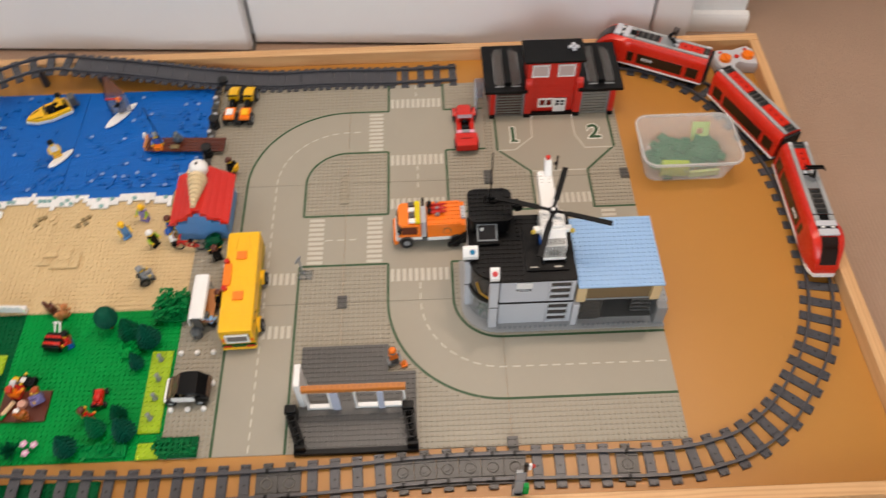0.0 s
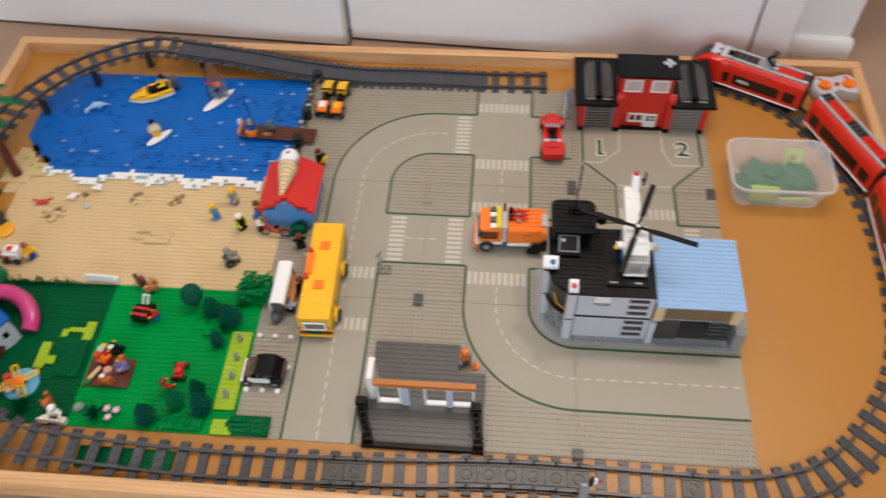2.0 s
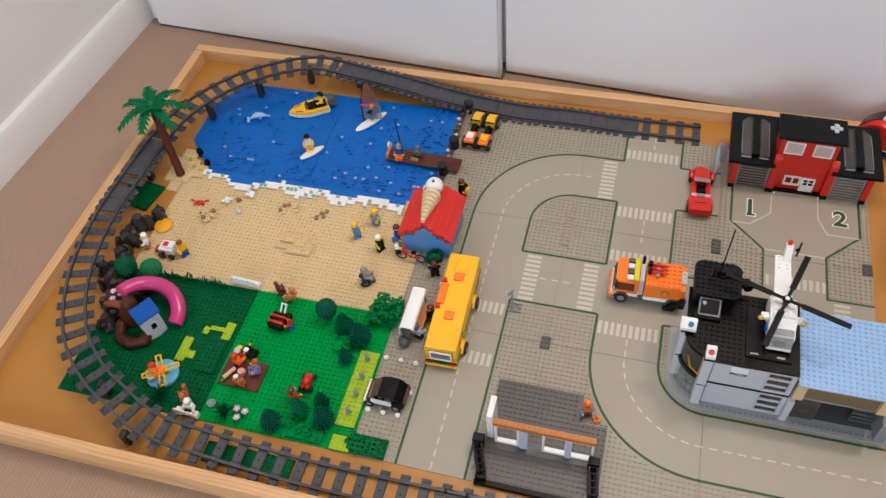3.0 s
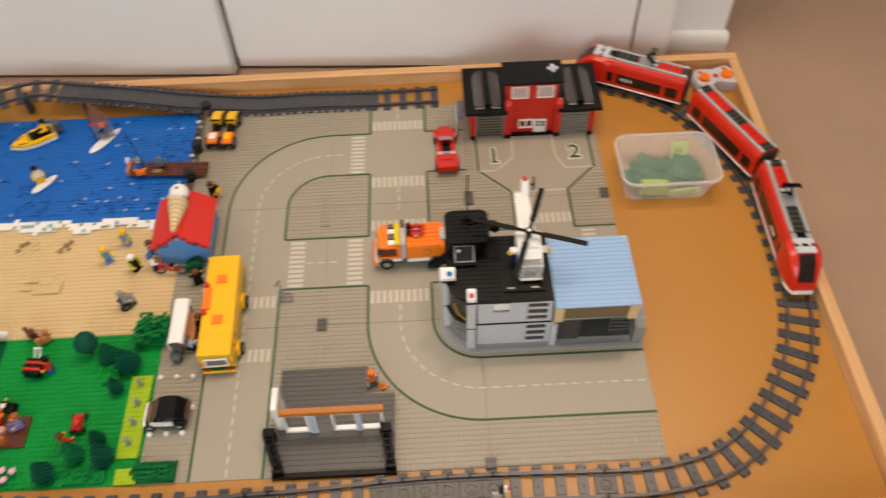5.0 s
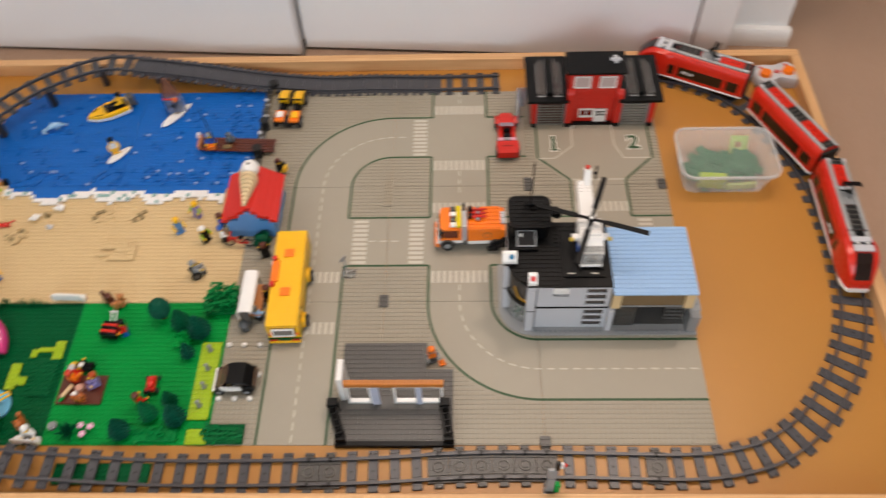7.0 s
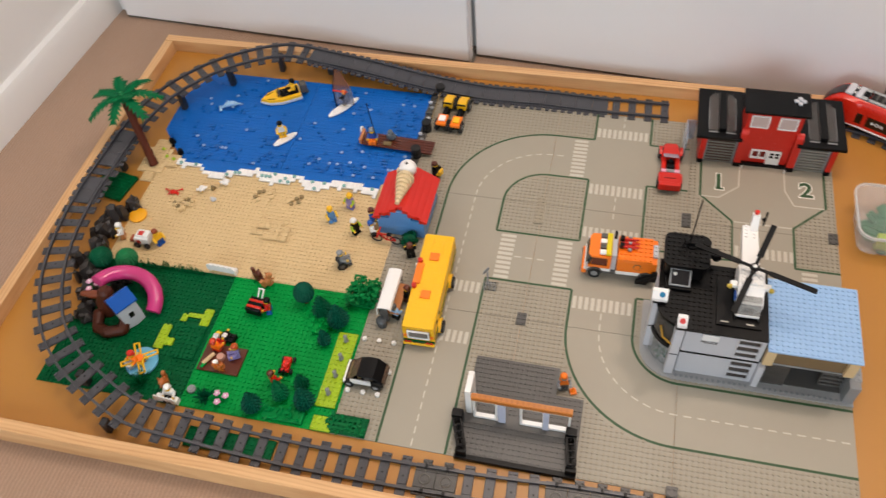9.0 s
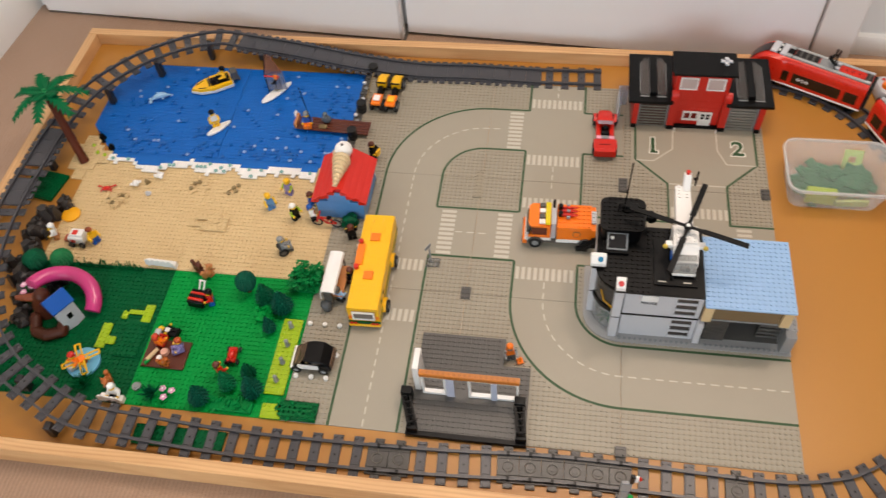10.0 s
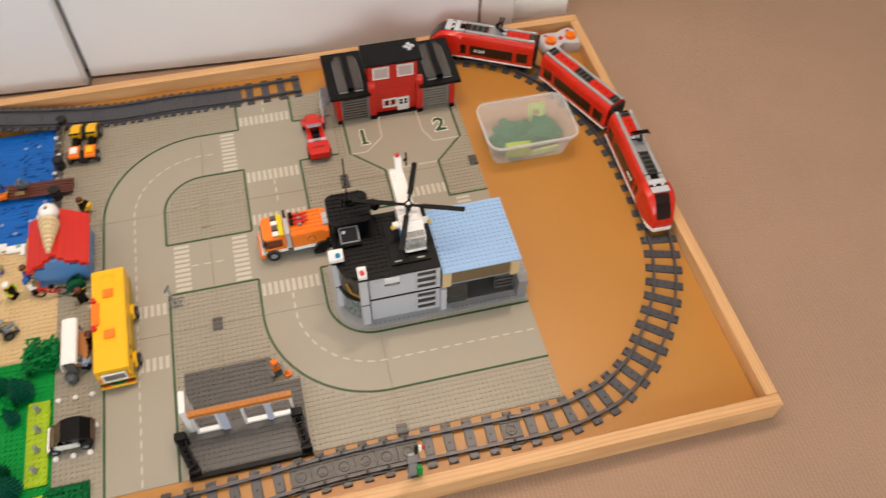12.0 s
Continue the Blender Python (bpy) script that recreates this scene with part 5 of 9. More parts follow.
            part("wheel_arch", Geo().loft([[(s * (W - 0.001), yy + 0.0150 * math.cos(a), 0.010 + 0.0150 * math.sin(a)), (s * (W + 0.0050), yy + 0.0150 * math.cos(a), 0.010 + 0.0150 * math.sin(a)),
                 (s * (W + 0.0050), yy + 0.0115 * math.cos(a), 0.010 + 0.0115 * math.sin(a)), (s * (W - 0.001), yy + 0.0115 * math.cos(a), 0.010 + 0.0115 * math.sin(a))] for a in [radians(15 + 150 * i / 10) for i in range(11)]]), YELLOW, t, local=True)
    return t


bus(0.0985, 0.268, 1.5)


CAB_GLASS = plastic("brown_cab_glass", rgb("6a2c16"), 0.12, 0.15)


def works_truck(x, y):
    """An orange tip truck; it faces -x."""
    t = thing("toy_truck", "orange and white toy works truck with a covered body", "toy truck", x, y, ZP, turn=1.5)
    t.scale = (1.01, 1.05, 1.20)
    part("chassis", Geo().box(-0.058, -0.020, 0.008, 0.060, 0.020, 0.0140, 0.0006), DARK_GREY, t, local=True)
    part("bumper", Geo().box(-0.0640, -0.024, 0.008, -0.0560, 0.024, 0.0165, 0.0008), ORANGE, t, local=True)
    part("cab_base", Geo().box(-0.0600, -0.0240, 0.0168, -0.0160, 0.0240, 0.0230, 0.0006), WHITE, t, local=True)
    part("cab", Geo().box(-0.0575, -0.0240, 0.0232, -0.0170, 0.0240, 0.0280, 0.0006), ORANGE, t, local=True)
    part("windscreen", Geo().loft([[(x, -w, z), (x, w, z), (x + 0.006, w, z), (x + 0.006, -w, z)] for x, w, z in ((-0.0580, 0.0222, 0.0282), (-0.0555, 0.0218, 0.0370), (-0.0500, 0.0205, 0.0452))]), DARK_GLASS, t, "dark sloped windscreen", local=True)
    part("seat_back", Geo().box(-0.040, -0.018, 0.0282, -0.034, 0.018, 0.0440, 0.0008), BROWN, t, local=True)
    for s in (-1, 1):
        part("cab_post", Geo().box(-0.0230, s * 0.0240, 0.0282, -0.0170, s * 0.0190, 0.0452, 0.0004), ORANGE, t, local=True)
        part("side_glass", Geo().box(-0.0490, s * 0.0225, 0.0282, -0.0232, s * 0.0215, 0.0450, 0.0002), CAB_GLASS, t, local=True)
        part("grab_rail", Geo().rod((-0.0555, s * 0.0255, 0.018), (-0.0555, s * 0.0255, 0.036), 0.0012, 6), LIGHT_GREY, t, local=True)
        part("headlight", Geo().box(-0.0655, s * 0.0215, 0.0105, -0.0641, s * 0.0150, 0.0150, 0.0004), CLEAR, t, local=True)
    rf = part("cab_roof", Geo().prism([(-0.0540, -0.0170), (-0.0490, -0.0235), (-0.0170, -0.0235), (-0.0170, 0.0235), (-0.0490, 0.0235), (-0.0540, 0.0170)], 0.0454, 0.0490), ORANGE, t, local=True)
    for i, yy in enumerate((-0.0165, -0.0055, 0.0055, 0.0165)):
        part("roof_light", Geo().box(-0.0365, yy - 0.0042, 0.0502, -0.0265, yy + 0.0042, 0.0540, 0.0006), (WHITE, DARK_GREY, WHITE, DARK_GREY)[i], rf, local=True)
    part("beacon_bar", Geo().box(-0.0262, -0.0220, 0.0502, -0.0175, 0.0220, 0.0545, 0.0006), plastic("lamp_yellow_plastic", rgb("e6cf14"), 0.2, 0.04), rf, "yellow beacon bar", local=True)
    part("spine", Geo().box(-0.0165, -0.0170, 0.0142, -0.0085, 0.0170, 0.0480, 0.0006), LIGHT_GREY, t, "pale grey frame behind the cab", local=True)
    part("pipe", Geo().rod((-0.0125, 0.0205, 0.016), (-0.0125, 0.0205, 0.060), 0.0024, 8), BLACK, t, "black exhaust pipe", local=True)
    part("body_base", Geo().box(-0.0070, -0.0245, 0.0142, 0.0570, 0.0245, 0.0215, 0.0006), WHITE, t, local=True)
    bd = part("body", Geo().box(-0.0070, -0.0245, 0.0217, 0.0570, 0.0245, 0.0450, 0.0006), ORANGE, t, local=True)
    part("body_top", studded(Geo(), -0.0065, -0.0245, 0.0452, 0.0495, 0.0235, 0.0490), ORANGE, bd, "orange studded cover", local=True)
    part("end_plate", studded(Geo(), 0.0497, -0.0120, 0.0452, 0.0577, 0.0120, 0.0490), LIGHT_GREY, bd, "pale grey end plate", local=True)
    part("badge", Geo().at(0.026, -0.0247, 0.0350, 90, 0, 0).cyl(0, 0, 0, 0.0004, 0.0066, 14), DARK_GREY, bd, "round thin-ringed badge", local=True)
    part("badge_mark", Geo().at(0.026, -0.0252, 0.0350, 90, 0, 0).cyl(0, 0, 0, 0.0003, 0.0056, 14), ORANGE, bd, local=True)
    g = Geo().box(0.0020, -0.0040, 0.0508, 0.0200, 0.0150, 0.0530, 0.0006)
    for yy in (-0.0030, 0.0045, 0.0125):
        g.rod((-0.0040, yy, 0.0545), (0.0260, yy, 0.0545), 0.0016, 6)
    part("tool_rack", g, DARK_RED, bd, "red tool rack on the cover", local=True)
    part("tool_grip", Geo().cyl(-0.0020, 0.0125, 0.0508, 0.0590, 0.0040, 10).cyl(-0.0020, -0.0010, 0.0508, 0.0580, 0.0040, 10), BLACK, bd, "black tool grips", local=True)
    part("tool_head", Geo().box(0.0080, -0.0090, 0.0508, 0.0140, -0.0045, 0.0550, 0.0006).box(0.0080, 0.0155, 0.0508, 0.0140, 0.0190, 0.0550, 0.0006).box(0.0080, 0.0030, 0.0531, 0.0140, 0.0075, 0.0560, 0.0006), MID_GREY, bd, "grey tool heads", local=True)
    for xx in (-0.0420, 0.0420):
        for s in (-1, 1):
            wheel(t, xx, s * 0.0215, 0.0110, 0.0108, 0.0080, MID_GREY, "y")
            part("mudguard", Geo().loft([[(xx + 0.0138 * math.cos(a), s * 0.017, 0.0115 + 0.0138 * math.sin(a)), (xx + 0.0138 * math.cos(a), s * 0.0262, 0.0115 + 0.0138 * math.sin(a)),
                 (xx + 0.0120 * math.cos(a), s * 0.0262, 0.0115 + 0.0120 * math.sin(a)), (xx + 0.0120 * math.cos(a), s * 0.017, 0.0115 + 0.0120 * math.sin(a))] for a in [radians(10 + 160 * i / 8) for i in range(9)]]), DARK_GREY, t, local=True)
    g = Geo().rod((0.036, -0.0285, 0.010), (0.059, -0.0275, 0.029), 0.0040, 8).box(0.026, -0.0320, 0.004, 0.046, -0.0262, 0.0125, 0.0012).box(0.050, -0.0300, 0.010, 0.060, -0.0250, 0.0300, 0.0010)
    part("tipping_arm", g, BLACK, t, "black tipping arm", local=True)
    return t


works_truck(0.405, 0.389)


CAR_DARK = plastic("car_dark_red_plastic", rgb("8a140c"), 0.3, 0.05)
LILAC_GLASS = clear_plastic("lilac_clear_plastic", (0.42, 0.34, 0.42), 0.06, 0.0, 0.66)


def red_car(x, y):
    t = thing("toy_car", "red open-topped toy racing car", "toy car", x, y, ZP, turn=1.0)
    t.scale = (0.95, 1.07, 1.0)
    part("floor", Geo().box(-0.0155, -0.052, 0.0060, 0.0155, 0.052, 0.0100, 0.0006), BLACK, t, local=True)
    part("bonnet", Geo().loft([[(-w, yy, 0.0101), (w, yy, 0.0101), (w, yy, z - 0.004), (w * 0.8, yy, z), (-w * 0.8, yy, z), (-w, yy, z - 0.004)] for yy, w, z in ((0.018, 0.0175, 0.0235), (0.030, 0.0180, 0.0230), (0.044, 0.0165, 0.0205), (0.052, 0.0135, 0.0170), (0.055, 0.0095, 0.0150))]), RED, t, "sloping red bonnet", local=True)
    part("tail", Geo().side_prism([(-0.054, 0.0101), (-0.022, 0.0101), (-0.022, 0.0215), (-0.040, 0.0230), (-0.052, 0.0205)], -0.0205, 0.0205), RED, t, local=True)
    part("rear_deck", Geo().box(-0.0150, -0.0218, 0.0101, 0.0150, -0.0142, 0.0200, 0.0006), RED, t, local=True)
    for s in (-1, 1):
        part("side_tile", Geo().box(s * 0.0075, -0.0215, 0.0202, s * 0.0175, -0.0145, 0.0226, 0.0004), PALE_PINK, t, "pale striped side tile", local=True)
        part("front_fender", Geo().loft([[(s * 0.0170, 0.033 + 0.0140 * math.cos(a), 0.0100 + 0.0138 * math.sin(a)), (s * 0.0225, 0.033 + 0.0140 * math.cos(a), 0.0100 + 0.0138 * math.sin(a)), (s * 0.0225, 0.033 + 0.0120 * math.cos(a), 0.0100 + 0.0118 * math.sin(a)), (s * 0.0170, 0.033 + 0.0120 * math.cos(a), 0.0100 + 0.0118 * math.sin(a))] for a in [radians(8 + 130 * i / 8) for i in range(9)]]), RED, t, local=True)
        part("rear_fender", Geo().box(s * 0.0207, -0.047, 0.0226, s * 0.0225, -0.026, 0.0245, 0.0006), RED, t, local=True)
    part("vent", Geo().box(-0.011, -0.037, 0.0226, 0.011, -0.035, 0.0240, 0.0004), CAR_DARK, t, local=True)
    part("rear_spoiler", Geo().box(-0.0205, -0.056, 0.0230, 0.0185, -0.048, 0.0262, 0.0008), RED, t, local=True)
    for s in (-1, 1):
        part("sill", Geo().box(s * 0.0175, -0.014, 0.0101, s * 0.0085, 0.018, 0.0190, 0.0010), RED, t, local=True)
    part("seat", Geo().box(-0.0075, -0.013, 0.0101, 0.0075, -0.004, 0.0250, 0.0012), BLACK, t, local=True)
    part("engine_cover", Geo().box(-0.0070, -0.0215, 0.0202, 0.0070, -0.0145, 0.0232, 0.0005), MID_GREY, t, local=True)
    part("windscreen", Geo().loft([[(-0.0150, y, z), (0.0150, y, z), (0.0150, y + 0.0012, z), (-0.0150, y + 0.0012, z)] for y, z in ((0.021, 0.0232), (0.0065, 0.0300))]), LILAC_GLASS, t, "lilac tinted windscreen", local=True)
    part("steering_wheel", Geo().at(0, 0.0085, 0.0200, 60, 0, 0).cyl(0, 0, 0, 0.0016, 0.0040, 10), BLACK, t, local=True)
    for yy in (-0.036, 0.034):
        for s in (-1, 1):
            wheel(t, s * 0.0190, yy, 0.0112, 0.0110, 0.0088, DARK_GREY)
    return t


red_car(0.476, 0.631)


def quad_bike(x, y, tone):
    t = thing("toy_quad_bike", "orange and yellow toy quad bike with fat black tyres", "toy quad bike", x, y, ZP, group="quad bikes parked by the quay", turn=-3)
    t.scale = (0.83, 1.36, 1.15)
    part("frame", Geo().box(-0.0080, -0.030, 0.0085, 0.0080, 0.030, 0.0140, 0.0006), BLACK, t, local=True)
    part("rear_body", Geo().box(-0.0120, -0.032, 0.0150, 0.0120, -0.010, 0.0205, 0.0010), ORANGE, t, "orange rear cover", local=True)
    part("rear_tile", Geo().box(-0.0080, -0.0265, 0.0206, 0.0080, -0.0150, 0.0232, 0.0006), tone, t, local=True)
    part("seat", Geo().box(-0.0055, -0.010, 0.0150, 0.0055, 0.006, 0.0210, 0.0012), BLACK, t, "black seat", local=True)
    part("front_body", Geo().side_prism([(0.008, 0.0142), (0.034, 0.0142), (0.034, 0.0180), (0.020, 0.0255), (0.008, 0.0255)], -0.0105, 0.0105), YELLOW, t, "yellow front cowl", local=True)
    part("handlebar", Geo().rod((-0.0115, 0.006, 0.0275), (0.0115, 0.006, 0.0275), 0.0014, 7).rod((0, 0.010, 0.022), (0, 0.006, 0.0275), 0.0014, 7), BLACK, t, local=True)
    for yy in (-0.024, 0.024):
        for s in (-1, 1):
            wheel(t, s * 0.0125, yy, 0.0100, 0.0098, 0.0080, SILVER)
    return t


quad_bike(0.029, 0.711, WHITE)
quad_bike(0.058, 0.709, YELLOW)


BROWN_GLASS = clear_plastic("brown_tinted_plastic", (0.16, 0.10, 0.065), 0.06, 0.0, 0.78)


def small_car(x, y):
    """A short open car facing -x."""
    t = thing("toy_city_car", "small white toy car with a black folding roof", "toy car", x, y, ZP)
    part("chassis", Geo().box(-0.030, -0.016, 0.005, 0.032, 0.016, 0.0100, 0.0006), BLACK, t, local=True)
    part("front", Geo().side_prism([(-0.0195, 0.0101), (0.0195, 0.0101), (0.0195, 0.0140), (0.0175, 0.0148), (-0.0175, 0.0148), (-0.0195, 0.0130)], -0.0320, -0.0200), WHITE, t, "white rounded front", local=True)
    for s in (-1, 1):
        part("door", Geo().box(-0.0198, s * 0.0195, 0.0101, 0.0140, s * 0.0165, 0.0210, 0.0006), WHITE, t, "white side door", local=True)
        part("headlight", Geo().box(-0.0332, s * 0.0165, 0.0105, -0.0321, s * 0.0105, 0.0140, 0.0004), CLEAR, t, local=True)
    part("rear", Geo().box(0.0142, -0.0195, 0.0101, 0.0340, 0.0195, 0.0230, 0.0012), BLACK, t, local=True)
    part("windscreen", Geo().loft([[(x, -0.0165, z), (x, 0.0165, z), (x + 0.0012, 0.0165, z), (x + 0.0012, -0.0165, z)] for x, z in ((-0.0290, 0.0150), (-0.0080, 0.0345))]), BROWN_GLASS, t, "brown tinted windscreen", local=True)
    part("dashboard", Geo().box(-0.0235, -0.0155, 0.0166, -0.0160, 0.0155, 0.0215, 0.0008).box(-0.0090, -0.0130, 0.0102, -0.0040, 0.0130, 0.0290, 0.0010), DARK_TAN, t, local=True)
    part("roof", Geo().loft([[(x, -w, z - 0.002), (x, w, z - 0.002), (x, w * 0.92, z), (x, -w * 0.92, z)] for x, w, z in ((-0.0070, 0.0180, 0.0352), (0.0040, 0.0195, 0.0362), (0.0200, 0.0195, 0.0355), (0.0320, 0.0180, 0.0240))]), BLACK, t, "black folding roof", local=True)
    part("rear_screen", Geo().loft([[(x, -0.0160, z), (x, 0.0160, z), (x + 0.0012, 0.0160, z), (x + 0.0012, -0.0160, z)] for x, z in ((0.0355, 0.0160), (0.0328, 0.0250))]), BROWN_GLASS, t, "brown tinted rear screen", local=True)
    part("rear_glass", Geo().box(0.0040, -0.0178, 0.0232, 0.0200, 0.0178, 0.0335, 0.0008), DARK_GLASS, t, local=True)
    for xx in (-0.0230, 0.0210):
        for s in (-1, 1):
            wheel(t, xx, s * 0.0180, 0.0082, 0.0080, 0.0066, SILVER, "y")
    return t


small_car(0.030, 0.104)

# ---- train ----


def train_car(x, y, turn, length, nose):
    """A passenger car along +x in its own frame; a driving car has its nose at +x."""
    t = thing("train_car", ("red toy train driving car with a sloping nose" if nose else "red toy train passenger car with dark windows"), "toy train", x, y, 0.0090, group="three-car red toy train", turn=turn)
    t.scale = (1, 1, 1.14)
    a, b, W = -length / 2, length / 2, 0.0245
    bb = b - 0.050 if nose else b
    part("underframe", Geo().box(a + 0.004, -0.019, 0.0040, b - 0.012, 0.019, 0.0100, 0.0008), BLACK, t, local=True)
    for cx in (a + 0.034, b - 0.046):
        bg = part("bogie", Geo().box(cx - 0.022, -0.0215, 0.0010, cx + 0.022, 0.0215, 0.0085, 0.0010), BLACK, t, "black wheel bogie", local=True)
        for wx in (cx - 0.013, cx + 0.013):
            for s in (-1, 1):
                part("wheel", Geo().at(wx, s * 0.0190, 0.0078, 90, 0, 0).cyl(0, 0, -0.002, 0.002, 0.0078, 14), BLACK, bg, local=True)
    part("skirt", Geo().box(a, -W - 0.0012, 0.0102, b - (0.0225 if nose else 0), W + 0.0012, 0.0132, 0.0006), WHITE, t, "white lower edge", local=True)
    body = part("body", Geo().box(a, -W, 0.0133, bb, W, 0.0420, 0.0006), DARK_RED, t, local=True)
    wins = [(a + 0.011, a + 0.034), (a + 0.042, bb - (0.044 if nose else 0.042)), (bb - (0.036 if nose else 0.034), bb - 0.011)]
    for s in (-1, 1):
        for w0, w1 in wins:
            fr = part("window", Geo().box(w0, s * (W + 0.0001), 0.0195, w1, s * (W + 0.0007), 0.0395, 0.0002), TRAIN_PANE, body, "dark tinted window strip", local=True)
            part("seal", Geo().box(w1 + 0.0012, s * (W + 0.0001), 0.0150, w1 + 0.0022, s * (W + 0.0005), 0.0415, 0.0001), CRIMSON, fr, "dark red panel joint", local=True)
        if nose:
            g = Geo()
            ex = wins[1][1] - 0.020
            yy = s * (W + 0.0008)
            for k in range(12):
                u0, u1 = 2 * math.pi * k / 12, 2 * math.pi * (k + 1) / 12
                g.rod((ex + 0.0030 * math.cos(u0), yy, 0.0300 + 0.0030 * math.sin(u0)), (ex + 0.0030 * math.cos(u1), yy, 0.0300 + 0.0030 * math.sin(u1)), 0.0007, 4)
            for d in (-1, 1):
                g.rod((ex + d * 0.0038, yy, 0.0300), (ex + d * 0.0105, yy, 0.0300), 0.0007, 4)
                for e in (-1, 1):
                    g.rod((ex + d * 0.0108, yy, 0.0300), (ex + d * 0.0072, yy, 0.0300 + e * 0.0034), 0.0007, 4)
            part("emblem", g, WHITE, body, "plain white arrow emblem", local=True)
    half = [(W, 0.0421), (W * 0.998, 0.0450), (W * 0.975, 0.0490), (W * 0.93, 0.0528), (W * 0.86, 0.0562), (W * 0.76, 0.0590), (0.0165, 0.0606), (0.0125, 0.0610)]
    arch = half + [(-q, z) for q, z in reversed(half)]
    roof = part("roof", Geo().side_prism(arch, a, bb), DARK_RED, t, "rounded red roof", local=True)
    edge = bb - (0.031 if nose else 0.0)
    for s in (-1, 1):
        part("roof_strip", Geo().box(a + 0.001, s * 0.0102, 0.0612, edge, s * 0.0168, 0.0638, 0.0006), STRIP_GREY, roof, "pale grey roof strip", local=True)
        part("strip_end", Geo().box(a + 0.002, s * 0.0112, 0.0638, a + 0.010, s * 0.0160, 0.0648, 0.0004), LIGHT_GREY, roof, local=True)
    stops = ((0.0, 0.08, 1), (0.08, 0.34, 0), (0.34, 0.56, 2), (0.56, (edge - a) / (bb - a), 1)) if nose else ((0.0, 0.09, 1), (0.09, 0.40, 0), (0.40, 0.61, 1), (0.61, 0.91, 0), (0.91, 1.0, 1))
    for u0, u1, kind in stops:
        x0, span = a + u0 * (bb - a), (u1 - u0) * (bb - a)
        mat, lab = ((DARK_RED, "red roof panel"), (DARK_GREY, "dark grey roof vent"), (MID_GREY, "grey pantograph base"))[kind]
        p = part("roof_panel", Geo().box(x0 + 0.001, -0.0098, 0.0612, x0 + span - 0.001, 0.0098, 0.0634, 0.0006), mat, roof, lab, local=True)
        if kind == 0:
            for k in range(3):
                part("roof_stud", Geo().cyl(x0 + span * (0.25 + 0.25 * k), 0.0, 0.0634, 0.0650, 0.0024, 10), CRIMSON, p, local=True)
        elif kind == 1:
            n = max(2, round(span / 0.011))
            for k in range(n):
                q = span / n
                part("grille", Geo().box(x0 + k * q + 0.0020, -0.0078, 0.0635, x0 + (k + 1) * q - 0.0020, 0.0078, 0.0652, 0.0005), RUBBER, p, "dark roof grille", local=True)
    if nose:
        px = a + 0.46 * (bb - a)
        g = Geo().rod((px - 0.012, 0, 0.0640), (px + 0.004, 0, 0.0750), 0.0026, 6).rod((px + 0.004, 0, 0.0750), (px - 0.006, 0, 0.0850), 0.0026, 6)
        g.rod((px - 0.004, -0.0145, 0.0850), (px - 0.004, 0.0145, 0.0850), 0.0018, 6).rod((px - 0.0095, -0.0145, 0.0842), (px - 0.0095, 0.0145, 0.0842), 0.0018, 6)
        for s in (-1, 1):
            g.rod((px - 0.004, s * 0.0145, 0.0850), (px - 0.003, s * 0.0170, 0.0810), 0.0014, 6).rod((px - 0.0095, s * 0.0145, 0.0842), (px - 0.0090, s * 0.0165, 0.0815), 0.0014, 6)
        g.rod((px - 0.012, -0.010, 0.0642), (px - 0.012, 0.010, 0.0642), 0.0018, 6)
        part("pantograph", g, BLACK, t, "black folding pantograph", local=True)
        for s in (-1, 1):
            part("insulator", Geo().box(px - 0.020, s * 0.0035, 0.0635, px - 0.012, s * 0.0090, 0.0670, 0.0008), LIGHT_GREY, t, "pale grey roof block", local=True)
        secs = []
        L = b - bb
        for k in range(15):
            x0 = bb - 0.0300 + (L + 0.0270) * k / 14
            u = max(0.0, (x0 - bb) / L)
            v = min(1.0, k / 4)
            top = 0.0604 - 0.0414 * u ** 2.3
            w = W * (1.0 + 0.10 * v * (1 - u ** 2)) * (1 - 0.34 * u ** 3.2)
            sh = max(0.0150, top - 0.0170 + 0.0070 * v)
            z1 = max(0.0155, top - 0.0060 + 0.0024 * v)
            secs.append([(x0, -w, 0.0133), (x0, w, 0.0133), (x0, w, sh), (x0, w * (0.86 + 0.10 * v), z1), (x0, 0.0140 + 0.0050 * v, top), (x0, -0.0140 - 0.0050 * v, top), (x0, -w * (0.86 + 0.10 * v), z1), (x0, -w, sh)])
        ns = part("nose", Geo().loft(secs), DARK_RED, t, "sloping rounded red nose", local=True)
        ws = []
        for k in range(7):
            u = 0.26 + 0.62 * k / 6
            ws.append([(bb + L * u, -0.0132, 0.0612 - 0.0420 * u ** 2.3), (bb + L * u, 0.0132, 0.0612 - 0.0420 * u ** 2.3), (bb + L * u + 0.0006, 0.0132, 0.0622 - 0.0420 * u ** 2.3), (bb + L * u + 0.0006, -0.0132, 0.0622 - 0.0420 * u ** 2.3)])
        part("windscreen", Geo().loft(ws), TRAIN_PANE, ns, "dark curved windscreen", local=True)
        for x0, x1, w, mat in ((bb - 0.0310, bb - 0.0292, 0.0168, BLACK), (bb - 0.0290, bb - 0.0180, 0.0075, BLACK), (bb - 0.0178, bb - 0.0068, 0.0165, LIGHT_GREY), (bb - 0.0066, bb - 0.0012, 0.0160, BLACK), (bb - 0.0010, bb + 0.0115, 0.0160, LIGHT_GREY)):
            part("nose_panel", Geo().box(x0, -w, 0.0606, x1, w, 0.0640 - 0.0008 * (mat is BLACK), 0.0006), mat, ns, local=True)
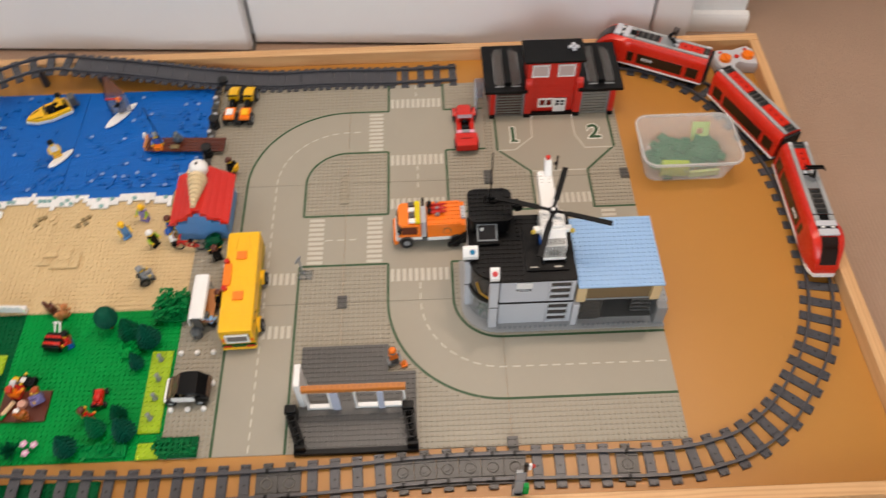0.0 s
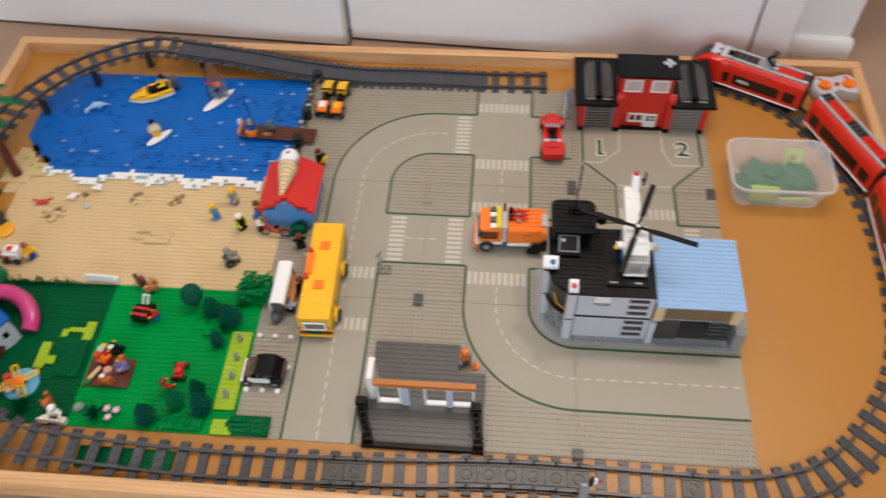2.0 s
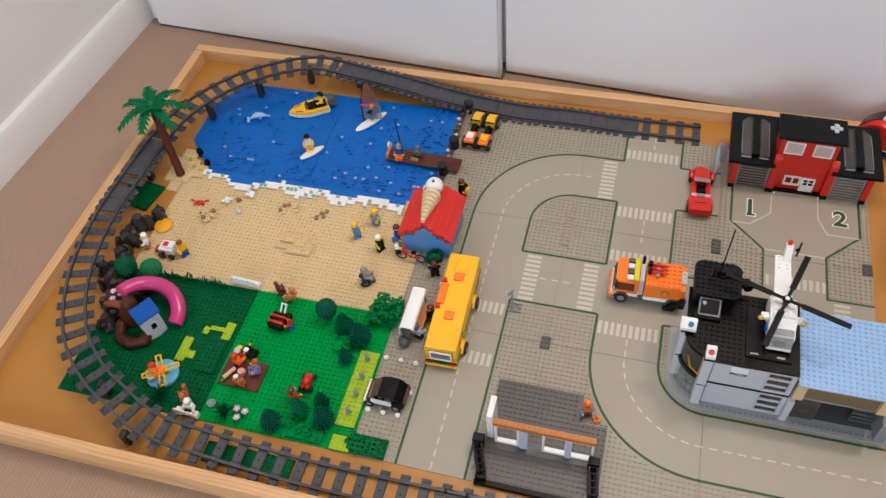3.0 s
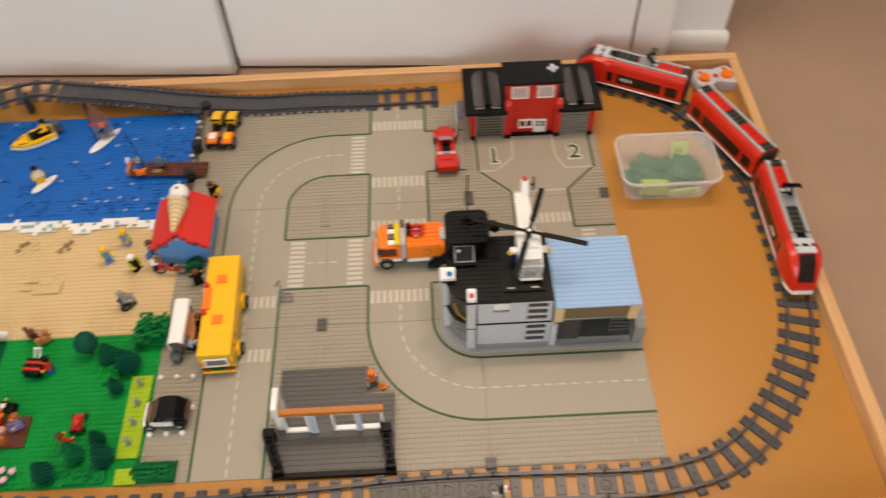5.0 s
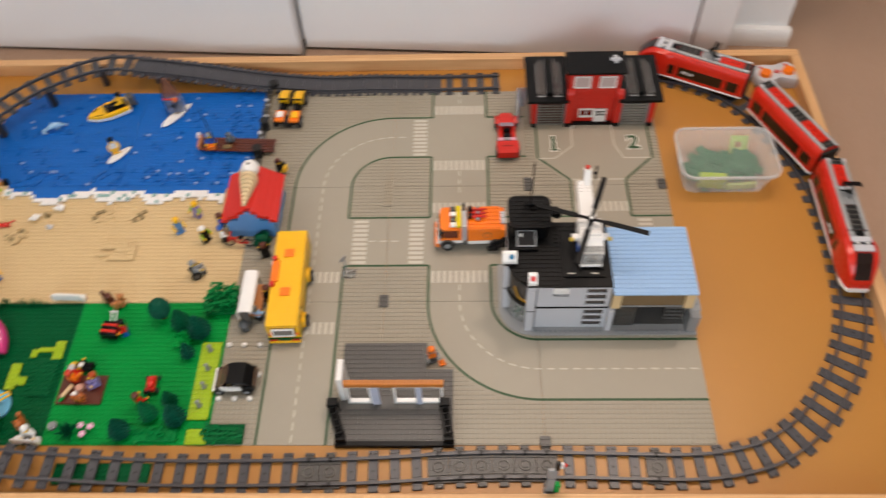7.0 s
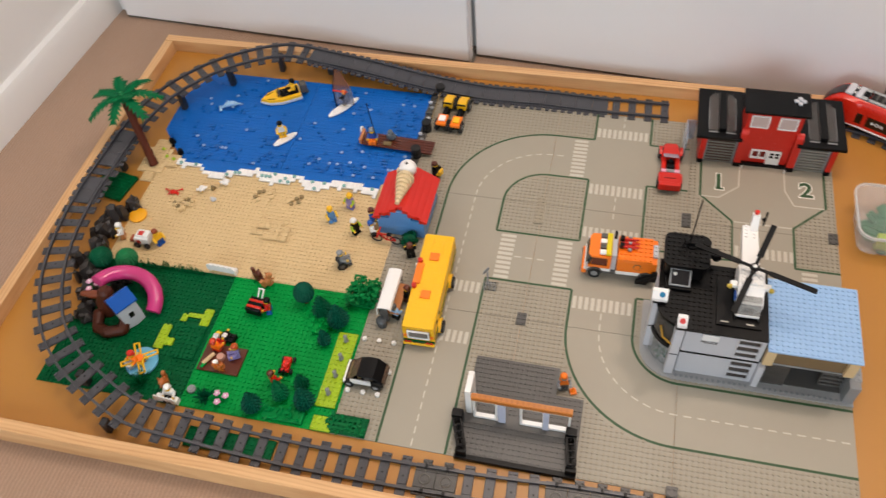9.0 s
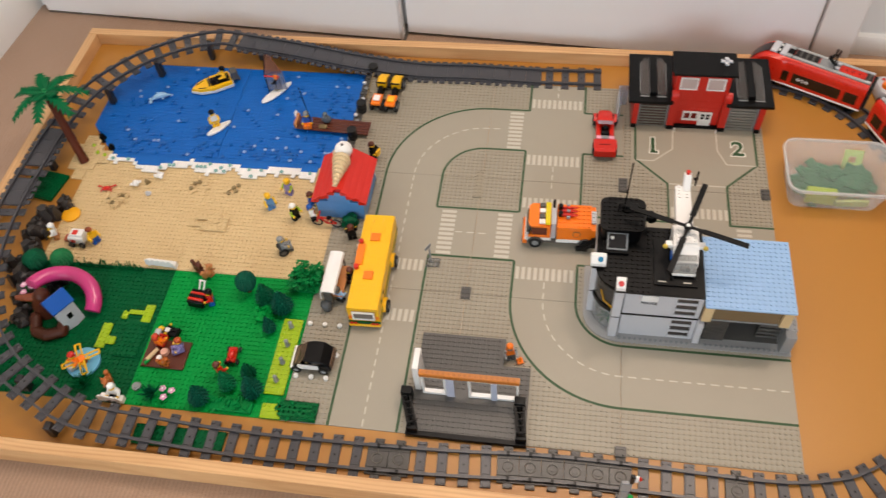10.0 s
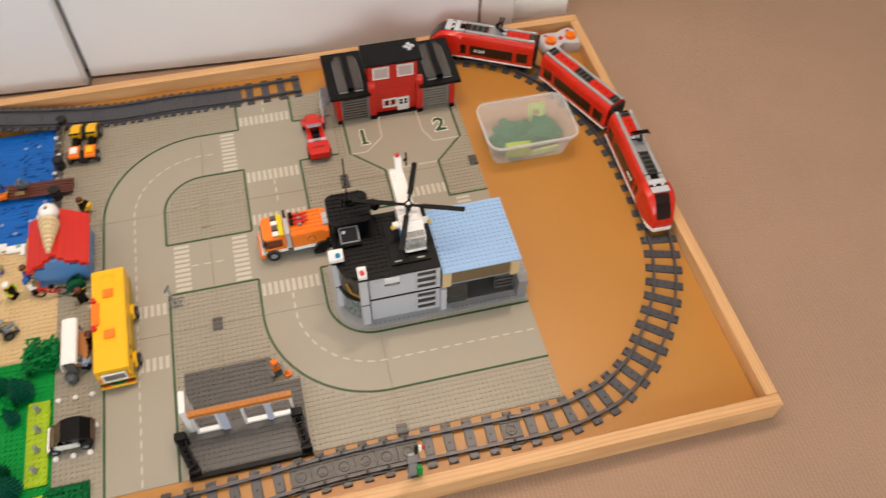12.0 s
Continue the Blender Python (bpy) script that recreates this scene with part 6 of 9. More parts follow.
        for s in (-1, 1):
            part("nose_side_strip", Geo().box(bb - 0.0290, s * 0.0080, 0.0606, bb - 0.0180, s * 0.0165, 0.0638, 0.0006), STRIP_GREY, ns, local=True)
            part("lamp", Geo().box(bb - 0.0056, s * 0.0050, 0.0632, bb - 0.0022, s * 0.0105, 0.0646, 0.0003), WHITE, ns, "small white lamp", local=True)
        part("front_bumper", Geo().prism([(b - 0.024, -W - 0.0012), (b - 0.012, -W * 0.97), (b + 0.0005, -W * 0.66), (b + 0.0005, W * 0.66), (b - 0.012, W * 0.97), (b - 0.024, W + 0.0012)], 0.0085, 0.0140), WHITE, ns, "white front bumper", local=True)
        part("wiper", Geo().box(b - 0.0100, -0.0128, 0.0270, b - 0.0062, 0.0128, 0.0300, 0.0010), DARK_GREY, ns, "dark grey front bar", local=True)
    part("gangway", Geo().box(a - 0.0060, -0.0180, 0.0120, a - 0.0002, 0.0180, 0.0585, 0.0012), RUBBER, t, "black end gangway", local=True)
    if not nose:
        part("gangway", Geo().box(b + 0.0002, -0.0180, 0.0120, b + 0.0060, 0.0180, 0.0585, 0.0012), RUBBER, t, "black end gangway", local=True)
    return t


TRAIN_PANE = plastic("train_window_plastic", rgb("201310"), 0.10, 0.10)
CRIMSON = plastic("train_dark_red_plastic", rgb("a8160c"), 0.3, 0.04)
STRIP_GREY = plastic("roof_strip_grey", rgb("a5a7a8"), 0.32, 0.06)
train_car(0.850, 0.789, 153.0, 0.226, True)
train_car(1.008, 0.612, -66.0, 0.188, False)
train_car(1.0425, 0.380, -92.0, 0.242, True)

# ---- loose plates on the baseplates ----


def loose_plate(label, x, y, nx, ny, mat, turn=0.0, h=P, z=ZP + 0.0017):
    a, c = nx * S / 2, ny * S / 2
    t = thing("plate", label, "toy plate", x, y, z - 0.0017, group="loose plates on the baseplates", turn=turn)
    part("slab", Geo().box(-a, -c, 0.0, a, c, h, 0.0004), mat, t, local=True)
    part("studs", Geo().stud_grid(-a, -c, a, c, h), mat, t, kind="stuff", local=True)
    return t


loose_plate("dark grey plate joining four baseplates", 0.256, 0.256, 2, 3, DARK_GREY)
loose_plate("dark grey plate joining two baseplates", 0.512, 0.514, 2, 4, DARK_GREY)
loose_plate("dark grey plate on the baseplate edge", 0.760, 0.512, 2, 3, DARK_GREY)
loose_plate("dark grey plate at the front edge", 0.512, 0.004, 2, 2, DARK_GREY, h=2 * P)
loose_plate("pale grey narrow plate on the traffic island", 0.252, 0.495, 2, 8, STUD_GREY)
loose_plate("dark green plate under the raised track", -0.580, 0.424, 9, 8, DARK_GREEN, turn=-10, h=0.006)
loose_plate("dark green plate under the raised track", -0.147, -0.046, 18, 4, DARK_GREEN, h=0.0048)
# ground plates of the park
park = thing("park_border", "lime and dark green plates along the park edge", "toy plate", -0.01, 0.09, ZP)
part("lime_strip", studded(Geo(), -0.036, 0.040, ZP + 0.0018, -0.004, 0.176, ZP + 0.005), LIME, park, "lime green plate strip")
part("green_corner", studded(Geo(), 0.000, 0.000, ZP + 0.0018, 0.056, 0.032, ZP + 0.005), DARK_GREEN, park, "dark green corner plate")
part("lime_corner", studded(Geo(), -0.032, 0.000, ZP + 0.0018, 0.000, 0.024, ZP + 0.005), LIME, park)
lime = thing("lime_path", "flat lime plates laid as a broken path in the lawn", "toy plate", -0.30, 0.14, ZP)
for x0, y0, x1, y1 in ((-0.280, 0.146, -0.264, 0.180), (-0.306, 0.160, -0.2801, 0.168), (-0.316, 0.150, -0.3061, 0.163), (-0.341, 0.092, -0.325, 0.138), (-0.3249, 0.100, -0.310, 0.114)):
    part("lime_plate", studded(Geo(), x0, y0, ZP + 0.0018, x1, y1, ZP + 0.0042), LIME, lime)
part("green_plate", studded(Geo(), -0.304, 0.080, ZP + 0.0018, -0.264, 0.148, ZP + 0.0038), DARK_GREEN, lime, "dark green lawn plate")

# ---- sea ----
rnd = random.Random(5)


seen = set()


def sea_dots(name, n, mat, label, test, h):
    """Round one-stud plates that stand on the sea's studs."""
    g, start = Geo(), len(seen)
    while len(seen) < start + n:
        i, j = rnd.randrange(0, 66), rnd.randrange(0, 32)
        x, y = -0.264 - 36 * S + (i + 0.5) * S, 0.512 + (j + 0.5) * S
        if x > -0.020 or (i, j) in seen or y < 0.520 or x < -0.530 + max(0, (y - 0.69) * 0.55) or (x < -0.468 and y < 0.565) or not test(x, y):
            continue
        seen.add((i, j))
        g.cyl(x, y, ZP + 0.0018, ZP + 0.0018 + h, 0.0038, 8)
        g.cyl(x, y, ZP + 0.0018 + h, ZP + 0.0026 + h, 0.0024, 8)
    return solid(name, g, mat, label, "toy plates", kind="stuff")


def wavy(x, y):
    d = min(y - 0.512, -0.02 - x)
    return rnd.random() < (0.85 if d < 0.05 else 0.33 if noise.noise(Vector((x * 14, y * 14, 0))) > -0.05 else 0.06)


sea_dots("sea_plates", 90, plastic("deep_blue_plastic", rgb("0f60b6"), 0.26, 0.07), "dark blue round plates scattered on the sea", wavy, 0.0010)
sea_dots("spray_plates", 120, plastic("spray_blue_plastic", rgb("1c69be"), 0.2, 0.10), "clear light blue round plates scattered on the sea", wavy, 0.0010)
sea_dots("foam_dots", 40, plastic("spray_white_plastic", rgb("90abdf"), 0.16, 0.12), "pale round plates like flecks of foam", wavy, 0.0010)

foam = thing("foam_edge", "stepped white and blue plates along the shoreline", "toy plates", -0.26, 0.505, ZP)
FOAM_DEPTH = (2.0, 1.6, 1.2, 1.4, 2.0, 1.9, 1.2, 1.8, 2.8, 3.8, 3.2, 1.6, 2.2, 3.1, 1.8, 2.3, 2.3, 2.1, 2.4)
FOAM_EDGE = (1.1, 1.7, 2.5, 3.8, 4.0, 3.5, 2.3, 1.5, 2.0, 1.9, 1.7, 2.3, 2.7, 2.8, 2.3, 1.4, 2.1, 2.8, 3.1)
SEA_GREEN = plastic("sea_green_clear", rgb("86b3ae"), 0.15, 0.1)
for i in range(53):
    u = i / 52 * (len(FOAM_DEPTH) - 1)
    k = min(int(u), len(FOAM_DEPTH) - 2)
    w = u - k
    depth = round(FOAM_DEPTH[k] * (1 - w) + FOAM_DEPTH[k + 1] * w + rnd.uniform(-0.4, 0.4))
    y1 = 0.520 - round(FOAM_EDGE[k] * (1 - w) + FOAM_EDGE[k + 1] * w + rnd.uniform(-0.2, 0.2)) * S
    x = -0.480 + i * S
    depth = max(1, depth)
    p = part("foam_plate", Geo().box(x + 0.0001, y1 - depth * S, ZP + 0.0018, x + S - 0.0001, y1, ZP + 0.0050, 0.0004), WHITE, foam)
    if y1 < 0.511:
        part("water_plate", Geo().box(x, y1 + 0.0001, ZP + 0.0018, x + S, 0.5124, ZP + 0.0040, 0.0001), SEA_BLUE, foam, "blue plate behind the foam")
    if rnd.random() < 0.34:
        yd = y1 - (rnd.randrange(depth) + 0.5) * S
        part("drop", Geo().cyl(x + S / 2, yd, ZP + 0.0050, ZP + 0.0072, 0.0036, 9), SEA_GREEN, p, "pale sea-green round plate")


def board(x, y, turn, length, w):
    """A surfboard outline, pointed at +y."""
    pts = []
    n = 24
    for i in range(n):
        a = 2 * math.pi * i / n
        k = math.sin(a)
        pts.append((w / 2 * math.cos(a) * (1 - 0.22 * max(0, k)), length / 2 * k))
    return pts


def surfboard(label, x, y, turn, length, w, mat):
    t = thing("surfboard", label, "surfboard", x, y, ZP + 0.0017, turn=turn)
    pts = board(0, 0, 0, length, w)
    g = Geo().loft([[(a * k, c * k, z) for a, c in pts] for k, z in ((0.90, 0.0), (1.0, 0.0012), (1.0, 0.0030), (0.93, 0.0042))])
    part("deck", g, mat, t, local=True)
    part("fin", Geo().box(-0.0007, -length * 0.36, 0.0043, 0.0007, -length * 0.30, 0.0060, 0.0002), mat, t, local=True)
    return t


surfboard("white toy surfboard on the sea", -0.281, 0.597, -39, 0.056, 0.0170, WHITE)
figure("toy surfer in a white and yellow top", -0.288, 0.603, ZP + 0.0062, 30, torso=WHITE, legs=YELLOW, hair=BLACK, arms=SKIN_YELLOW)
wt = surfboard("white toy windsurfing board with a grey sail", -0.190, 0.706, -35, 0.080, 0.0200, WHITE)
part("mast", Geo().rod((-0.203, 0.703, 0.008), (-0.209, 0.713, 0.046), 0.0013, 6).rod((-0.209, 0.713, 0.046), (-0.203, 0.724, 0.090), 0.0011, 6), BLACK, wt, "dark curved mast")
sail = [(-0.203, 0.704, 0.014), (-0.208, 0.713, 0.046), (-0.203, 0.724, 0.088), (-0.192, 0.723, 0.088), (-0.170, 0.714, 0.052), (-0.164, 0.705, 0.016)]
lower = [sail[0], sail[1], sail[4], sail[5]]
upper = sail[1:5]
for pts, m, lab in ((lower, clear_plastic("sail_grey", (0.20, 0.22, 0.30), 0.2, 0.0, 0.50), "clear grey lower sail"), (upper, clear_plastic("sail_brown", (0.26, 0.11, 0.07), 0.2, 0.0, 0.60), "clear brown upper sail")):
    part("sail", Geo().loft([pts, [(a + 0.0004, c + 0.0008, z) for a, c, z in pts]]), m, wt, lab)
part("boom", Geo().rod((-0.209, 0.711, 0.044), (-0.178, 0.711, 0.043), 0.0018, 6), DARK_RED, wt, "dark red boom")
figure("toy windsurfer in black with red hair", -0.187, 0.715, ZP + 0.0062, -120, torso=BLACK, legs=DARK_TAN, hair=ORANGE, extra=[(Geo().box(-0.006, -0.0046, 0.017, 0.006, -0.0041, 0.022, 0.0002), WHITE)])


def speedboat(x, y, turn):
    t = thing("toy_speedboat", "yellow and white toy speedboat with a grey outboard engine", "toy boat", x, y, ZP + 0.0017, turn=turn)
    def hull(k, z):
        return [(k * a, k * c, z) for a, c in ((-0.018, -0.036), (0.018, -0.036), (0.019, 0.004), (0.012, 0.030), (0.0, 0.046), (-0.012, 0.030), (-0.019, 0.004))]
    part("hull", Geo().loft([hull(0.93, 0.0), hull(1.0, 0.004), hull(1.0, 0.0075)]), WHITE, t, "white lower hull", local=True)
    part("deck", Geo().loft([hull(0.97, 0.0077), hull(0.95, 0.0130)]), YELLOW, t, "yellow deck", local=True)
    part("cockpit", Geo().box(-0.0110, -0.032, 0.0131, 0.0110, 0.006, 0.0142, 0.0004), BLACK, t, local=True)
    part("windscreen", Geo().loft([[(-0.010, y, z), (0.010, y, z), (0.010, y + 0.001, z), (-0.010, y + 0.001, z)] for y, z in ((0.010, 0.0131), (0.004, 0.0230))]), SMOKE, t, local=True)
    part("wheel", Geo().at(0, 0.000, 0.018, 60, 0, 0).cyl(0, 0, 0, 0.0015, 0.0045, 10), BLACK, t, local=True)
    part("engine", Geo().box(-0.0080, -0.050, 0.0060, 0.0080, -0.0365, 0.0260, 0.0016).box(-0.0040, -0.052, 0.000, 0.0040, -0.046, 0.0058, 0.0008), DARK_GREY, t, "grey outboard engine", local=True)
    for s in (-1, 1):
        part("stripe", Geo().at(s * 0.0085, 0.024, 0.0131, 0, 0, s * 18).box(-0.0009, -0.008, 0, 0.0009, 0.008, 0.0006, 0.0001), BLACK, t, local=True)
    return t


speedboat(-0.327, 0.716, 122).scale = (1.12, 1.05, 1.05)
figure("toy boat driver in a yellow jacket", -0.305, 0.726, ZP + 0.0150, 116 + 180, torso=YELLOW, legs=BLACK, hair=BLACK, sit=True)
# dolphin
g = Geo()
secs = []
for i, (yy, zz, r) in enumerate(((-0.020, 0.004, 0.0012), (-0.015, 0.007, 0.0030), (-0.006, 0.0105, 0.0058), (0.004, 0.0105, 0.0062), (0.012, 0.0080, 0.0045), (0.016, 0.0058, 0.0022), (0.021, 0.0045, 0.0012))):
    secs.append([(r * math.cos(2 * math.pi * k / 10), yy, zz + r * math.sin(2 * math.pi * k / 10)) for k in range(10)])
g.loft(secs)
g.loft([[(-0.0006, -0.002, 0.015), (0.0006, -0.002, 0.015), (0.0006, 0.004, 0.015), (-0.0006, 0.004, 0.015)], [(-0.0003, -0.005, 0.021), (0.0003, -0.005, 0.021), (0.0003, -0.003, 0.021), (-0.0003, -0.003, 0.021)]])
g.box(-0.0085, -0.0245, 0.0030, 0.0085, -0.0190, 0.0044, 0.0004).box(-0.0105, 0.002, 0.0062, 0.0105, 0.006, 0.0074, 0.0004)
dol = solid("toy_dolphin", g, plastic("sand_blue_plastic", rgb("9cc4e4"), 0.25, 0.05), "light blue toy dolphin on the sea", "toy dolphin")
dol.matrix_basis = pose(-0.430, 0.672, ZP + 0.0017, 0, 0, -62)

# quay and jetty
quay = thing("quay_wall", "dark grey studded quay edge between sea and street", "toy quay", -0.008, 0.68, ZP)
part("quay_top", studded(Geo(), -0.0160, 0.520, 0.0, 0.000, 0.776, ZP + 0.0018), DARK_GREY, quay)
for i in range(12):
    yy = 0.590 + i * 0.0155
    part("rubble", Geo().cyl(-0.012 + 0.006 * (i % 2), yy, ZP + 0.0036, ZP + 0.0068, 0.0040, 8), (MID_GREY, LIGHT_GREY, DARK_GREY)[i % 3], quay)
part("rail_bar", Geo().rod((0.003, 0.690, 0.016), (0.004, 0.768, 0.016), 0.0014, 6), DARK_TAN, quay, "thin tan handrail")
for x, y, h in ((0.002, 0.776, 0.026), (-0.002, 0.668, 0.026), (-0.006, 0.594, 0.026)):
    g, prof, n = Geo(), [], 14
    for k in range(3):
        prof += [(0.0092, 0.0020 + k * 0.0080), (0.0098, 0.0088 + k * 0.0080), (0.0080, 0.0094 + k * 0.0080), (0.0080, 0.0100 + k * 0.0080)]
    g.loft([[(x + r * math.cos(2 * math.pi * i / n), y + r * math.sin(2 * math.pi * i / n), ZP + zz) for i in range(n)] for r, zz in prof])
    solid("mooring_post", g, RUBBER, "black ribbed mooring post at the quay", "mooring post", "mooring posts")
jet = thing("jetty", "reddish brown plank jetty reaching into the sea", "toy jetty", -0.05, 0.618, ZP)
for k in range(5):
    g = Geo().at(-0.050, 0.616, 0, 0, 0, -3.0)
    g.box(-0.070, -0.0175 + k * 0.0070, 0.0095, 0.074, -0.0112 + k * 0.0070, 0.0125, 0.0005)
    part("plank", g, BROWN, jet)
for x in (-0.11, -0.06, 0.0):
    part("post", Geo().cyl(x, 0.616, ZP, 0.0094, 0.0040, 10), BROWN, jet)
part("end_board", Geo().box(-0.1265, 0.606, 0.0070, -0.1212, 0.638, 0.0190, 0.0006), NOUGAT, jet, "tan end board")
part("life_ring", Geo().at(-0.1275, 0.634, 0.020, 0, 90, 0).cyl(0, 0, -0.0015, 0.0015, 0.0065, 12), WHITE, jet, "white life ring")
rod = [(Geo().rod((0.0088, -0.008, 0.012), (-0.004, 0.014, 0.085), 0.0010, 5), BLACK)]
figure("toy angler with a thin black rod", -0.099, 0.614, 0.0127, 10, torso=BLUE, legs=ORANGE, hair=MID_GREY, sit=True, extra=rod)
g = Geo().ball(0, 0, 0.010, 0.0085, 0.0070, 0.0105).ball(0, -0.002, 0.0225, 0.0055, 0.0055, 0.0055).box(-0.003, -0.012, 0.0205, 0.003, -0.006, 0.0230, 0.0005).box(-0.0095, -0.004, 0.004, 0.0095, 0.004, 0.014, 0.0015)
bird = solid("toy_penguin", g, plastic("slate_plastic", rgb("5d666d"), 0.3, 0.05), "slate grey toy bird sitting on the jetty", "toy bird")
bird.matrix_basis = pose(-0.063, 0.622, 0.0127)
solid("crate", studded(Geo(), -0.076, 0.604, 0.0127, -0.060, 0.612, 0.0165), DARK_TAN, "small tan bait box on the jetty", "toy box")
figure("toy figure in black holding a yellow bag", 0.044, 0.548, turn=70, torso=BLACK, legs=BLACK, hair=BROWN, extra=[(Geo().box(-0.006, -0.014, 0.010, 0.006, -0.009, 0.022, 0.001), YELLOW)])

# ---- ice cream shop ----
SX0, SX1, SYF, SYB = -0.027, 0.0585, 0.396, 0.494
shop = thing("ice_cream_shop", "blue toy ice cream kiosk with a stepped red roof", "toy building", 0.016, 0.445, ZP)
EZ = 0.0480
wall_bricks(SX0, SYF, SX1, SYF + 0.008, ZP + 0.0017, EZ, MEDIUM_BLUE, shop)
wall_bricks(SX0, SYB - 0.008, SX1, SYB, ZP + 0.0017, EZ, MEDIUM_BLUE, shop)
wall_bricks(SX0, SYF + 0.008, SX0 + 0.008, SYB - 0.008, ZP + 0.0017, 0.020, MEDIUM_BLUE, shop)
wall_bricks(SX1 - 0.008, SYF + 0.008, SX1, SYB - 0.008, ZP + 0.0017, EZ, MEDIUM_BLUE, shop)
part("counter", Geo().box(SX0 - 0.006, SYF + 0.010, 0.0202, SX0 + 0.010, SYB - 0.010, 0.0234, 0.0006), WHITE, shop, "white serving counter")
part("floor", Geo().box(SX0 + 0.008, SYF + 0.008, ZP + 0.0017, SX1 - 0.008, SYB - 0.008, ZP + 0.0030, 0.0002), TAN, shop)
XM = (SX0 + SX1) / 2
for k, (hw, z) in enumerate(((0.0500, EZ), (0.0400, EZ + 0.0062), (0.0300, EZ + 0.0124), (0.0200, EZ + 0.0186))):
    for s in (-1, 1):
        a, c = XM + s * hw, XM + s * (hw - 0.0140)
        g = Geo().loft([[(a, y, z), (c, y, z), (c, y, z + 0.0088), (XM + s * (hw - 0.0095), y, z + 0.0088), (a, y, z + 0.0026)] for y in (SYF - 0.004 + 0.003 * (k % 2), SYB + 0.006)])
        part("roof_slope", g, RED, shop, "red sloped roof course")
part("ridge", Geo().box(XM - 0.0105, SYF + 0.006, EZ + 0.0188, XM + 0.0105, SYB + 0.006, EZ + 0.0275, 0.0006), RED, shop, "red roof ridge")
part("gable", Geo().prism([(XM - 0.020, SYF), (XM + 0.020, SYF), (XM + 0.020, SYF + 0.006), (XM - 0.020, SYF + 0.006)], EZ + 0.0002, EZ + 0.0180), MEDIUM_BLUE, shop, "blue gable front")
CONE_TAN = plastic("cone_tan_plastic", rgb("e4cfa6"), 0.36, 0.04)
cone = thing("ice_cream_cone", "large white scoop in a tan cone lying on the roof", "toy sign", XM, 0.46, EZ + 0.0275)
secs = []
for k in range(1, 10):
    a = math.pi * k / 10
    r = 0.0162 * math.sin(a)
    secs.append([(XM - 0.002 + r * math.cos(2 * math.pi * j / 18), 0.480 + 0.0158 * math.cos(a), EZ + 0.0440 + r * math.sin(2 * math.pi * j / 18)) for j in range(18)])
part("scoop", Geo().loft(secs), WHITE, cone, "white round scoop")
for i in range(8):
    r = 0.0156 * (1 - i / 8.8) + 0.0010
    y1 = 0.4640 - i * 0.0072
    part("cone_ring", Geo().at(XM - 0.002 - 0.0004 * i, y1, EZ + 0.0280 + r * 0.72, 90, 0, 0).cyl(0, 0, 0, 0.0071, r * 0.92, 14, r * 1.02), CONE_TAN, cone, "tan waffle ring")
part("drip", Geo().box(XM - 0.0210, 0.4700, EZ + 0.036, XM - 0.0165, 0.4800, EZ + 0.0440, 0.001), plastic("cream_plastic", rgb("dfc9a6"), 0.3, 0.05), cone)
part("stud_mark", Geo().cyl(XM - 0.002, 0.4770, EZ + 0.0588, EZ + 0.0612, 0.0026, 10), DARK_GREY, cone, "dark hole in the scoop")


def bicycle(x, y, turn):
    t = thing("toy_bicycle", "red toy bicycle with black wheels beside the kiosk", "toy bicycle", x, y, ZP + 0.0017, turn=turn)
    for xx in (-0.0145, 0.0145):
        g, n = Geo().at(xx, 0, 0.0085, 90, 0, 0), 16
        rings = [[((0.0078 + 0.0012 * math.cos(b)) * math.cos(2 * math.pi * i / n), (0.0078 + 0.0012 * math.cos(b)) * math.sin(2 * math.pi * i / n), 0.0012 * math.sin(b)) for b in (0, math.pi / 2, math.pi, 3 * math.pi / 2)] for i in range(n)]
        g.add([p for r in rings for p in r], [(i * 4 + j, ((i + 1) % n) * 4 + j, ((i + 1) % n) * 4 + (j + 1) % 4, i * 4 + (j + 1) % 4) for i in range(n) for j in range(4)])
        part("wheel", g, RUBBER, t, local=True)
    g = Geo().rod((-0.0145, 0, 0.0085), (-0.005, 0, 0.018), 0.0013, 6).rod((-0.005, 0, 0.018), (0.009, 0, 0.018), 0.0013, 6).rod((0.009, 0, 0.021), (0.0145, 0, 0.0085), 0.0013, 6).rod((-0.004, 0, 0.018), (0.0, 0, 0.007), 0.0013, 6).rod((0.009, 0, 0.018), (0.0, 0, 0.007), 0.0013, 6).rod((-0.0145, 0, 0.0085), (0.0, 0, 0.007), 0.0013, 6)
    part("frame", g, RED, t, local=True)
    part("handlebar", Geo().rod((0.009, -0.007, 0.0245), (0.009, 0.007, 0.0245), 0.0012, 6).rod((0.009, 0, 0.020), (0.009, 0, 0.0245), 0.0012, 6), RED, t, local=True)
    part("saddle", Geo().box(-0.009, -0.003, 0.0190, -0.002, 0.003, 0.0212, 0.0008), BLACK, t, local=True)
    return t


bicycle(-0.008, 0.375, 176).scale = (1.25, 1.25, 1.25)


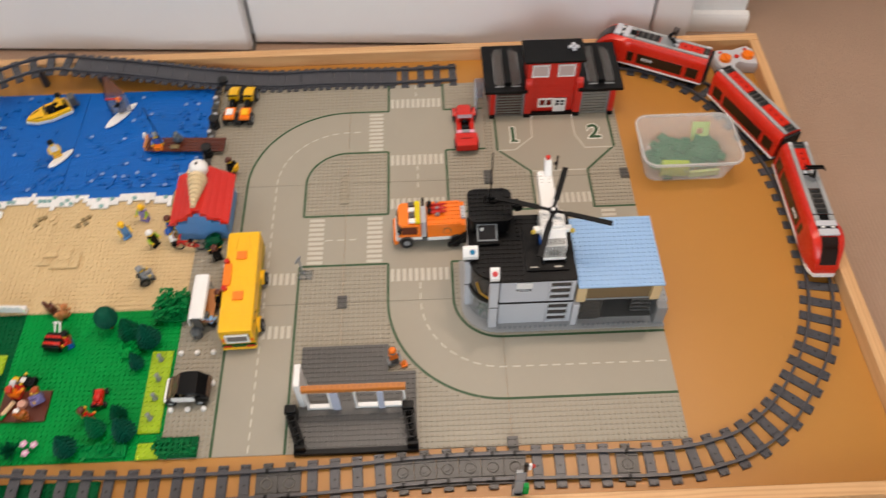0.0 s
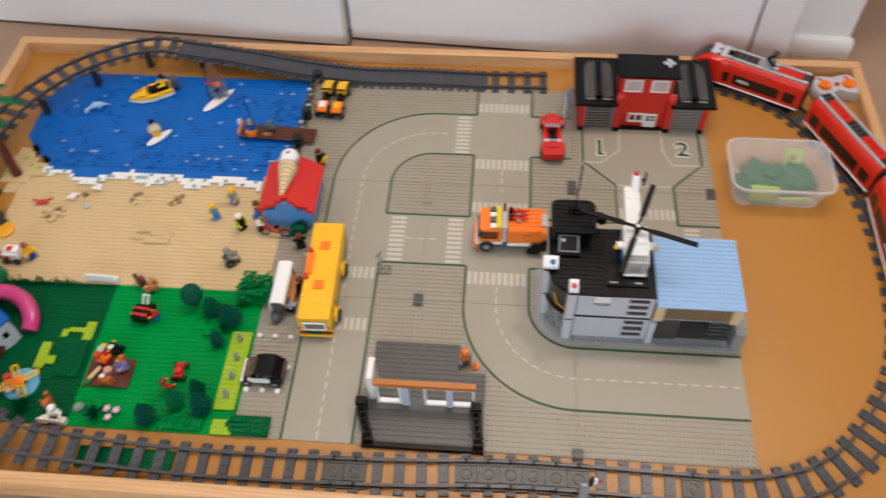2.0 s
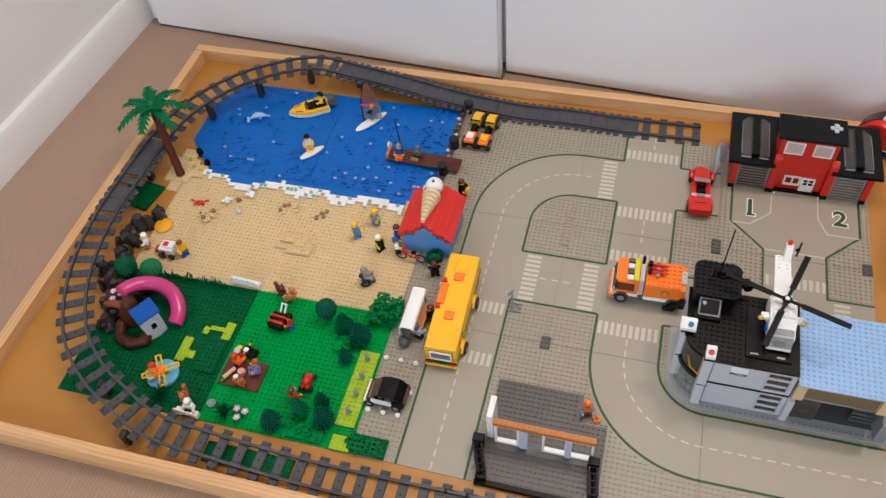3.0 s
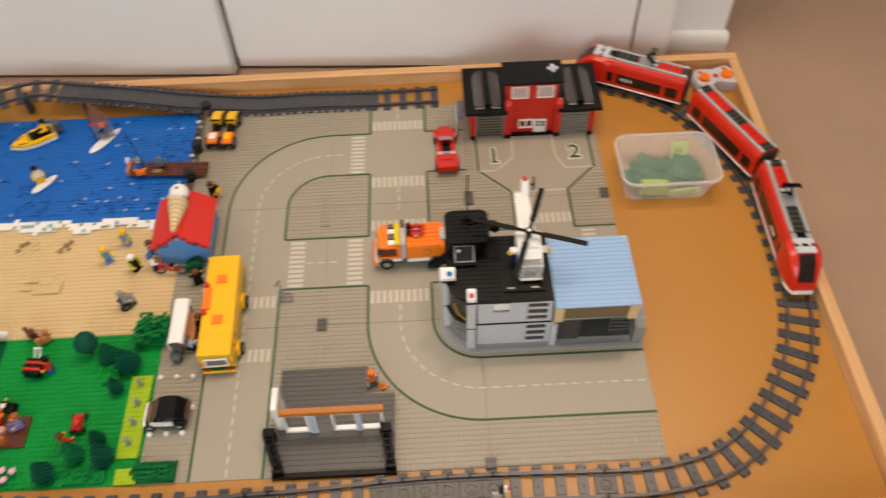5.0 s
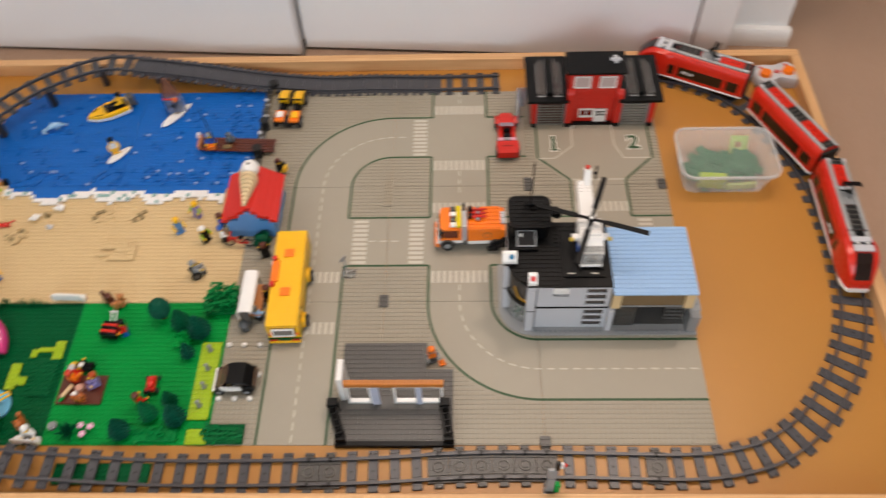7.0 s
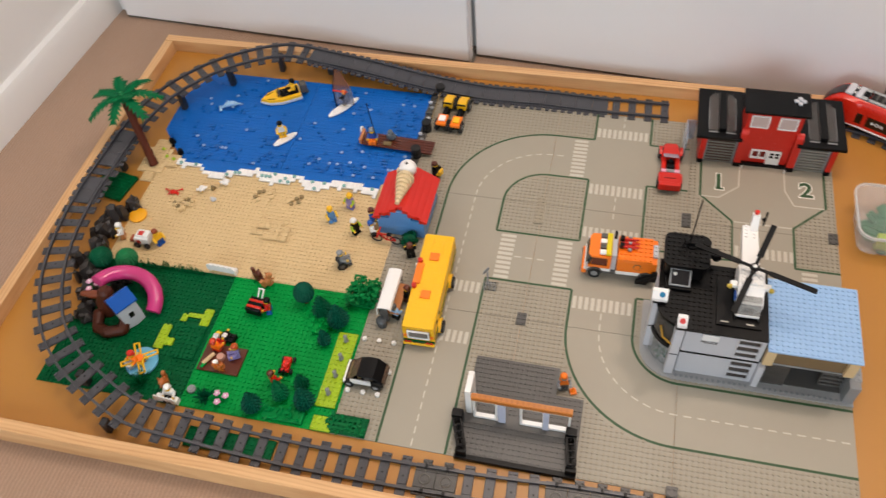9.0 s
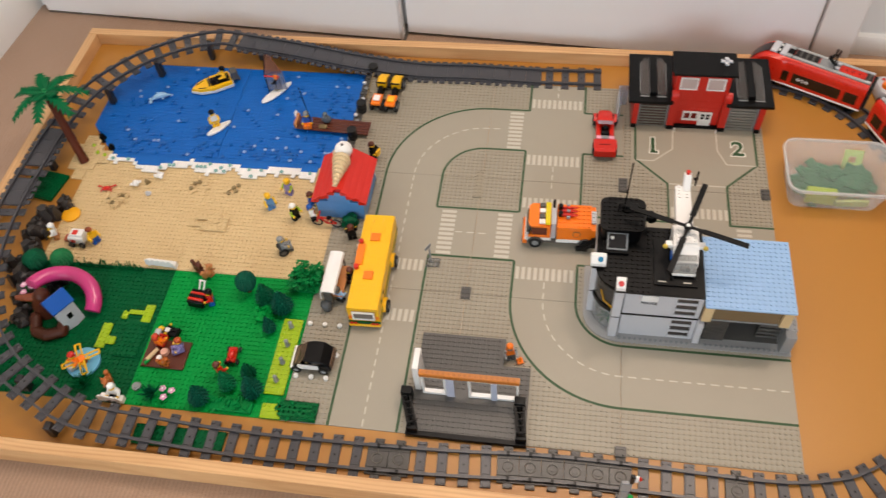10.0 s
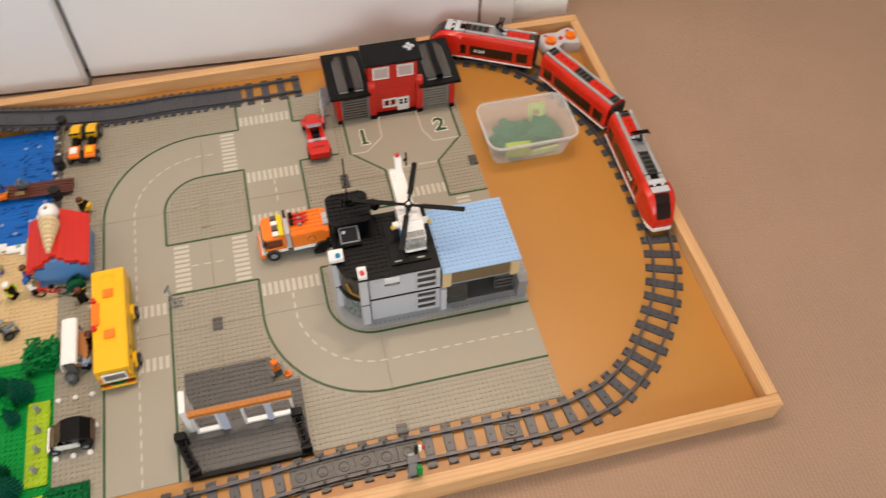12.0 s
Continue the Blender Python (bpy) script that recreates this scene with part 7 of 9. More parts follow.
def leafy(name, label, x, y, z, r, n, mat, squash=1.0, seed=1, leaf=0.007, trunk=False, core=0.80):
    """A toy bush: many small flat leaf plates in an uneven dome round a core."""
    rd = random.Random(seed)
    t = thing(name, label, "toy plant", x, y, z, group="toy bushes and trees")
    if trunk:
        part("trunk", Geo().cyl(0, 0, 0, r * 0.5, 0.0042, 10), BROWN, t, local=True)
    base = r * 0.30 if trunk else 0.0
    part("core", Geo().ball(0, 0, base + r * squash * core, r * core, r * core, r * squash * core, 12, 8), mat, t, local=True)
    g = Geo()
    for i in range(n):
        a, u = rd.uniform(0, 2 * math.pi), rd.uniform(-0.85, 1.0)
        q = math.sqrt(max(0.0, 1 - u * u))
        k = rd.uniform(0.84, 1.17)
        p = Vector((r * k * q * math.cos(a), r * k * q * math.sin(a), base + r * squash * (core + k * u * 0.95)))
        p.z = max(p.z, 0.0015)
        d = Vector((math.cos(a) * q, math.sin(a) * q, u + 0.3)).normalized()
        side = d.cross(Vector((0, 0, 1))) if abs(d.z) < 0.95 else Vector((1, 0, 0))
        side = (Matrix.Rotation(rd.uniform(-1.2, 1.2), 3, d) @ side.normalized())
        w = leaf * rd.uniform(0.6, 1.1)
        up = side.cross(d)
        th = d * 0.0009
        o = [p - side * w * 0.5 - up * w * 0.3, p - up * w * 0.55, p + side * w * 0.5 - up * w * 0.3, p + side * w * 0.42 + up * w * 0.35, p + up * w * 0.62, p - side * w * 0.42 + up * w * 0.35]
        g.loft([o, [q2 + th + up * 0.0004 for q2 in o]])
    part("leaves", g, mat, t, kind="stuff", local=True)
    return t


leafy("kiosk_bush", "small dark green toy bush at the kiosk wall", 0.033, 0.380, ZP + 0.0017, 0.0140, 60, LEAF_GREEN, seed=3)
figure("toy figure in a black suit by the street", 0.043, 0.352, turn=200, torso=BLACK, legs=BLACK, hair=BROWN)

# ---- street food cart ----
cart = thing("food_cart", "toy food cart under a white curved awning", "toy cart", 0.037, 0.245, ZP)
pr = [(0.0125, 0.0455), (0.0110, 0.0500), (0.0060, 0.0520), (-0.0060, 0.0520), (-0.0110, 0.0495), (-0.0125, 0.0440), (-0.0135, 0.0300)]
ring = pr + [(a * 0.88, z - 0.0020) for a, z in reversed(pr)]
part("awning", Geo().loft([[(0.036 + a, y, z) for a, z in ring] for y in (0.206, 0.288)]), WHITE, cart, "white curved awning")
part("body", Geo().box(0.026, 0.220, 0.0070, 0.048, 0.274, 0.0215, 0.0008), DARK_TAN, cart)
part("counter", Geo().box(0.024, 0.216, 0.0217, 0.056, 0.278, 0.0245, 0.0006), NOUGAT, cart, "tan counter board")
for x, y in ((0.025, 0.216), (0.025, 0.280), (0.047, 0.280)):
    part("pole", Geo().rod((x, y, ZP + 0.0018), (x, y, 0.042), 0.0016, 8), DARK_GREY, cart)
part("front_panel", Geo().box(0.030, 0.2070, 0.012, 0.042, 0.2100, 0.045, 0.0008), DARK_GREY, cart, "dark grey end panel")
wheel(cart, -0.0070 + 0.0, -0.017, 0.0085, 0.0080, 0.0050, DARK_GREY)
wheel(cart, 0.0105, -0.017, 0.0085, 0.0080, 0.0050, DARK_GREY)
g = Geo().cyl(0.030, 0.204, ZP + 0.0018, 0.0140, 0.0080, 14).ball(0.030, 0.204, 0.0160, 0.0100, 0.0100, 0.0070)
solid("grey_dome", g, plastic("pearl_grey_plastic", rgb("55595c"), 0.2, 0.06), "dark grey domed toy bin by the cart", "toy bin")
figure("toy cart seller in pale blue", 0.048, 0.222, turn=160, torso=PALE_BLUE, legs=BLACK, hair=DARK_GREY)
figure("toy customer with brown hair at the cart", 0.060, 0.262, turn=-100, torso=BLACK, legs=BROWN, hair=BROWN)

for x, y in ((0.008, 0.172), (0.033, 0.172), (0.058, 0.172), (0.007, 0.076), (0.032, 0.076), (0.056, 0.076), (0.064, 0.118)):
    solid("round_plate", Geo().cyl(x, y, ZP + 0.0004, ZP + 0.0050, 0.0039, 14).cyl(x, y, ZP + 0.0050, ZP + 0.0066, 0.0024, 10), WHITE, "white round one-stud plate marking the parking bay", "toy plate", "white parking bay dots")

# street sign
sign = thing("street_sign", "pale grey toy street sign on a small plate", "toy sign", 0.193, 0.312, ZP)
part("foot", studded(Geo(), -0.012, -0.008, 0.0004, 0.012, 0.008, 0.0050), CLEAR, sign, "clear foot plate", local=True)
part("pole", Geo().cyl(-0.004, 0.0, 0.0050, 0.0440, 0.0016, 8), MID_GREY, sign, local=True)
part("blade", Geo().at(-0.004, 0, 0.046, 0, 0, 60).box(-0.010, -0.0008, 0.0, 0.004, 0.0008, 0.0080, 0.0004), MID_GREY, sign, local=True)

# ---- station platform ----
plat = thing("station_platform", "dark grey toy railway platform with white windows", "toy building", 0.285, 0.075, ZP)
PZ = ZP + 0.0068
part("floor", Geo().prism([(0.198, 0.004), (0.374, 0.004), (0.374, 0.124), (0.332, 0.124), (0.332, 0.172), (0.198, 0.172)], ZP + 0.0018, PZ), DARK_GREY, plat, "dark grey studded floor")
pts = [(0.202 + i * S, 0.008 + j * S) for i in range(22) for j in range(21)]
part("floor_studs", Geo().studs([p for p in pts if (p[1] < 0.122 or p[0] < 0.330) and not (0.062 < p[1] < 0.075)], PZ), DARK_GREY, plat, kind="stuff")
part("front_edge", Geo().box(0.196, -0.004, ZP - 0.0014, 0.376, 0.0038, PZ + 0.0006, 0.0006), BLACK, plat, "black platform edge")
for (ax, ay), (bx, by), (cx, cy) in (((0.2060, 0.0080), (0.1985, 0.0285), (0.1910, 0.0490)), ((0.3680, 0.0080), (0.3650, 0.0285), (0.3620, 0.0490))):
    # a straight fence from the platform's front corner to a post
    line = []
    for i in range(9):
        u = i / 8
        line.append(Vector(((1 - u) ** 2 * ax + 2 * u * (1 - u) * bx + u * u * cx, (1 - u) ** 2 * ay + 2 * u * (1 - u) * by + u * u * cy, 0)))
    nrm = []
    for i in range(9):
        d = (line[min(8, i + 1)] - line[max(0, i - 1)]).normalized()
        nrm.append(Vector((-d.y, d.x, 0)))

    def band(o0, o1, z0, z1):
        e0 = [line[i] + nrm[i] * o0 for i in range(9)]
        e1 = [line[i] + nrm[i] * o1 for i in range(9)]
        return Geo().prism([(v.x, v.y) for v in e1] + [(v.x, v.y) for v in reversed(e0)], z0, z1)

    fe = part("end_fence", band(-0.0072, 0.0072, PZ + 0.0002, PZ + 0.0040), BLACK, plat, "black lattice end fence")
    part("top_rail", band(-0.0074, -0.0044, PZ + 0.0190, PZ + 0.0222), BLACK, fe)
    part("top_rail", band(0.0044, 0.0074, PZ + 0.0190, PZ + 0.0222), BLACK, fe)
    for i in range(0, 9, 2):
        p, q = line[i], nrm[i]
        part("cross_bar", Geo().rod((p.x - q.x * 0.007, p.y - q.y * 0.007, PZ + 0.0200), (p.x + q.x * 0.007, p.y + q.y * 0.007, PZ + 0.0200), 0.0016, 6), BLACK, fe)
    for i in range(0, 8, 2):
        p, q = line[i], line[i + 2]
        part("lattice", Geo().rod((p.x, p.y, PZ + 0.004), (q.x, q.y, PZ + 0.0190), 0.0015, 6).rod((q.x, q.y, PZ + 0.004), (p.x, p.y, PZ + 0.0190), 0.0015, 6), BLACK, fe)
    part("end_post", Geo().box(cx - 0.0085, cy + 0.0010, ZP + 0.0018 if cx < 0.2 else PZ + 0.0002, cx + 0.0085, cy + 0.0140, PZ + 0.0260, 0.0008), BLACK, fe)
    part("corner_post", Geo().box(ax - 0.0080, ay - 0.0078, PZ + 0.0004, ax + 0.0080, ay - 0.0006, PZ + 0.0130, 0.0006), BLACK, fe)
WY, WZ0, WZ1 = 0.0650, PZ + 0.0002, 0.0640
for x0, x1 in ((0.213, 0.250), (0.284, 0.321), (0.322, 0.359)):
    g = Geo().box(x0, WY, WZ0, x1, WY + 0.0070, WZ0 + 0.0055).box(x0, WY, WZ1 - 0.0030, x1, WY + 0.0070, WZ1)
    g.box(x0, WY + 0.0001, WZ0 + 0.0056, x0 + 0.0032, WY + 0.0069, WZ1 - 0.0031).box(x1 - 0.0032, WY + 0.0001, WZ0 + 0.0056, x1, WY + 0.0069, WZ1 - 0.0031)
    part("window", g, WHITE, plat, "open white window frame")
for x0 in (0.2505, 0.3185):
    part("open_leaf", Geo().box(x0 + 0.0002, WY - 0.0020, WZ0, x0 + (0.0125 if x0 < 0.3 else 0.0090), WY - 0.0002, WZ1 - 0.001, 0.0004), plastic("lilac_white_plastic%d" % int(x0 * 1000), rgb("c3c9dc"), 0.2, 0.03), plat, "pale clear window leaf")
bm_ = part("beam", Geo().box(0.211, WY - 0.0006, WZ1 + 0.0002, 0.3605, WY + 0.0076, WZ1 + 0.0094, 0.0006), plastic("dark_orange_plastic", rgb("c4782a"), 0.36, 0.05), plat, "dark orange ribbed beam")
for i in range(36):
    if i != 11:
        x0 = 0.2114 + i * 0.00414
        part("rib", Geo().box(x0 + 0.0003, WY - 0.0014, WZ1 + 0.0008, x0 + 0.0037, WY - 0.0005, WZ1 + 0.0088, 0.0004), bm_.data.materials[0], bm_)
part("beam_studs", Geo().studs([(0.2160 + i * S, WY + 0.0035) for i in range(18)], WZ1 + 0.0094, h=0.0010), plastic("dark_orange_studs", rgb("b56d26"), 0.36, 0.05), bm_, kind="stuff")
part("end_wall", Geo().box(0.2005, 0.070, WZ0, 0.2095, 0.106, 0.0765, 0.0006), WHITE, plat, "white end wall")
orange_extra = [(Geo().box(0.008, -0.016, 0.0, 0.018, -0.006, 0.004, 0.0005).cyl(0.013, -0.011, 0.004, 0.014, 0.0035, 10, 0.0012), ORANGE)]
figure("toy road worker in orange with a traffic cone", 0.340, 0.143, turn=20, torso=ORANGE, legs=DARK_GREY, hair=ORANGE, skin=MID_GREY, arms=MID_GREY, extra=orange_extra)

# ---- storage tub ----
tub = thing("storage_tub", "frosted clear plastic tub of green bricks on the board", "storage tub", 0.868, 0.534, 0.0)


def rounded(x0, y0, x1, y1, r, n=5):
    return arc(x1 - r, y1 - r, r, 0, 90, n) + arc(x0 + r, y1 - r, r, 90, 180, n) + arc(x0 + r, y0 + r, r, 180, 270, n) + arc(x1 - r, y0 + r, r, 270, 360, n)


TZ = 0.0540
o0, o1 = rounded(0.797, 0.492, 0.945, 0.586, 0.018), rounded(0.787, 0.482, 0.959, 0.602, 0.022)
i1, i0 = rounded(0.7885, 0.4835, 0.9575, 0.6005, 0.0205), rounded(0.7985, 0.4935, 0.9435, 0.5845, 0.0165)
g = Geo().loft([[(a, c, z) for a, c in q] for q, z in ((o0, 0.0004), (o1, TZ), (i1, TZ), (i0, 0.0016))])
TUB = clear_plastic("milky_tub_plastic", (0.82, 0.81, 0.79), 0.30, 0.0, alpha=0.26)
part("tub_wall", g, TUB, tub, "frosted clear wall")
r0, r1 = rounded(0.7835, 0.4785, 0.9625, 0.6055, 0.025), rounded(0.7868, 0.4818, 0.9592, 0.6022, 0.0218)
g = Geo().loft([[(a, c, z) for a, c in q] for q, z in ((r0, TZ - 0.003), (r0, TZ + 0.0015), (r1, TZ + 0.0015), (r1, TZ - 0.003), (r0, TZ - 0.003))], close=False)
part("lid", Geo().prism(rounded(0.7870, 0.4820, 0.9590, 0.6020, 0.0216), TZ - 0.0022, TZ - 0.0014), clear_plastic("hazy_lid_plastic", (0.84, 0.86, 0.84), 0.35, 0.0, alpha=0.09), tub, "hazy clear lid")
part("rim", g, clear_plastic("tub_rim_plastic", (0.82, 0.83, 0.82), 0.30, 0.0, alpha=0.42), tub, "rolled clear rim")
rd = random.Random(11)
heap_green = plastic("heap_green_plastic", rgb("006e40"), 0.5, 0.05)
heap = thing("green_bricks", "heap of loose green bricks inside the tub", "toy bricks", 0.868, 0.535, 0.002)
sizes = [(2, 4, P), (3, 4, P), (2, 6, P), (2, 2, P), (4, 4, P), (1, 4, P)]
bank = [mesh_of("brick", studded(Geo(), -a * S / 2, -c * S / 2, 0, a * S / 2, c * S / 2, h), heap_green) for a, c, h in sizes]
for k in range(120):
    x, y = rd.uniform(0.818, 0.928), rd.uniform(0.514, 0.566)
    zt = 0.006 + 0.022 * rd.random() * (1 - ((x - 0.87) / 0.075) ** 2) * (1 - ((y - 0.54) / 0.05) ** 2)
    ob = new("brick", bank[rd.randrange(len(bank))])
    ob.parent = heap
    ob.matrix_basis = heap.matrix_basis.inverted() @ pose(x, y, zt, rd.uniform(-14, 14), rd.uniform(-14, 14), rd.uniform(0, 180))
LIME_CARD = plastic("pale_lime_plastic", rgb("bcd67e"), 0.35, 0.04)
solid("lime_card", Geo().at(0.908, 0.583, 0.026, 66, 0, -3).box(-0.016, -0.014, 0, -0.007, 0.022, 0.0018, 0.0003).box(0.005, -0.014, 0, 0.016, 0.022, 0.0018, 0.0003).box(-0.0069, 0.010, 0, 0.0049, 0.022, 0.0017, 0.0003).box(-0.0069, -0.014, 0, 0.0049, -0.002, 0.0017, 0.0003), LIME_CARD, "pale lime plate leaning in the tub", "toy plate")
solid("lime_brick", Geo().at(0.846, 0.5025, 0.0060, 0, 0, -4).box(-0.024, -0.006, 0, 0.024, 0.008, 0.0290, 0.0006), LIME, "lime green block against the tub wall", "toy block")
solid("lime_strip", Geo().at(0.900, 0.5000, 0.0030, 0, 0, 4).box(-0.028, -0.003, 0, 0.028, 0.003, 0.0130, 0.0006), LIME_CARD, "pale lime strip at the tub's bottom", "toy block")

# ---- remote control ----
rc = thing("remote_control", "grey toy train remote control with two orange dials", "remote control", 1.028, 0.789, 0.0, turn=9)
rc.scale = (1.13, 1.10, 1.1)
pts = [(-0.040, -0.016), (-0.030, -0.026), (-0.014, -0.022), (0.0, -0.014), (0.014, -0.022), (0.030, -0.026), (0.039, -0.016), (0.040, 0.012), (0.030, 0.026), (0.012, 0.024), (0.0, 0.020), (-0.012, 0.024), (-0.030, 0.026), (-0.040, 0.012)]
part("case", Geo().loft([[(a * k, c * k, z) for a, c in pts] for k, z in ((0.94, 0.0), (1.0, 0.004), (1.0, 0.018), (0.92, 0.023))]), LIGHT_GREY, rc, "pale grey case", local=True)
for x in (-0.022, 0.020):
    part("dial", Geo().cyl(x, -0.002, 0.0230, 0.0285, 0.0110, 18, 0.0100).box(x - 0.0016, -0.011, 0.0286, x + 0.0016, 0.007, 0.0305, 0.0004), ORANGE, rc, "orange dial", local=True)
part("button", Geo().cyl(0.0, 0.0, 0.0230, 0.0250, 0.0045, 12), DARK_RED, rc, local=True)
for x in (-0.024, 0.022):
    part("button", Geo().cyl(x, 0.016, 0.0225, 0.0240, 0.0030, 10), RED, rc, local=True)

# ---- signal by the front track ----
sig = thing("track_signal", "grey toy track signal beside the front rails", "toy signal", 0.511, -0.0755, 0.0)
sig.scale = (0.92, 0.75, 1.75)
part("base", studded(Geo(), -0.008, -0.008, 0.0, 0.008, 0.008, 0.0096), MID_GREY, sig, local=True)
part("post", Geo().box(-0.0060, -0.0040, 0.0115, 0.0060, 0.0040, 0.0400, 0.0008).box(-0.0075, -0.0035, 0.0402, 0.0075, 0.0035, 0.0560, 0.0010), MID_GREY, sig, local=True)
part("arm", Geo().box(0.0030, -0.003, 0.0562, 0.0090, 0.004, 0.0700, 0.0008), BLACK, sig, "black signal arm", local=True)
part("lamp", Geo().box(0.0092, -0.003, 0.0600, 0.0140, 0.003, 0.0690, 0.0008), WHITE, sig, "white lamp block", local=True)
part("red_lamp", Geo().ball(0.0160, 0.0, 0.0650, 0.0030), RED, sig, "red lamp", local=True)
part("switch", Geo().box(0.0064, -0.006, 0.0120, 0.0150, 0.004, 0.0280, 0.0010), GREEN, sig, "green switch", local=True)

ROCK_GREY = plastic("rock_grey_plastic", rgb("353130"), 0.42, 0.18)
# ---- pillars and rocks under the raised track ----
PILLAR_DARK = plastic("pillar_dark_plastic", rgb("2c2b2d"), 0.4, 0.1)
for x, y, h in ((-0.528, 0.655, 0.044), (-0.452, 0.742, 0.044), (-0.345, -0.058, 0.030), (-0.580, 0.470, 0.044), (-0.360, 0.806, 0.044), (-0.250, 0.812, 0.041), (-0.420, 0.010, 0.037)):
    solid("track_pillar", Geo().box(x - 0.0055, y - 0.0065, 0.0 if x > -0.50 and y < 0.5 or y > 0.78 or x < -0.55 else ZP + 0.0018, x + 0.0055, y + 0.0065, h, 0.0008), PILLAR_DARK, "dark grey brick pillar under the raised track", "toy pillar", "pillars of the raised track")


def rock(x, y, z, r, h, seed, mat, label="dark grey toy rock beside the raised track"):
    rd = random.Random(seed)
    g = Geo()
    for j in range(7 if r > 0.015 else 2):
        n = 4 if j % 2 else 5
        a0, d = rd.uniform(0, 6.28), 0.0 if j == 0 else r * 0.75
        cx, cy, q, hh = x + d * math.cos(a0), y + d * math.sin(a0), r * (0.70 if j == 0 else rd.uniform(0.35, 0.55)), h * (1.0 if j == 0 else rd.uniform(0.40, 0.90))
        turn = rd.uniform(0, 6.28)
        rings = []
        for k, zz in ((1.0, 0.0), (1.0, 0.45), (0.62, 1.0)):
            rings.append([(cx + q * k * rd.uniform(0.7, 1.25) * math.cos(turn + 2 * math.pi * i / n), cy + q * k * rd.uniform(0.7, 1.25) * math.sin(turn + 2 * math.pi * i / n), z + hh * zz * rd.uniform(0.82, 1.08)) for i in range(n)])
        g.loft(rings)
    return solid("toy_rock", g, mat, label, "toy rock", "rocks under the raised track", smooth=False)


for k, (x, y, r, h) in enumerate(((-0.534, 0.345, 0.020, 0.036), (-0.540, 0.305, 0.022, 0.030), (-0.532, 0.268, 0.020, 0.034), (-0.520, 0.210, 0.024, 0.034), (-0.498, 0.176, 0.022, 0.030), (-0.487, 0.135, 0.020, 0.026), (-0.455, 0.205, 0.018, 0.030), (-0.517, 0.378, 0.016, 0.026), (-0.552, 0.328, 0.016, 0.022), (-0.548, 0.236, 0.018, 0.026))):
    rock(x, y, 0.0 if y > 0.256 else ZP + 0.0017, r, h, k + 2, ROCK_GREY)
rock(-0.512, 0.553, ZP, 0.010, 0.014, 40, BLACK, "black toy rock at the shore")
rock(-0.482, 0.528, ZP, 0.009, 0.014, 41, BLACK, "black toy rock at the shore")

# ---- beach ----
ZB = ZP + 0.0017
shore = thing("sand_bank", "raised tan plates with small plants by the palm", "toy plates", -0.50, 0.50, 0.0)
for k, (x0, y0, x1, y1, h) in enumerate(((-0.552, 0.470, -0.500, 0.534, 0.0052), (-0.5000, 0.488, -0.476, 0.520, 0.0056), (-0.544, 0.534, -0.512, 0.558, 0.0052), (-0.536, 0.446, -0.5125, 0.470, 0.0040))):
    part("sand_plate", studded(Geo(), x0, y0, 0.0 if x0 < -0.512 else ZB, x1 - 0.0001, y1, h), TAN, shore)
for x, y in ((-0.520, 0.530), (-0.505, 0.512), (-0.488, 0.507)):
    part("lime_sprig", Geo().cyl(x, y, 0.0068, 0.0105, 0.0042, 7, 0.0020), LIME, shore, "small lime sprig")

TRUNK_BROWN = plastic("palm_trunk_plastic", rgb("5a2a18"), 0.55, 0.12, gloss=0.2)
palm = thing("palm_tree", "toy palm with a brown leaning trunk and green fronds", "toy palm tree", -0.522, 0.487, 0.0052)
P0, P1 = Vector((-0.522, 0.487, 0.0052)), Vector((-0.5640, 0.5380, 0.132))
for k in range(6):
    a, c = P0.lerp(P1, k / 6), P0.lerp(P1, (k + 1) / 6)
    part("trunk_segment", Geo().rod(a, c, 0.0090 - 0.0002 * k, 12, 0.0078 - 0.0002 * k), TRUNK_BROWN, palm, "reddish brown trunk segment")
part("crown_hub", Geo().ball(P1.x, P1.y, P1.z + 0.004, 0.0080, 0.0080, 0.0070).cyl(P1.x, P1.y, P1.z + 0.008, P1.z + 0.014, 0.0030, 8), plastic("palm_green_plastic", rgb("0e8a4c"), 0.28, 0.06), palm)
FROND = plastic("frond_green_plastic", rgb("006a3c"), 0.42, 0.08, gloss=0.15)


def frond_point(t, side, L, droop):
    """A place on the leaf blade: t along it, side across it."""
    z = 0.004 * math.sin(math.pi * t) - droop * L * t * t - abs(side) * 0.28
    return (0.004 + L * t, side, z)


for k in range(12):
    if k < 7:
        ang, L = k * 360 / 7 + 20, (0.066, 0.062, 0.069, 0.064, 0.068, 0.060, 0.064)[k]
        droop = (0.30, 0.22, 0.36, 0.26, 0.34, 0.24, 0.30)[k]
    else:
        ang, L, droop = k * 72 + 50, 0.034, -0.35
    g = Geo().at(P1.x, P1.y, P1.z + 0.008, 0, 0, ang)
    teeth = 7
    for s in (-1, 1):
        for i in range(teeth):
            t0, t1 = i / teeth, (i + 1) / teeth
            w = 0.0138 * (math.sin(math.pi * (0.12 + 0.80 * (t0 + t1) / 2)) ** 0.6)
            pts = [frond_point(t0, 0.0, L, droop), frond_point(t1, 0.0, L, droop), frond_point(min(1.08, t1 + 0.06), s * w, L, droop), frond_point(t0 + 0.03, s * w * 0.42, L, droop)]
            g.loft([pts, [(a, b, z + 0.0014) for a, b, z in pts]])
        g.rod(frond_point(0.0, 0, L, droop), frond_point(0.5, 0, L, droop), 0.0017, 6).rod(frond_point(0.5, 0, L, droop), frond_point(1.05, 0, L, droop), 0.0015, 6)
    part("frond", g, FROND, palm, "green serrated frond")

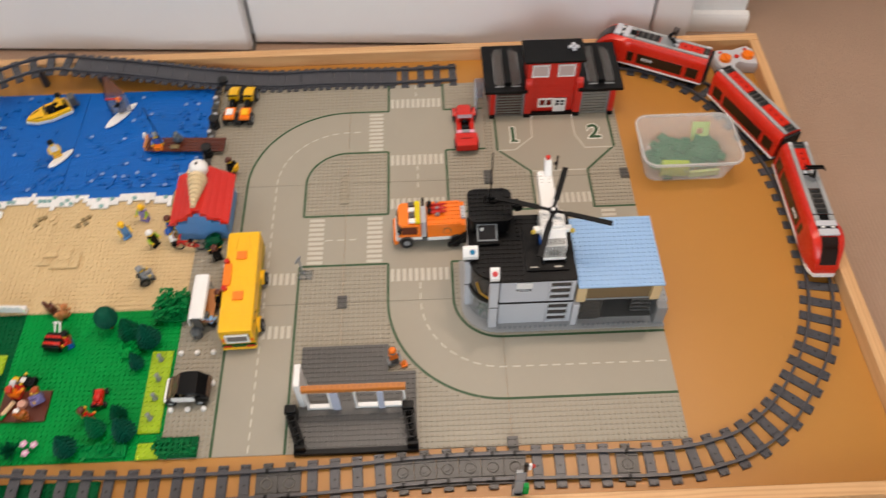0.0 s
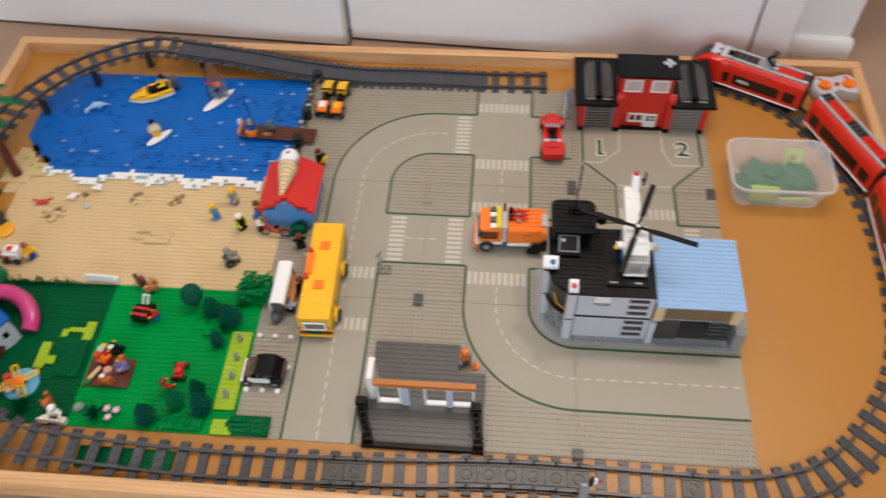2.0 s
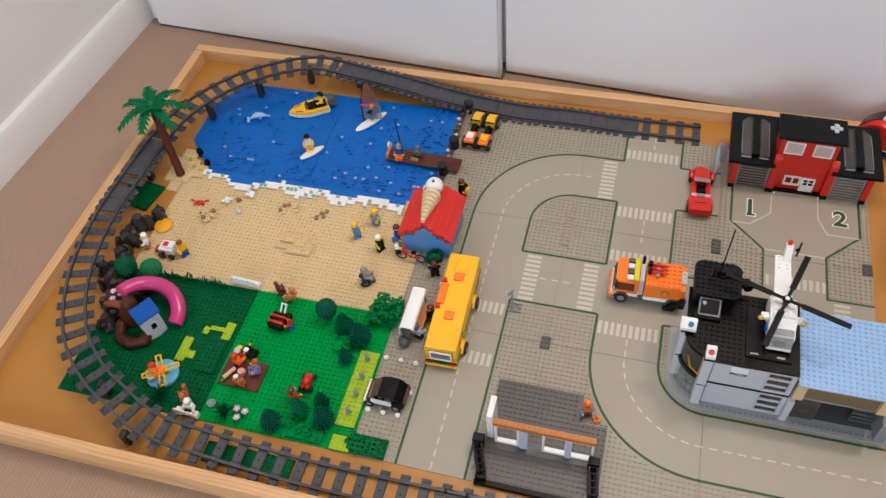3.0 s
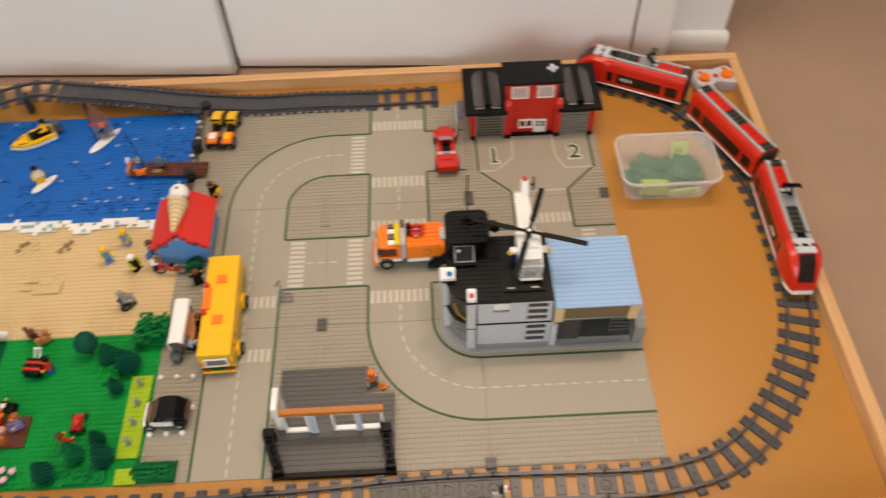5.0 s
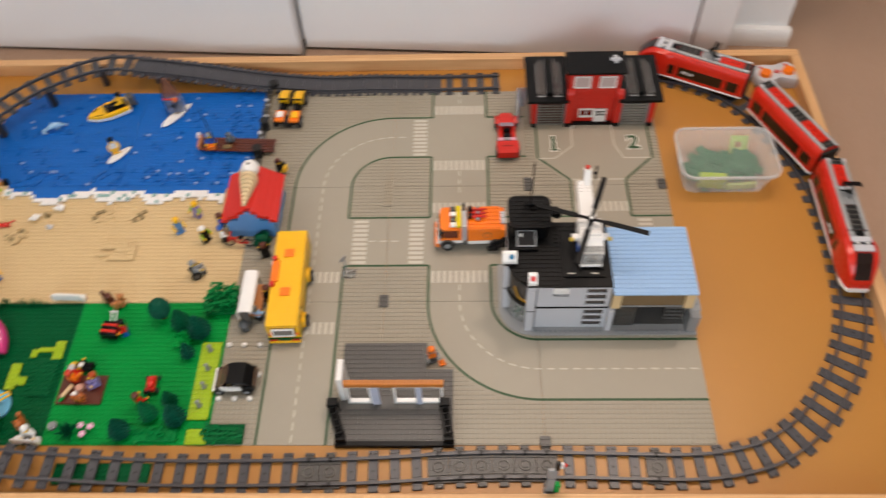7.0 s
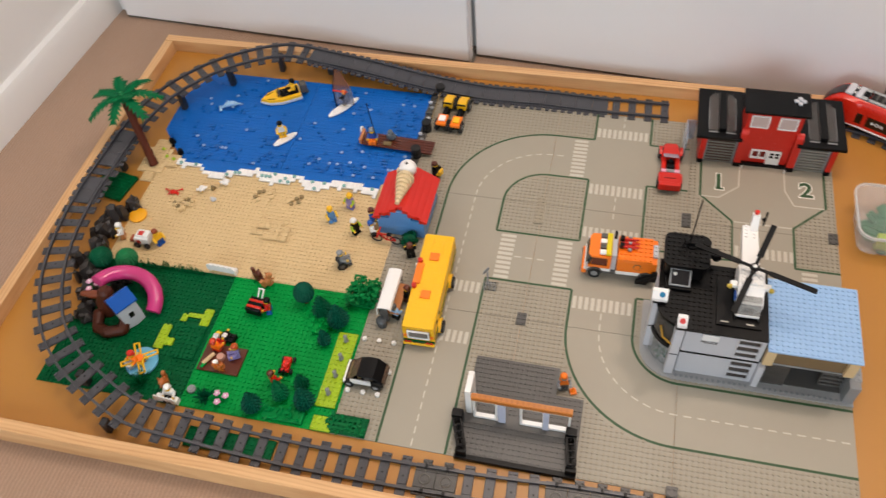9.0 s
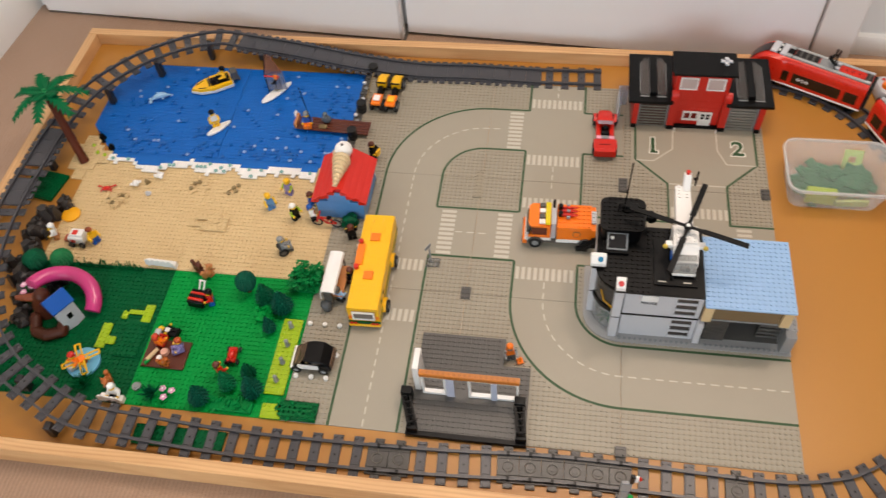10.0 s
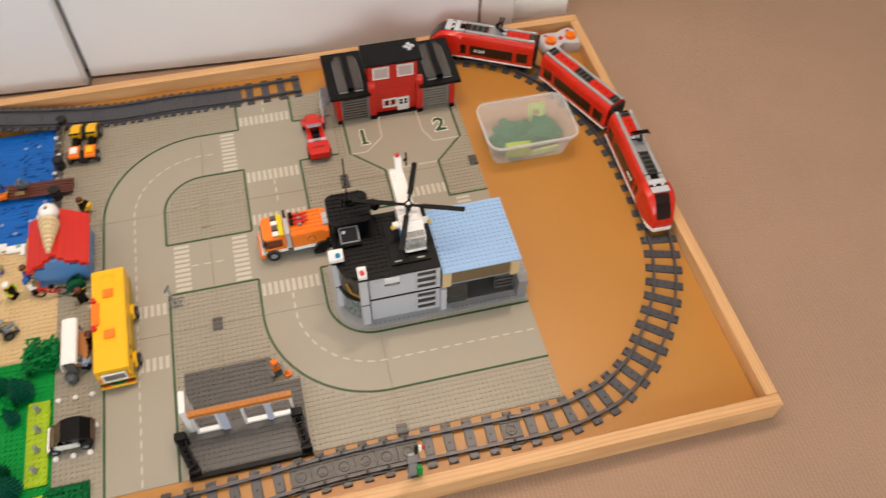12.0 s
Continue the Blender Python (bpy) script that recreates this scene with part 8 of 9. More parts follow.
g = Geo().ball(0, 0, 0.0035, 0.0075, 0.0055, 0.0034)
for s in (-1, 1):
    g.rod((s * 0.006, 0.002, 0.004), (s * 0.014, 0.006, 0.003), 0.0013, 6).ball(s * 0.0155, 0.007, 0.003, 0.0030, 0.0022, 0.0018)
    for k in range(3):
        g.rod((s * 0.005, -0.002 + k * 0.002, 0.003), (s * 0.011, -0.006 + k * 0.003, 0.0006), 0.0009, 5)
crab = solid("toy_crab", g, RED, "red toy crab on the sand", "toy crab")
crab.matrix_basis = pose(-0.452, 0.424, ZB, 0, 0, 8)
castle = thing("sand_heap", "tan ring of bricks like a small sand heap", "toy bricks", -0.420, 0.398, ZB)
rd = random.Random(21)
for k in range(22):
    a, r = rd.uniform(0, 6.28), rd.uniform(0.004, 0.021)
    x, y = -0.420 + r * math.cos(a), 0.398 + 0.8 * r * math.sin(a)
    h = (0.0032, 0.0048, 0.0064)[rd.randrange(3)] * (1.2 if r < 0.012 else 0.8)
    part("sand_brick", studded(Geo(), x - 0.004, y - 0.004, ZB, x + 0.004, y + 0.004, ZB + h), TAN if k % 6 else DARK_TAN, castle)
solid("yellow_disc", Geo().cyl(-0.496, 0.358, ZB + 0.0002, ZB + 0.0026, 0.0172, 28).cyl(-0.496, 0.358, ZB + 0.0026, ZB + 0.0042, 0.0152, 28, 0.0105), plastic("sun_yellow_plastic", rgb("f2ab12"), 0.28, 0.04), "round yellow dish lying on the sand", "toy dish")
for label, spots in (("dark tan footprint tiles on the sand", ((-0.284, 0.452), (-0.276, 0.456), (-0.262, 0.452), (-0.256, 0.444), (-0.288, 0.440), (-0.280, 0.434))), ("dark tan footprint tiles on the sand", ((-0.214, 0.444), (-0.220, 0.438), (-0.206, 0.448), (-0.198, 0.454), (-0.200, 0.440), (-0.212, 0.434)))):
    cx, cy = spots[0]
    t = thing("footprint_tiles", label, "toy tiles", cx, cy, ZB, group="footprints in the sand")
    for x, y in spots:
        part("tile", Geo().cyl(x, y, ZB + 0.0001, ZB + 0.0026, 0.0042, 8), DARK_TAN if (x * 1000) % 3 < 1.6 else TAN, t)
rug = thing("sand_plates", "slightly raised tan plates in the beach", "toy plates", -0.226, 0.362, ZB)
for x0, y0, x1, y1 in ((-0.256, 0.368, -0.232, 0.384), (-0.232, 0.360, -0.208, 0.384), (-0.264, 0.352, -0.240, 0.360), (-0.240, 0.344, -0.208, 0.360), (-0.208, 0.344, -0.192, 0.376)):
    part("plate", studded(Geo(), x0 + 0.0003, y0 + 0.0003, ZB, x1 - 0.0003, y1 - 0.0003, ZB + 0.0032), TAN, rug)

bcart = thing("beach_cart", "white toy food cart with red print on the beach", "toy cart", -0.452, 0.300, ZB)
part("box", Geo().box(-0.014, -0.010, 0.006, 0.014, 0.012, 0.022, 0.001), WHITE, bcart, local=True)
part("lid", Geo().box(-0.010, -0.006, 0.0222, 0.014, 0.010, 0.0262, 0.0008), WHITE, bcart, local=True)
part("print", Geo().box(-0.010, -0.0106, 0.010, -0.001, -0.0101, 0.018, 0.0001).box(-0.006, -0.004, 0.0263, 0.004, 0.006, 0.0268, 0.0001), RED, bcart, "red printed shape", local=True)
wheel(bcart, 0.010, -0.0125, 0.0062, 0.0062, 0.0040, DARK_GREY, "y")
wheel(bcart, -0.010, -0.0125, 0.0062, 0.0062, 0.0040, DARK_GREY, "y")
part("parcel", Geo().box(-0.030, -0.004, 0.0005, -0.016, 0.010, 0.008, 0.001), plastic("rust_plastic", rgb("a04a26"), 0.3, 0.05), bcart, local=True)
figure("toy beach seller with orange hair and blue legs", -0.424, 0.303, turn=60, torso=YELLOW, legs=BLUE, hair=plastic("auburn_plastic", rgb("8e3d12"), 0.3, 0.05))
figure("toy lifeguard with a white cap", -0.500, 0.306, turn=-60, torso=WHITE, legs=NOUGAT, hair=WHITE)
for x, y, turn, hair in ((-0.398, 0.440, 30, WHITE), (-0.358, 0.464, -50, YELLOW)):
    g1, g2 = Geo().ball(0, 0, 0.006, 0.0075, 0.0105, 0.0055).box(-0.013, -0.004, 0.006, 0.013, 0.004, 0.0078, 0.0006), Geo().ball(0, -0.010, 0.0105, 0.0042)
    g3 = Geo().rod((0, -0.013, 0.0105), (0, -0.018, 0.0098), 0.0013, 6, 0.0004).box(-0.0035, -0.003, 0, 0.0035, 0.003, 0.0012, 0.0003)
    multi("toy_gull", [(g1, WHITE), (g2, WHITE), (g3, YELLOW)], "white toy gull with a yellow beak on the sand", "toy bird", pose(x, y, ZB, 0, 0, turn) @ Matrix.Scale(0.82, 4), "gulls on the beach")
rock(-0.378, 0.446, ZB, 0.0060, 0.010, 60, DARK_TAN, "small dark tan toy shell")
rock(-0.366, 0.420, ZB, 0.0080, 0.006, 61, LIGHT_GREY, "white toy shell on the sand")
figure("toy child with yellow hair in blue", -0.122, 0.408, turn=40, torso=MEDIUM_BLUE, legs=MEDIUM_BLUE, hair=YELLOW, arms=SKIN_YELLOW)
figure("toy child with yellow hair in lilac and lime", -0.096, 0.445, turn=-20, torso=LILAC, legs=LILAC, hair=YELLOW, arms=LIME)
figure("toy figure with a white helmet in lime and black", -0.070, 0.388, turn=60, torso=BLACK, legs=BLACK, hair=WHITE, arms=LIME)
figure("toy customer in blue at the kiosk counter", -0.045, 0.418, turn=90, torso=BLUE, legs=DARK_GREY, hair=BROWN)
figure("toy customer in white and red at the kiosk", -0.038, 0.390, turn=110, torso=WHITE, legs=BLACK, hair=BLUE, extra=[(Geo().box(-0.005, -0.0048, 0.017, 0.005, -0.0041, 0.023, 0.0002), RED)])
wc = thing("toy_wheelchair", "grey toy wheelchair on the sand", "toy wheelchair", -0.072, 0.312, ZB, turn=120)
part("seat", Geo().box(-0.008, -0.008, 0.006, 0.008, 0.006, 0.0085, 0.0006).box(-0.008, 0.006, 0.0085, 0.008, 0.008, 0.020, 0.0006), DARK_GREY, wc, local=True)
for s in (-1, 1):
    wheel(wc, s * 0.0098, 0.002, 0.0090, 0.0090, 0.0022, DARK_GREY)
part("footrest", Geo().box(-0.006, -0.016, 0.001, 0.006, -0.009, 0.003, 0.0005), DARK_GREY, wc, local=True)
figure("toy figure in grey sitting in the wheelchair", -0.072, 0.312, ZB + 0.0088, 120, torso=MID_GREY, legs=MID_GREY, hair=MID_GREY, sit=True)

# ---- park ----
ZG = ZP + 0.0017


def bench(x, y, turn, lab):
    t = thing("toy_bench", lab, "toy bench", x, y, ZG, group="white park benches", turn=turn)
    part("seat", Geo().box(-0.027, -0.006, 0.0080, 0.027, 0.004, 0.0106, 0.0005), WHITE, t, local=True)
    part("back", Geo().box(-0.027, 0.0042, 0.0080, 0.027, 0.0068, 0.0200, 0.0006), WHITE, t, local=True)
    for s in (-1, 1):
        part("leg", Geo().box(s * 0.0265, -0.0058, 0.0, s * 0.0225, 0.0040, 0.0078, 0.0005), WHITE, t, local=True)
    for k in range(5):
        part("crest", Geo().at(-0.0200 + k * 0.010, 0.0055, 0.0200, 90, 0, 0).cyl(0, 0, -0.0011, 0.0011, 0.0046, 12), WHITE, t, local=True)
    return t


bench(-0.281, 0.262, 177, "white toy bench between beach and lawn")
b2 = bench(-0.272, 0.004, 177, "white scalloped toy bench at the lawn's front edge")
b2.scale = (0.72, 1, 1)
figure("toy figure in white and black sitting on the bench", -0.268, 0.012, ZG + 0.004, 0, torso=WHITE, legs=BLACK, hair=WHITE, sit=True)


def animal(label, x, y, turn, mat, k=1.0, z=ZG):
    g = Geo().ball(0, 0.001, 0.0085, 0.0060, 0.0065, 0.0085).ball(0, -0.0045, 0.0180, 0.0048, 0.0056, 0.0048)
    for a in (-0.003, 0.003):
        g.rod((a, -0.005, 0.0120), (a, -0.0085, 0.0090), 0.0018, 6).rod((a, -0.003, 0.021), (a * 1.2, -0.002, 0.0250), 0.0017, 6, 0.0006)
        g.box(a - 0.0018, -0.0070, 0, a + 0.0018, 0.0030, 0.0026, 0.0006)
    g.ball(0, 0.0080, 0.0090, 0.0036, 0.0042, 0.0085).ball(0, 0.0095, 0.0165, 0.0032, 0.0040, 0.0036)
    ob = solid("toy_animal", g, mat, label, "toy animal", "small toy animals")
    ob.matrix_basis = pose(x, y, z, 0, 0, turn) @ Matrix.Scale(k, 4)
    return ob


animal("dark brown toy squirrel by the lawn edge", -0.212, 0.258, 60, BROWN, 1.15)
animal("light brown toy dog by the lawn edge", -0.190, 0.250, 150, NOUGAT, 1.15)
animal("orange toy squirrel by the bench", -0.288, 0.030, 20, plastic("fox_plastic", rgb("b5662f"), 0.3, 0.06), 1.2)
pram = thing("toy_pram", "toy pram with red and black striped hood", "toy pram", -0.190, 0.194, ZG, turn=-6)
for k in range(5):
    part("stripe", Geo().box(-0.015, -0.013 + k * 0.0056, 0.004, 0.013, -0.0076 + k * 0.0056, 0.021 - 0.001 * abs(k - 2), 0.0012), (BLACK, DARK_RED)[k % 2], pram, local=True)
part("handle", Geo().rod((-0.004, 0.016, 0.016), (-0.004, 0.028, 0.026), 0.0014, 6).rod((0.004, 0.016, 0.016), (0.004, 0.028, 0.026), 0.0014, 6).rod((-0.006, 0.028, 0.026), (0.006, 0.028, 0.026), 0.0014, 6), WHITE, pram, local=True)
figure("toy parent in red and blue beside the pram", -0.168, 0.196, turn=-70, torso=RED, legs=BLUE, hair=BLACK)
kart = thing("toy_mower", "red toy garden kart with black wheels", "toy kart", -0.102, 0.098, ZG, turn=4)
kart.scale = (0.85, 0.9, 0.95)
part("body", Geo().box(-0.008, -0.016, 0.006, 0.008, 0.014, 0.014, 0.0016).ball(0, -0.002, 0.014, 0.0078, 0.0100, 0.0060), RED, kart, local=True)
part("handle", Geo().rod((0, -0.012, 0.012), (0, -0.022, 0.020), 0.0014, 6).rod((-0.008, -0.022, 0.020), (0.008, -0.022, 0.020), 0.0014, 6), BLACK, kart, local=True)
for yy in (-0.012, 0.013):
    for s in (-1, 1):
        wheel(kart, s * 0.0110, yy, 0.0052, 0.0052, 0.0036, DARK_GREY)
figure("toy gardener in red with brown hair", -0.112, 0.066, turn=150, torso=RED, legs=DARK_RED, hair=BROWN)
blanket = thing("picnic_blanket", "reddish brown picnic plate on the lawn", "toy plate", -0.214, 0.092, ZG)
part("cloth", Geo().at(-0.214, 0.091, ZG, 0, 0, -0.5).box(-0.036, -0.025, 0.0, 0.036, 0.025, 0.0032, 0.0004), BROWN, blanket)
ZK = ZG + 0.0033
figure("toy figure in black lying at the blanket's edge", -0.204, 0.128, ZG, 80, torso=BLACK, legs=BLACK, hair=YELLOW, lie=-90, extra=[(Geo().box(-0.004, -0.0048, 0.016, 0.004, -0.0041, 0.024, 0.0002), WHITE)])
figure("toy picnicker with red hair sitting on the blanket", -0.228, 0.106, ZK, 170, torso=ORANGE, legs=DARK_RED, hair=plastic("flame_hair_plastic", rgb("c8381a"), 0.3, 0.05), sit=True)
figure("toy picnicker with orange hair in lilac", -0.190, 0.102, ZK, -60, torso=LILAC, legs=LILAC, hair=plastic("copper_hair_plastic", rgb("b34a15"), 0.3, 0.05), sit=True)
solid("baguette", Geo().at(-0.235, 0.086, ZK + 0.004, 0, 90, 62).cyl(0, 0, -0.012, 0.012, 0.0036, 10), plastic("bread_plastic", rgb("d8b98e"), 0.4, 0.05), "pale toy baguette on the blanket", "toy food")
solid("green_bottle", Geo().at(-0.240, 0.073, ZK + 0.003, 0, 90, 62).cyl(0, 0, -0.005, 0.005, 0.0028, 8), GREEN, "small green toy bottle", "toy food")
solid("pink_plate", Geo().cyl(-0.217, 0.093, ZK, ZK + 0.0050, 0.0076, 16, 0.0060), plastic("blush_plastic", rgb("d9aa97"), 0.35, 0.05), "pale pink toy bowl", "toy dish")
solid("white_cup", Geo().cyl(-0.220, 0.080, ZK, ZK + 0.0080, 0.0036, 10, 0.0045), WHITE, "white toy cup on the blanket", "toy cup")
animal("orange toy cat on the blanket", -0.208, 0.072, 100, plastic("ginger_plastic", rgb("b7611f"), 0.3, 0.06), 0.9, ZK)
solid("grey_bag", Geo().box(-0.243, 0.116, ZG, -0.233, 0.132, ZG + 0.012, 0.001), LIGHT_GREY, "pale grey toy bag at the blanket", "toy bag")

# merry-go-round
mg = thing("merry_go_round", "toy roundabout with yellow bars on a pale blue disc", "toy roundabout", -0.346, 0.062, ZG)
part("disc", Geo().cyl(0, 0, 0.0002, 0.0045, 0.0270, 28), plastic("aqua_plastic", rgb("6db7dc"), 0.28, 0.04), mg, "pale blue disc", local=True)
for a in (35, 125, 215, 305):
    g = Geo().at(0, 0, 0.0046, 0, 0, a)
    g.rod((0.006, -0.004, 0.010), (0.030, -0.004, 0.010), 0.0016, 6).rod((0.006, 0.004, 0.010), (0.030, 0.004, 0.010), 0.0016, 6).rod((0.030, -0.0045, 0.010), (0.030, 0.0045, 0.010), 0.0016, 6)
    g.rod((0.010, 0, 0), (0.010, 0, 0.010), 0.0018, 6)
    part("bar", g, YELLOW, mg, "yellow hand bar", local=True)
part("hub", Geo().cyl(0, 0, 0.0046, 0.0160, 0.0068, 14), ORANGE, mg, "orange hub", local=True)
figure("toy child in orange with red hair on the roundabout", -0.354, 0.058, ZG + 0.0046, -30, torso=ORANGE, legs=LIGHT_GREY, hair=RED, sit=True)

# tree house and slide
th = thing("tree_house", "brown toy tree trunk house with a blue roof", "toy playhouse", -0.43, 0.145, ZG)


DARK_BARK = plastic("dark_bark_plastic", rgb("4d2414"), 0.36, 0.10, gloss=0.3)


def trunk_piece(pts, r0, r1):
    g = Geo()
    n = len(pts) - 1
    for i in range(n):
        g.rod(pts[i], pts[i + 1], r0 + (r1 - r0) * i / n, 10, r0 + (r1 - r0) * (i + 1) / n)
        g.ball(*pts[i + 1], r0 + (r1 - r0) * (i + 1) / n, nu=10, nv=7)
    return g


part("trunk", trunk_piece([(-0.448, 0.150, ZG), (-0.450, 0.150, 0.025), (-0.444, 0.156, 0.046)], 0.017, 0.014), DARK_BARK, th, "reddish brown trunk")
part("root_arch", trunk_piece([(-0.452, 0.110, 0.006), (-0.428, 0.102, 0.010), (-0.404, 0.112, 0.010), (-0.404, 0.132, 0.018)], 0.0105, 0.0095), DARK_BARK, th, "brown arched root")
part("root_arch", trunk_piece([(-0.452, 0.110, 0.006), (-0.458, 0.132, 0.014)], 0.0095, 0.0100), DARK_BARK, th)
part("branch", trunk_piece([(-0.445, 0.155, 0.042), (-0.468, 0.150, 0.046), (-0.482, 0.148, 0.047)], 0.009, 0.005), plastic("bark_brown_plastic", rgb("7a3a1c"), 0.32, 0.08), th, "lighter brown branch")
hm = pose(-0.402, 0.140, ZG, 0, 0, -32) @ Matrix.Diagonal((1.06, 1.06, 1.36, 1.0))
g = Geo()
g.m = hm
g.loft([[(-0.014 * k, -0.016 * k, z), (0.014 * k, -0.016 * k, z), (0.017 * k, 0.0, z), (0.014 * k, 0.016 * k, z), (-0.014 * k, 0.016 * k, z)] for k, z in ((1.0, 0.0), (1.02, 0.018), (0.98, 0.040))])
part("hut", g, LIGHT_GREY, th, "pale grey hut wall")
g = Geo()
g.m = hm
g.loft([[(-0.017, y, 0.0402), (0.019, y, 0.0402), (0.019, y, 0.0425), (0.001, y, 0.0560), (-0.017, y, 0.0425)] for y in (-0.019, 0.019)])
part("hut_roof", g, BLUE, th, "blue pitched roof")
g = Geo()
g.m = hm
part("hut_window", g.box(0.0165, -0.004, 0.018, 0.0180, 0.004, 0.027, 0.0008), BLACK, th)
sl = thing("toy_slide", "glossy magenta curved toy slide", "toy slide", -0.40, 0.19, ZG)
path = []
for i in range(25):
    a = radians(168 - 176 * i / 24)
    path.append((-0.416 + 0.0490 * math.cos(a), 0.161 + 0.0480 * math.sin(a), 0.0500 - 0.0420 * (i / 24) ** 1.15 + ZG))
full = [(0.0132 * math.cos(2 * math.pi * i / 16), 0.0115 * math.sin(2 * math.pi * i / 16)) for i in range(16)]
part("chute", Geo().sweep(path, full), PINK, sl)
part("support", Geo().box(-0.476, 0.168, ZG, -0.462, 0.182, 0.044, 0.0008), DARK_GREY, sl)

flower = plastic("blossom_plastic", rgb("e3a9c6"), 0.3, 0.06)


def flowers(x, y, z, label, n=3, r=0.009):
    t = thing("toy_flowers", label, "toy flowers", x, y, z, group="pink toy flowers")
    for k in range(n):
        a = 2.1 * k + 0.4
        cx, cy = r * math.cos(a), r * math.sin(a)
        part("stem", Geo().rod((0, 0, 0), (cx, cy, 0.010), 0.0009, 5), GREEN, t, local=True)
        g = Geo()
        for j in range(5):
            g.ball(cx + 0.0034 * math.cos(j * 1.2566), cy + 0.0034 * math.sin(j * 1.2566), 0.0108, 0.0026, 0.0026, 0.0014, 8, 5)
        bl = part("blossom", g, flower, t, "pale pink blossom", local=True)
        part("eye", Geo().cyl(cx, cy, 0.0112, 0.0128, 0.0016, 8), WHITE, bl, local=True)


flowers(-0.188, 0.022, ZG, "pale pink toy flowers at the lawn's edge")
flowers(-0.478, 0.170, 0.034, "pink toy flowers on the rocks")
solid("grey_ring", Geo().cyl(-0.243, 0.030, ZG, ZG + 0.0040, 0.0072, 14).cyl(-0.243, 0.030, ZG + 0.0040, ZG + 0.0056, 0.0050, 12, 0.0042), MID_GREY, "small grey round toy pot on the lawn", "toy pot")


def ridged_bush(label, x, y, r, h, mat, lift=0.0):
    """A round moulded toy bush with upright ribs of small bumps, on a short stem where it is lifted."""
    t = thing("toy_bush", label, "toy plant", x, y, ZG, group="toy bushes and trees")
    if lift:
        part("stem", Geo().cyl(0, 0, 0, lift + h * 0.1, 0.0042, 10), BROWN, t, local=True)
    rows, n, rings = 12, 36, []
    for k in range(rows * 2 + 1):
        u = 0.04 + 0.93 * k / (rows * 2)
        q = r * math.sqrt(max(0.01, 1 - (2 * u - 0.94) ** 2 / 1.12)) * (1.0 if k % 2 else 0.93)
        z = lift + 0.001 + h * u
        rings.append([(q * (1.0 if i % 2 else 0.90) * math.cos(2 * math.pi * i / n), q * (1.0 if i % 2 else 0.90) * math.sin(2 * math.pi * i / n), z) for i in range(n)])
    part("crown", Geo().loft(rings), mat, t, "ribbed round crown", smooth=False, local=True)
    return t


BUSH_A = plastic("bush_teal_plastic", rgb("02503c"), 0.48, 0.10, gloss=0.14)
ridged_bush("round dark green ridged toy bush by the rocks", -0.508, 0.242, 0.0215, 0.036, LEAF_GREEN)
ridged_bush("round green ridged toy bush by the beach", -0.459, 0.248, 0.0205, 0.036, plastic("bush_green_plastic", rgb("04753f"), 0.4, 0.08, gloss=0.3))
ridged_bush("round dark teal ridged toy tree on the lawn", -0.112, 0.226, 0.0185, 0.037, BUSH_A, lift=0.010)


def pine(label, x, y, r, h, mat, seed, lean=0.0):
    """A moulded toy conifer: rows of short pointed sprigs on a tapering crown round a stem."""
    rd = random.Random(seed)
    t = thing("toy_conifer", label, "toy tree", x, y, ZG, group="toy bushes and trees")
    t.matrix_basis = pose(x, y, ZG, lean, 0, rd.uniform(0, 90))
    part("stem", Geo().cyl(0, 0, 0, h * 0.25, 0.0034, 8), BROWN, t, local=True)
    g = Geo()
    rows = 8

    def wide(u):
        return r * (1 - 0.86 * u ** 1.25) * (0.80 + 0.20 * min(1.0, u * 6))

    g.loft([[(0.80 * wide(u) * math.cos(2 * math.pi * i / 8), 0.80 * wide(u) * math.sin(2 * math.pi * i / 8), 0.004 + h * u) for i in range(8)] for u in (0.02, 0.3, 0.6, 0.9, 1.0)])
    for k in range(rows):
        u = (k + 0.4) / rows
        q = wide(u)
        n = max(5, round(2 * math.pi * q / 0.0062))
        for i in range(n):
            c = 2 * math.pi * (i + 0.5 * (k % 2)) / n + rd.uniform(-0.05, 0.05)
            d, e = Vector((math.cos(c), math.sin(c), 0)), Vector((-math.sin(c), math.cos(c), 0))
            o = d * (q * 0.74) + Vector((0, 0, 0.004 + h * u))
            tip = d * (q * rd.uniform(1.02, 1.16)) + Vector((0, 0, 0.004 + h * (u + 0.035)))
            w = 0.0030
            g.add([o + e * w, o - e * w, o + Vector((0, 0, 0.0034)), tip], [(0, 1, 2), (0, 2, 3), (2, 1, 3), (1, 0, 3)])
    part("crown", g, mat, t, "sprigged green crown", local=True)
    return t


pine("dark green toy conifer on the lawn", -0.076, 0.208, 0.0200, 0.046, LEAF_GREEN, 31)
pine("small dark green toy conifer", -0.055, 0.153, 0.0135, 0.036, BUSH_A, 36)
pine("dark teal toy conifer at the lawn's edge", -0.043, 0.194, 0.0215, 0.050, BUSH_A, 37)
pine("dark green toy conifer at the front", -0.132, 0.018, 0.0190, 0.044, BUSH_A, 32)
pine("dark green toy conifer at the front", -0.052, 0.040, 0.0200, 0.048, BUSH_A, 33)
pine("dark green toy conifer at the front", -0.066, 0.068, 0.0150, 0.034, LEAF_GREEN, 34)
pine("dark green ridged toy conifer at the front", -0.092, 0.044, 0.0165, 0.040, plastic("conifer_green_plastic", rgb("02663c"), 0.45, 0.12, gloss=0.12), 35, -12)


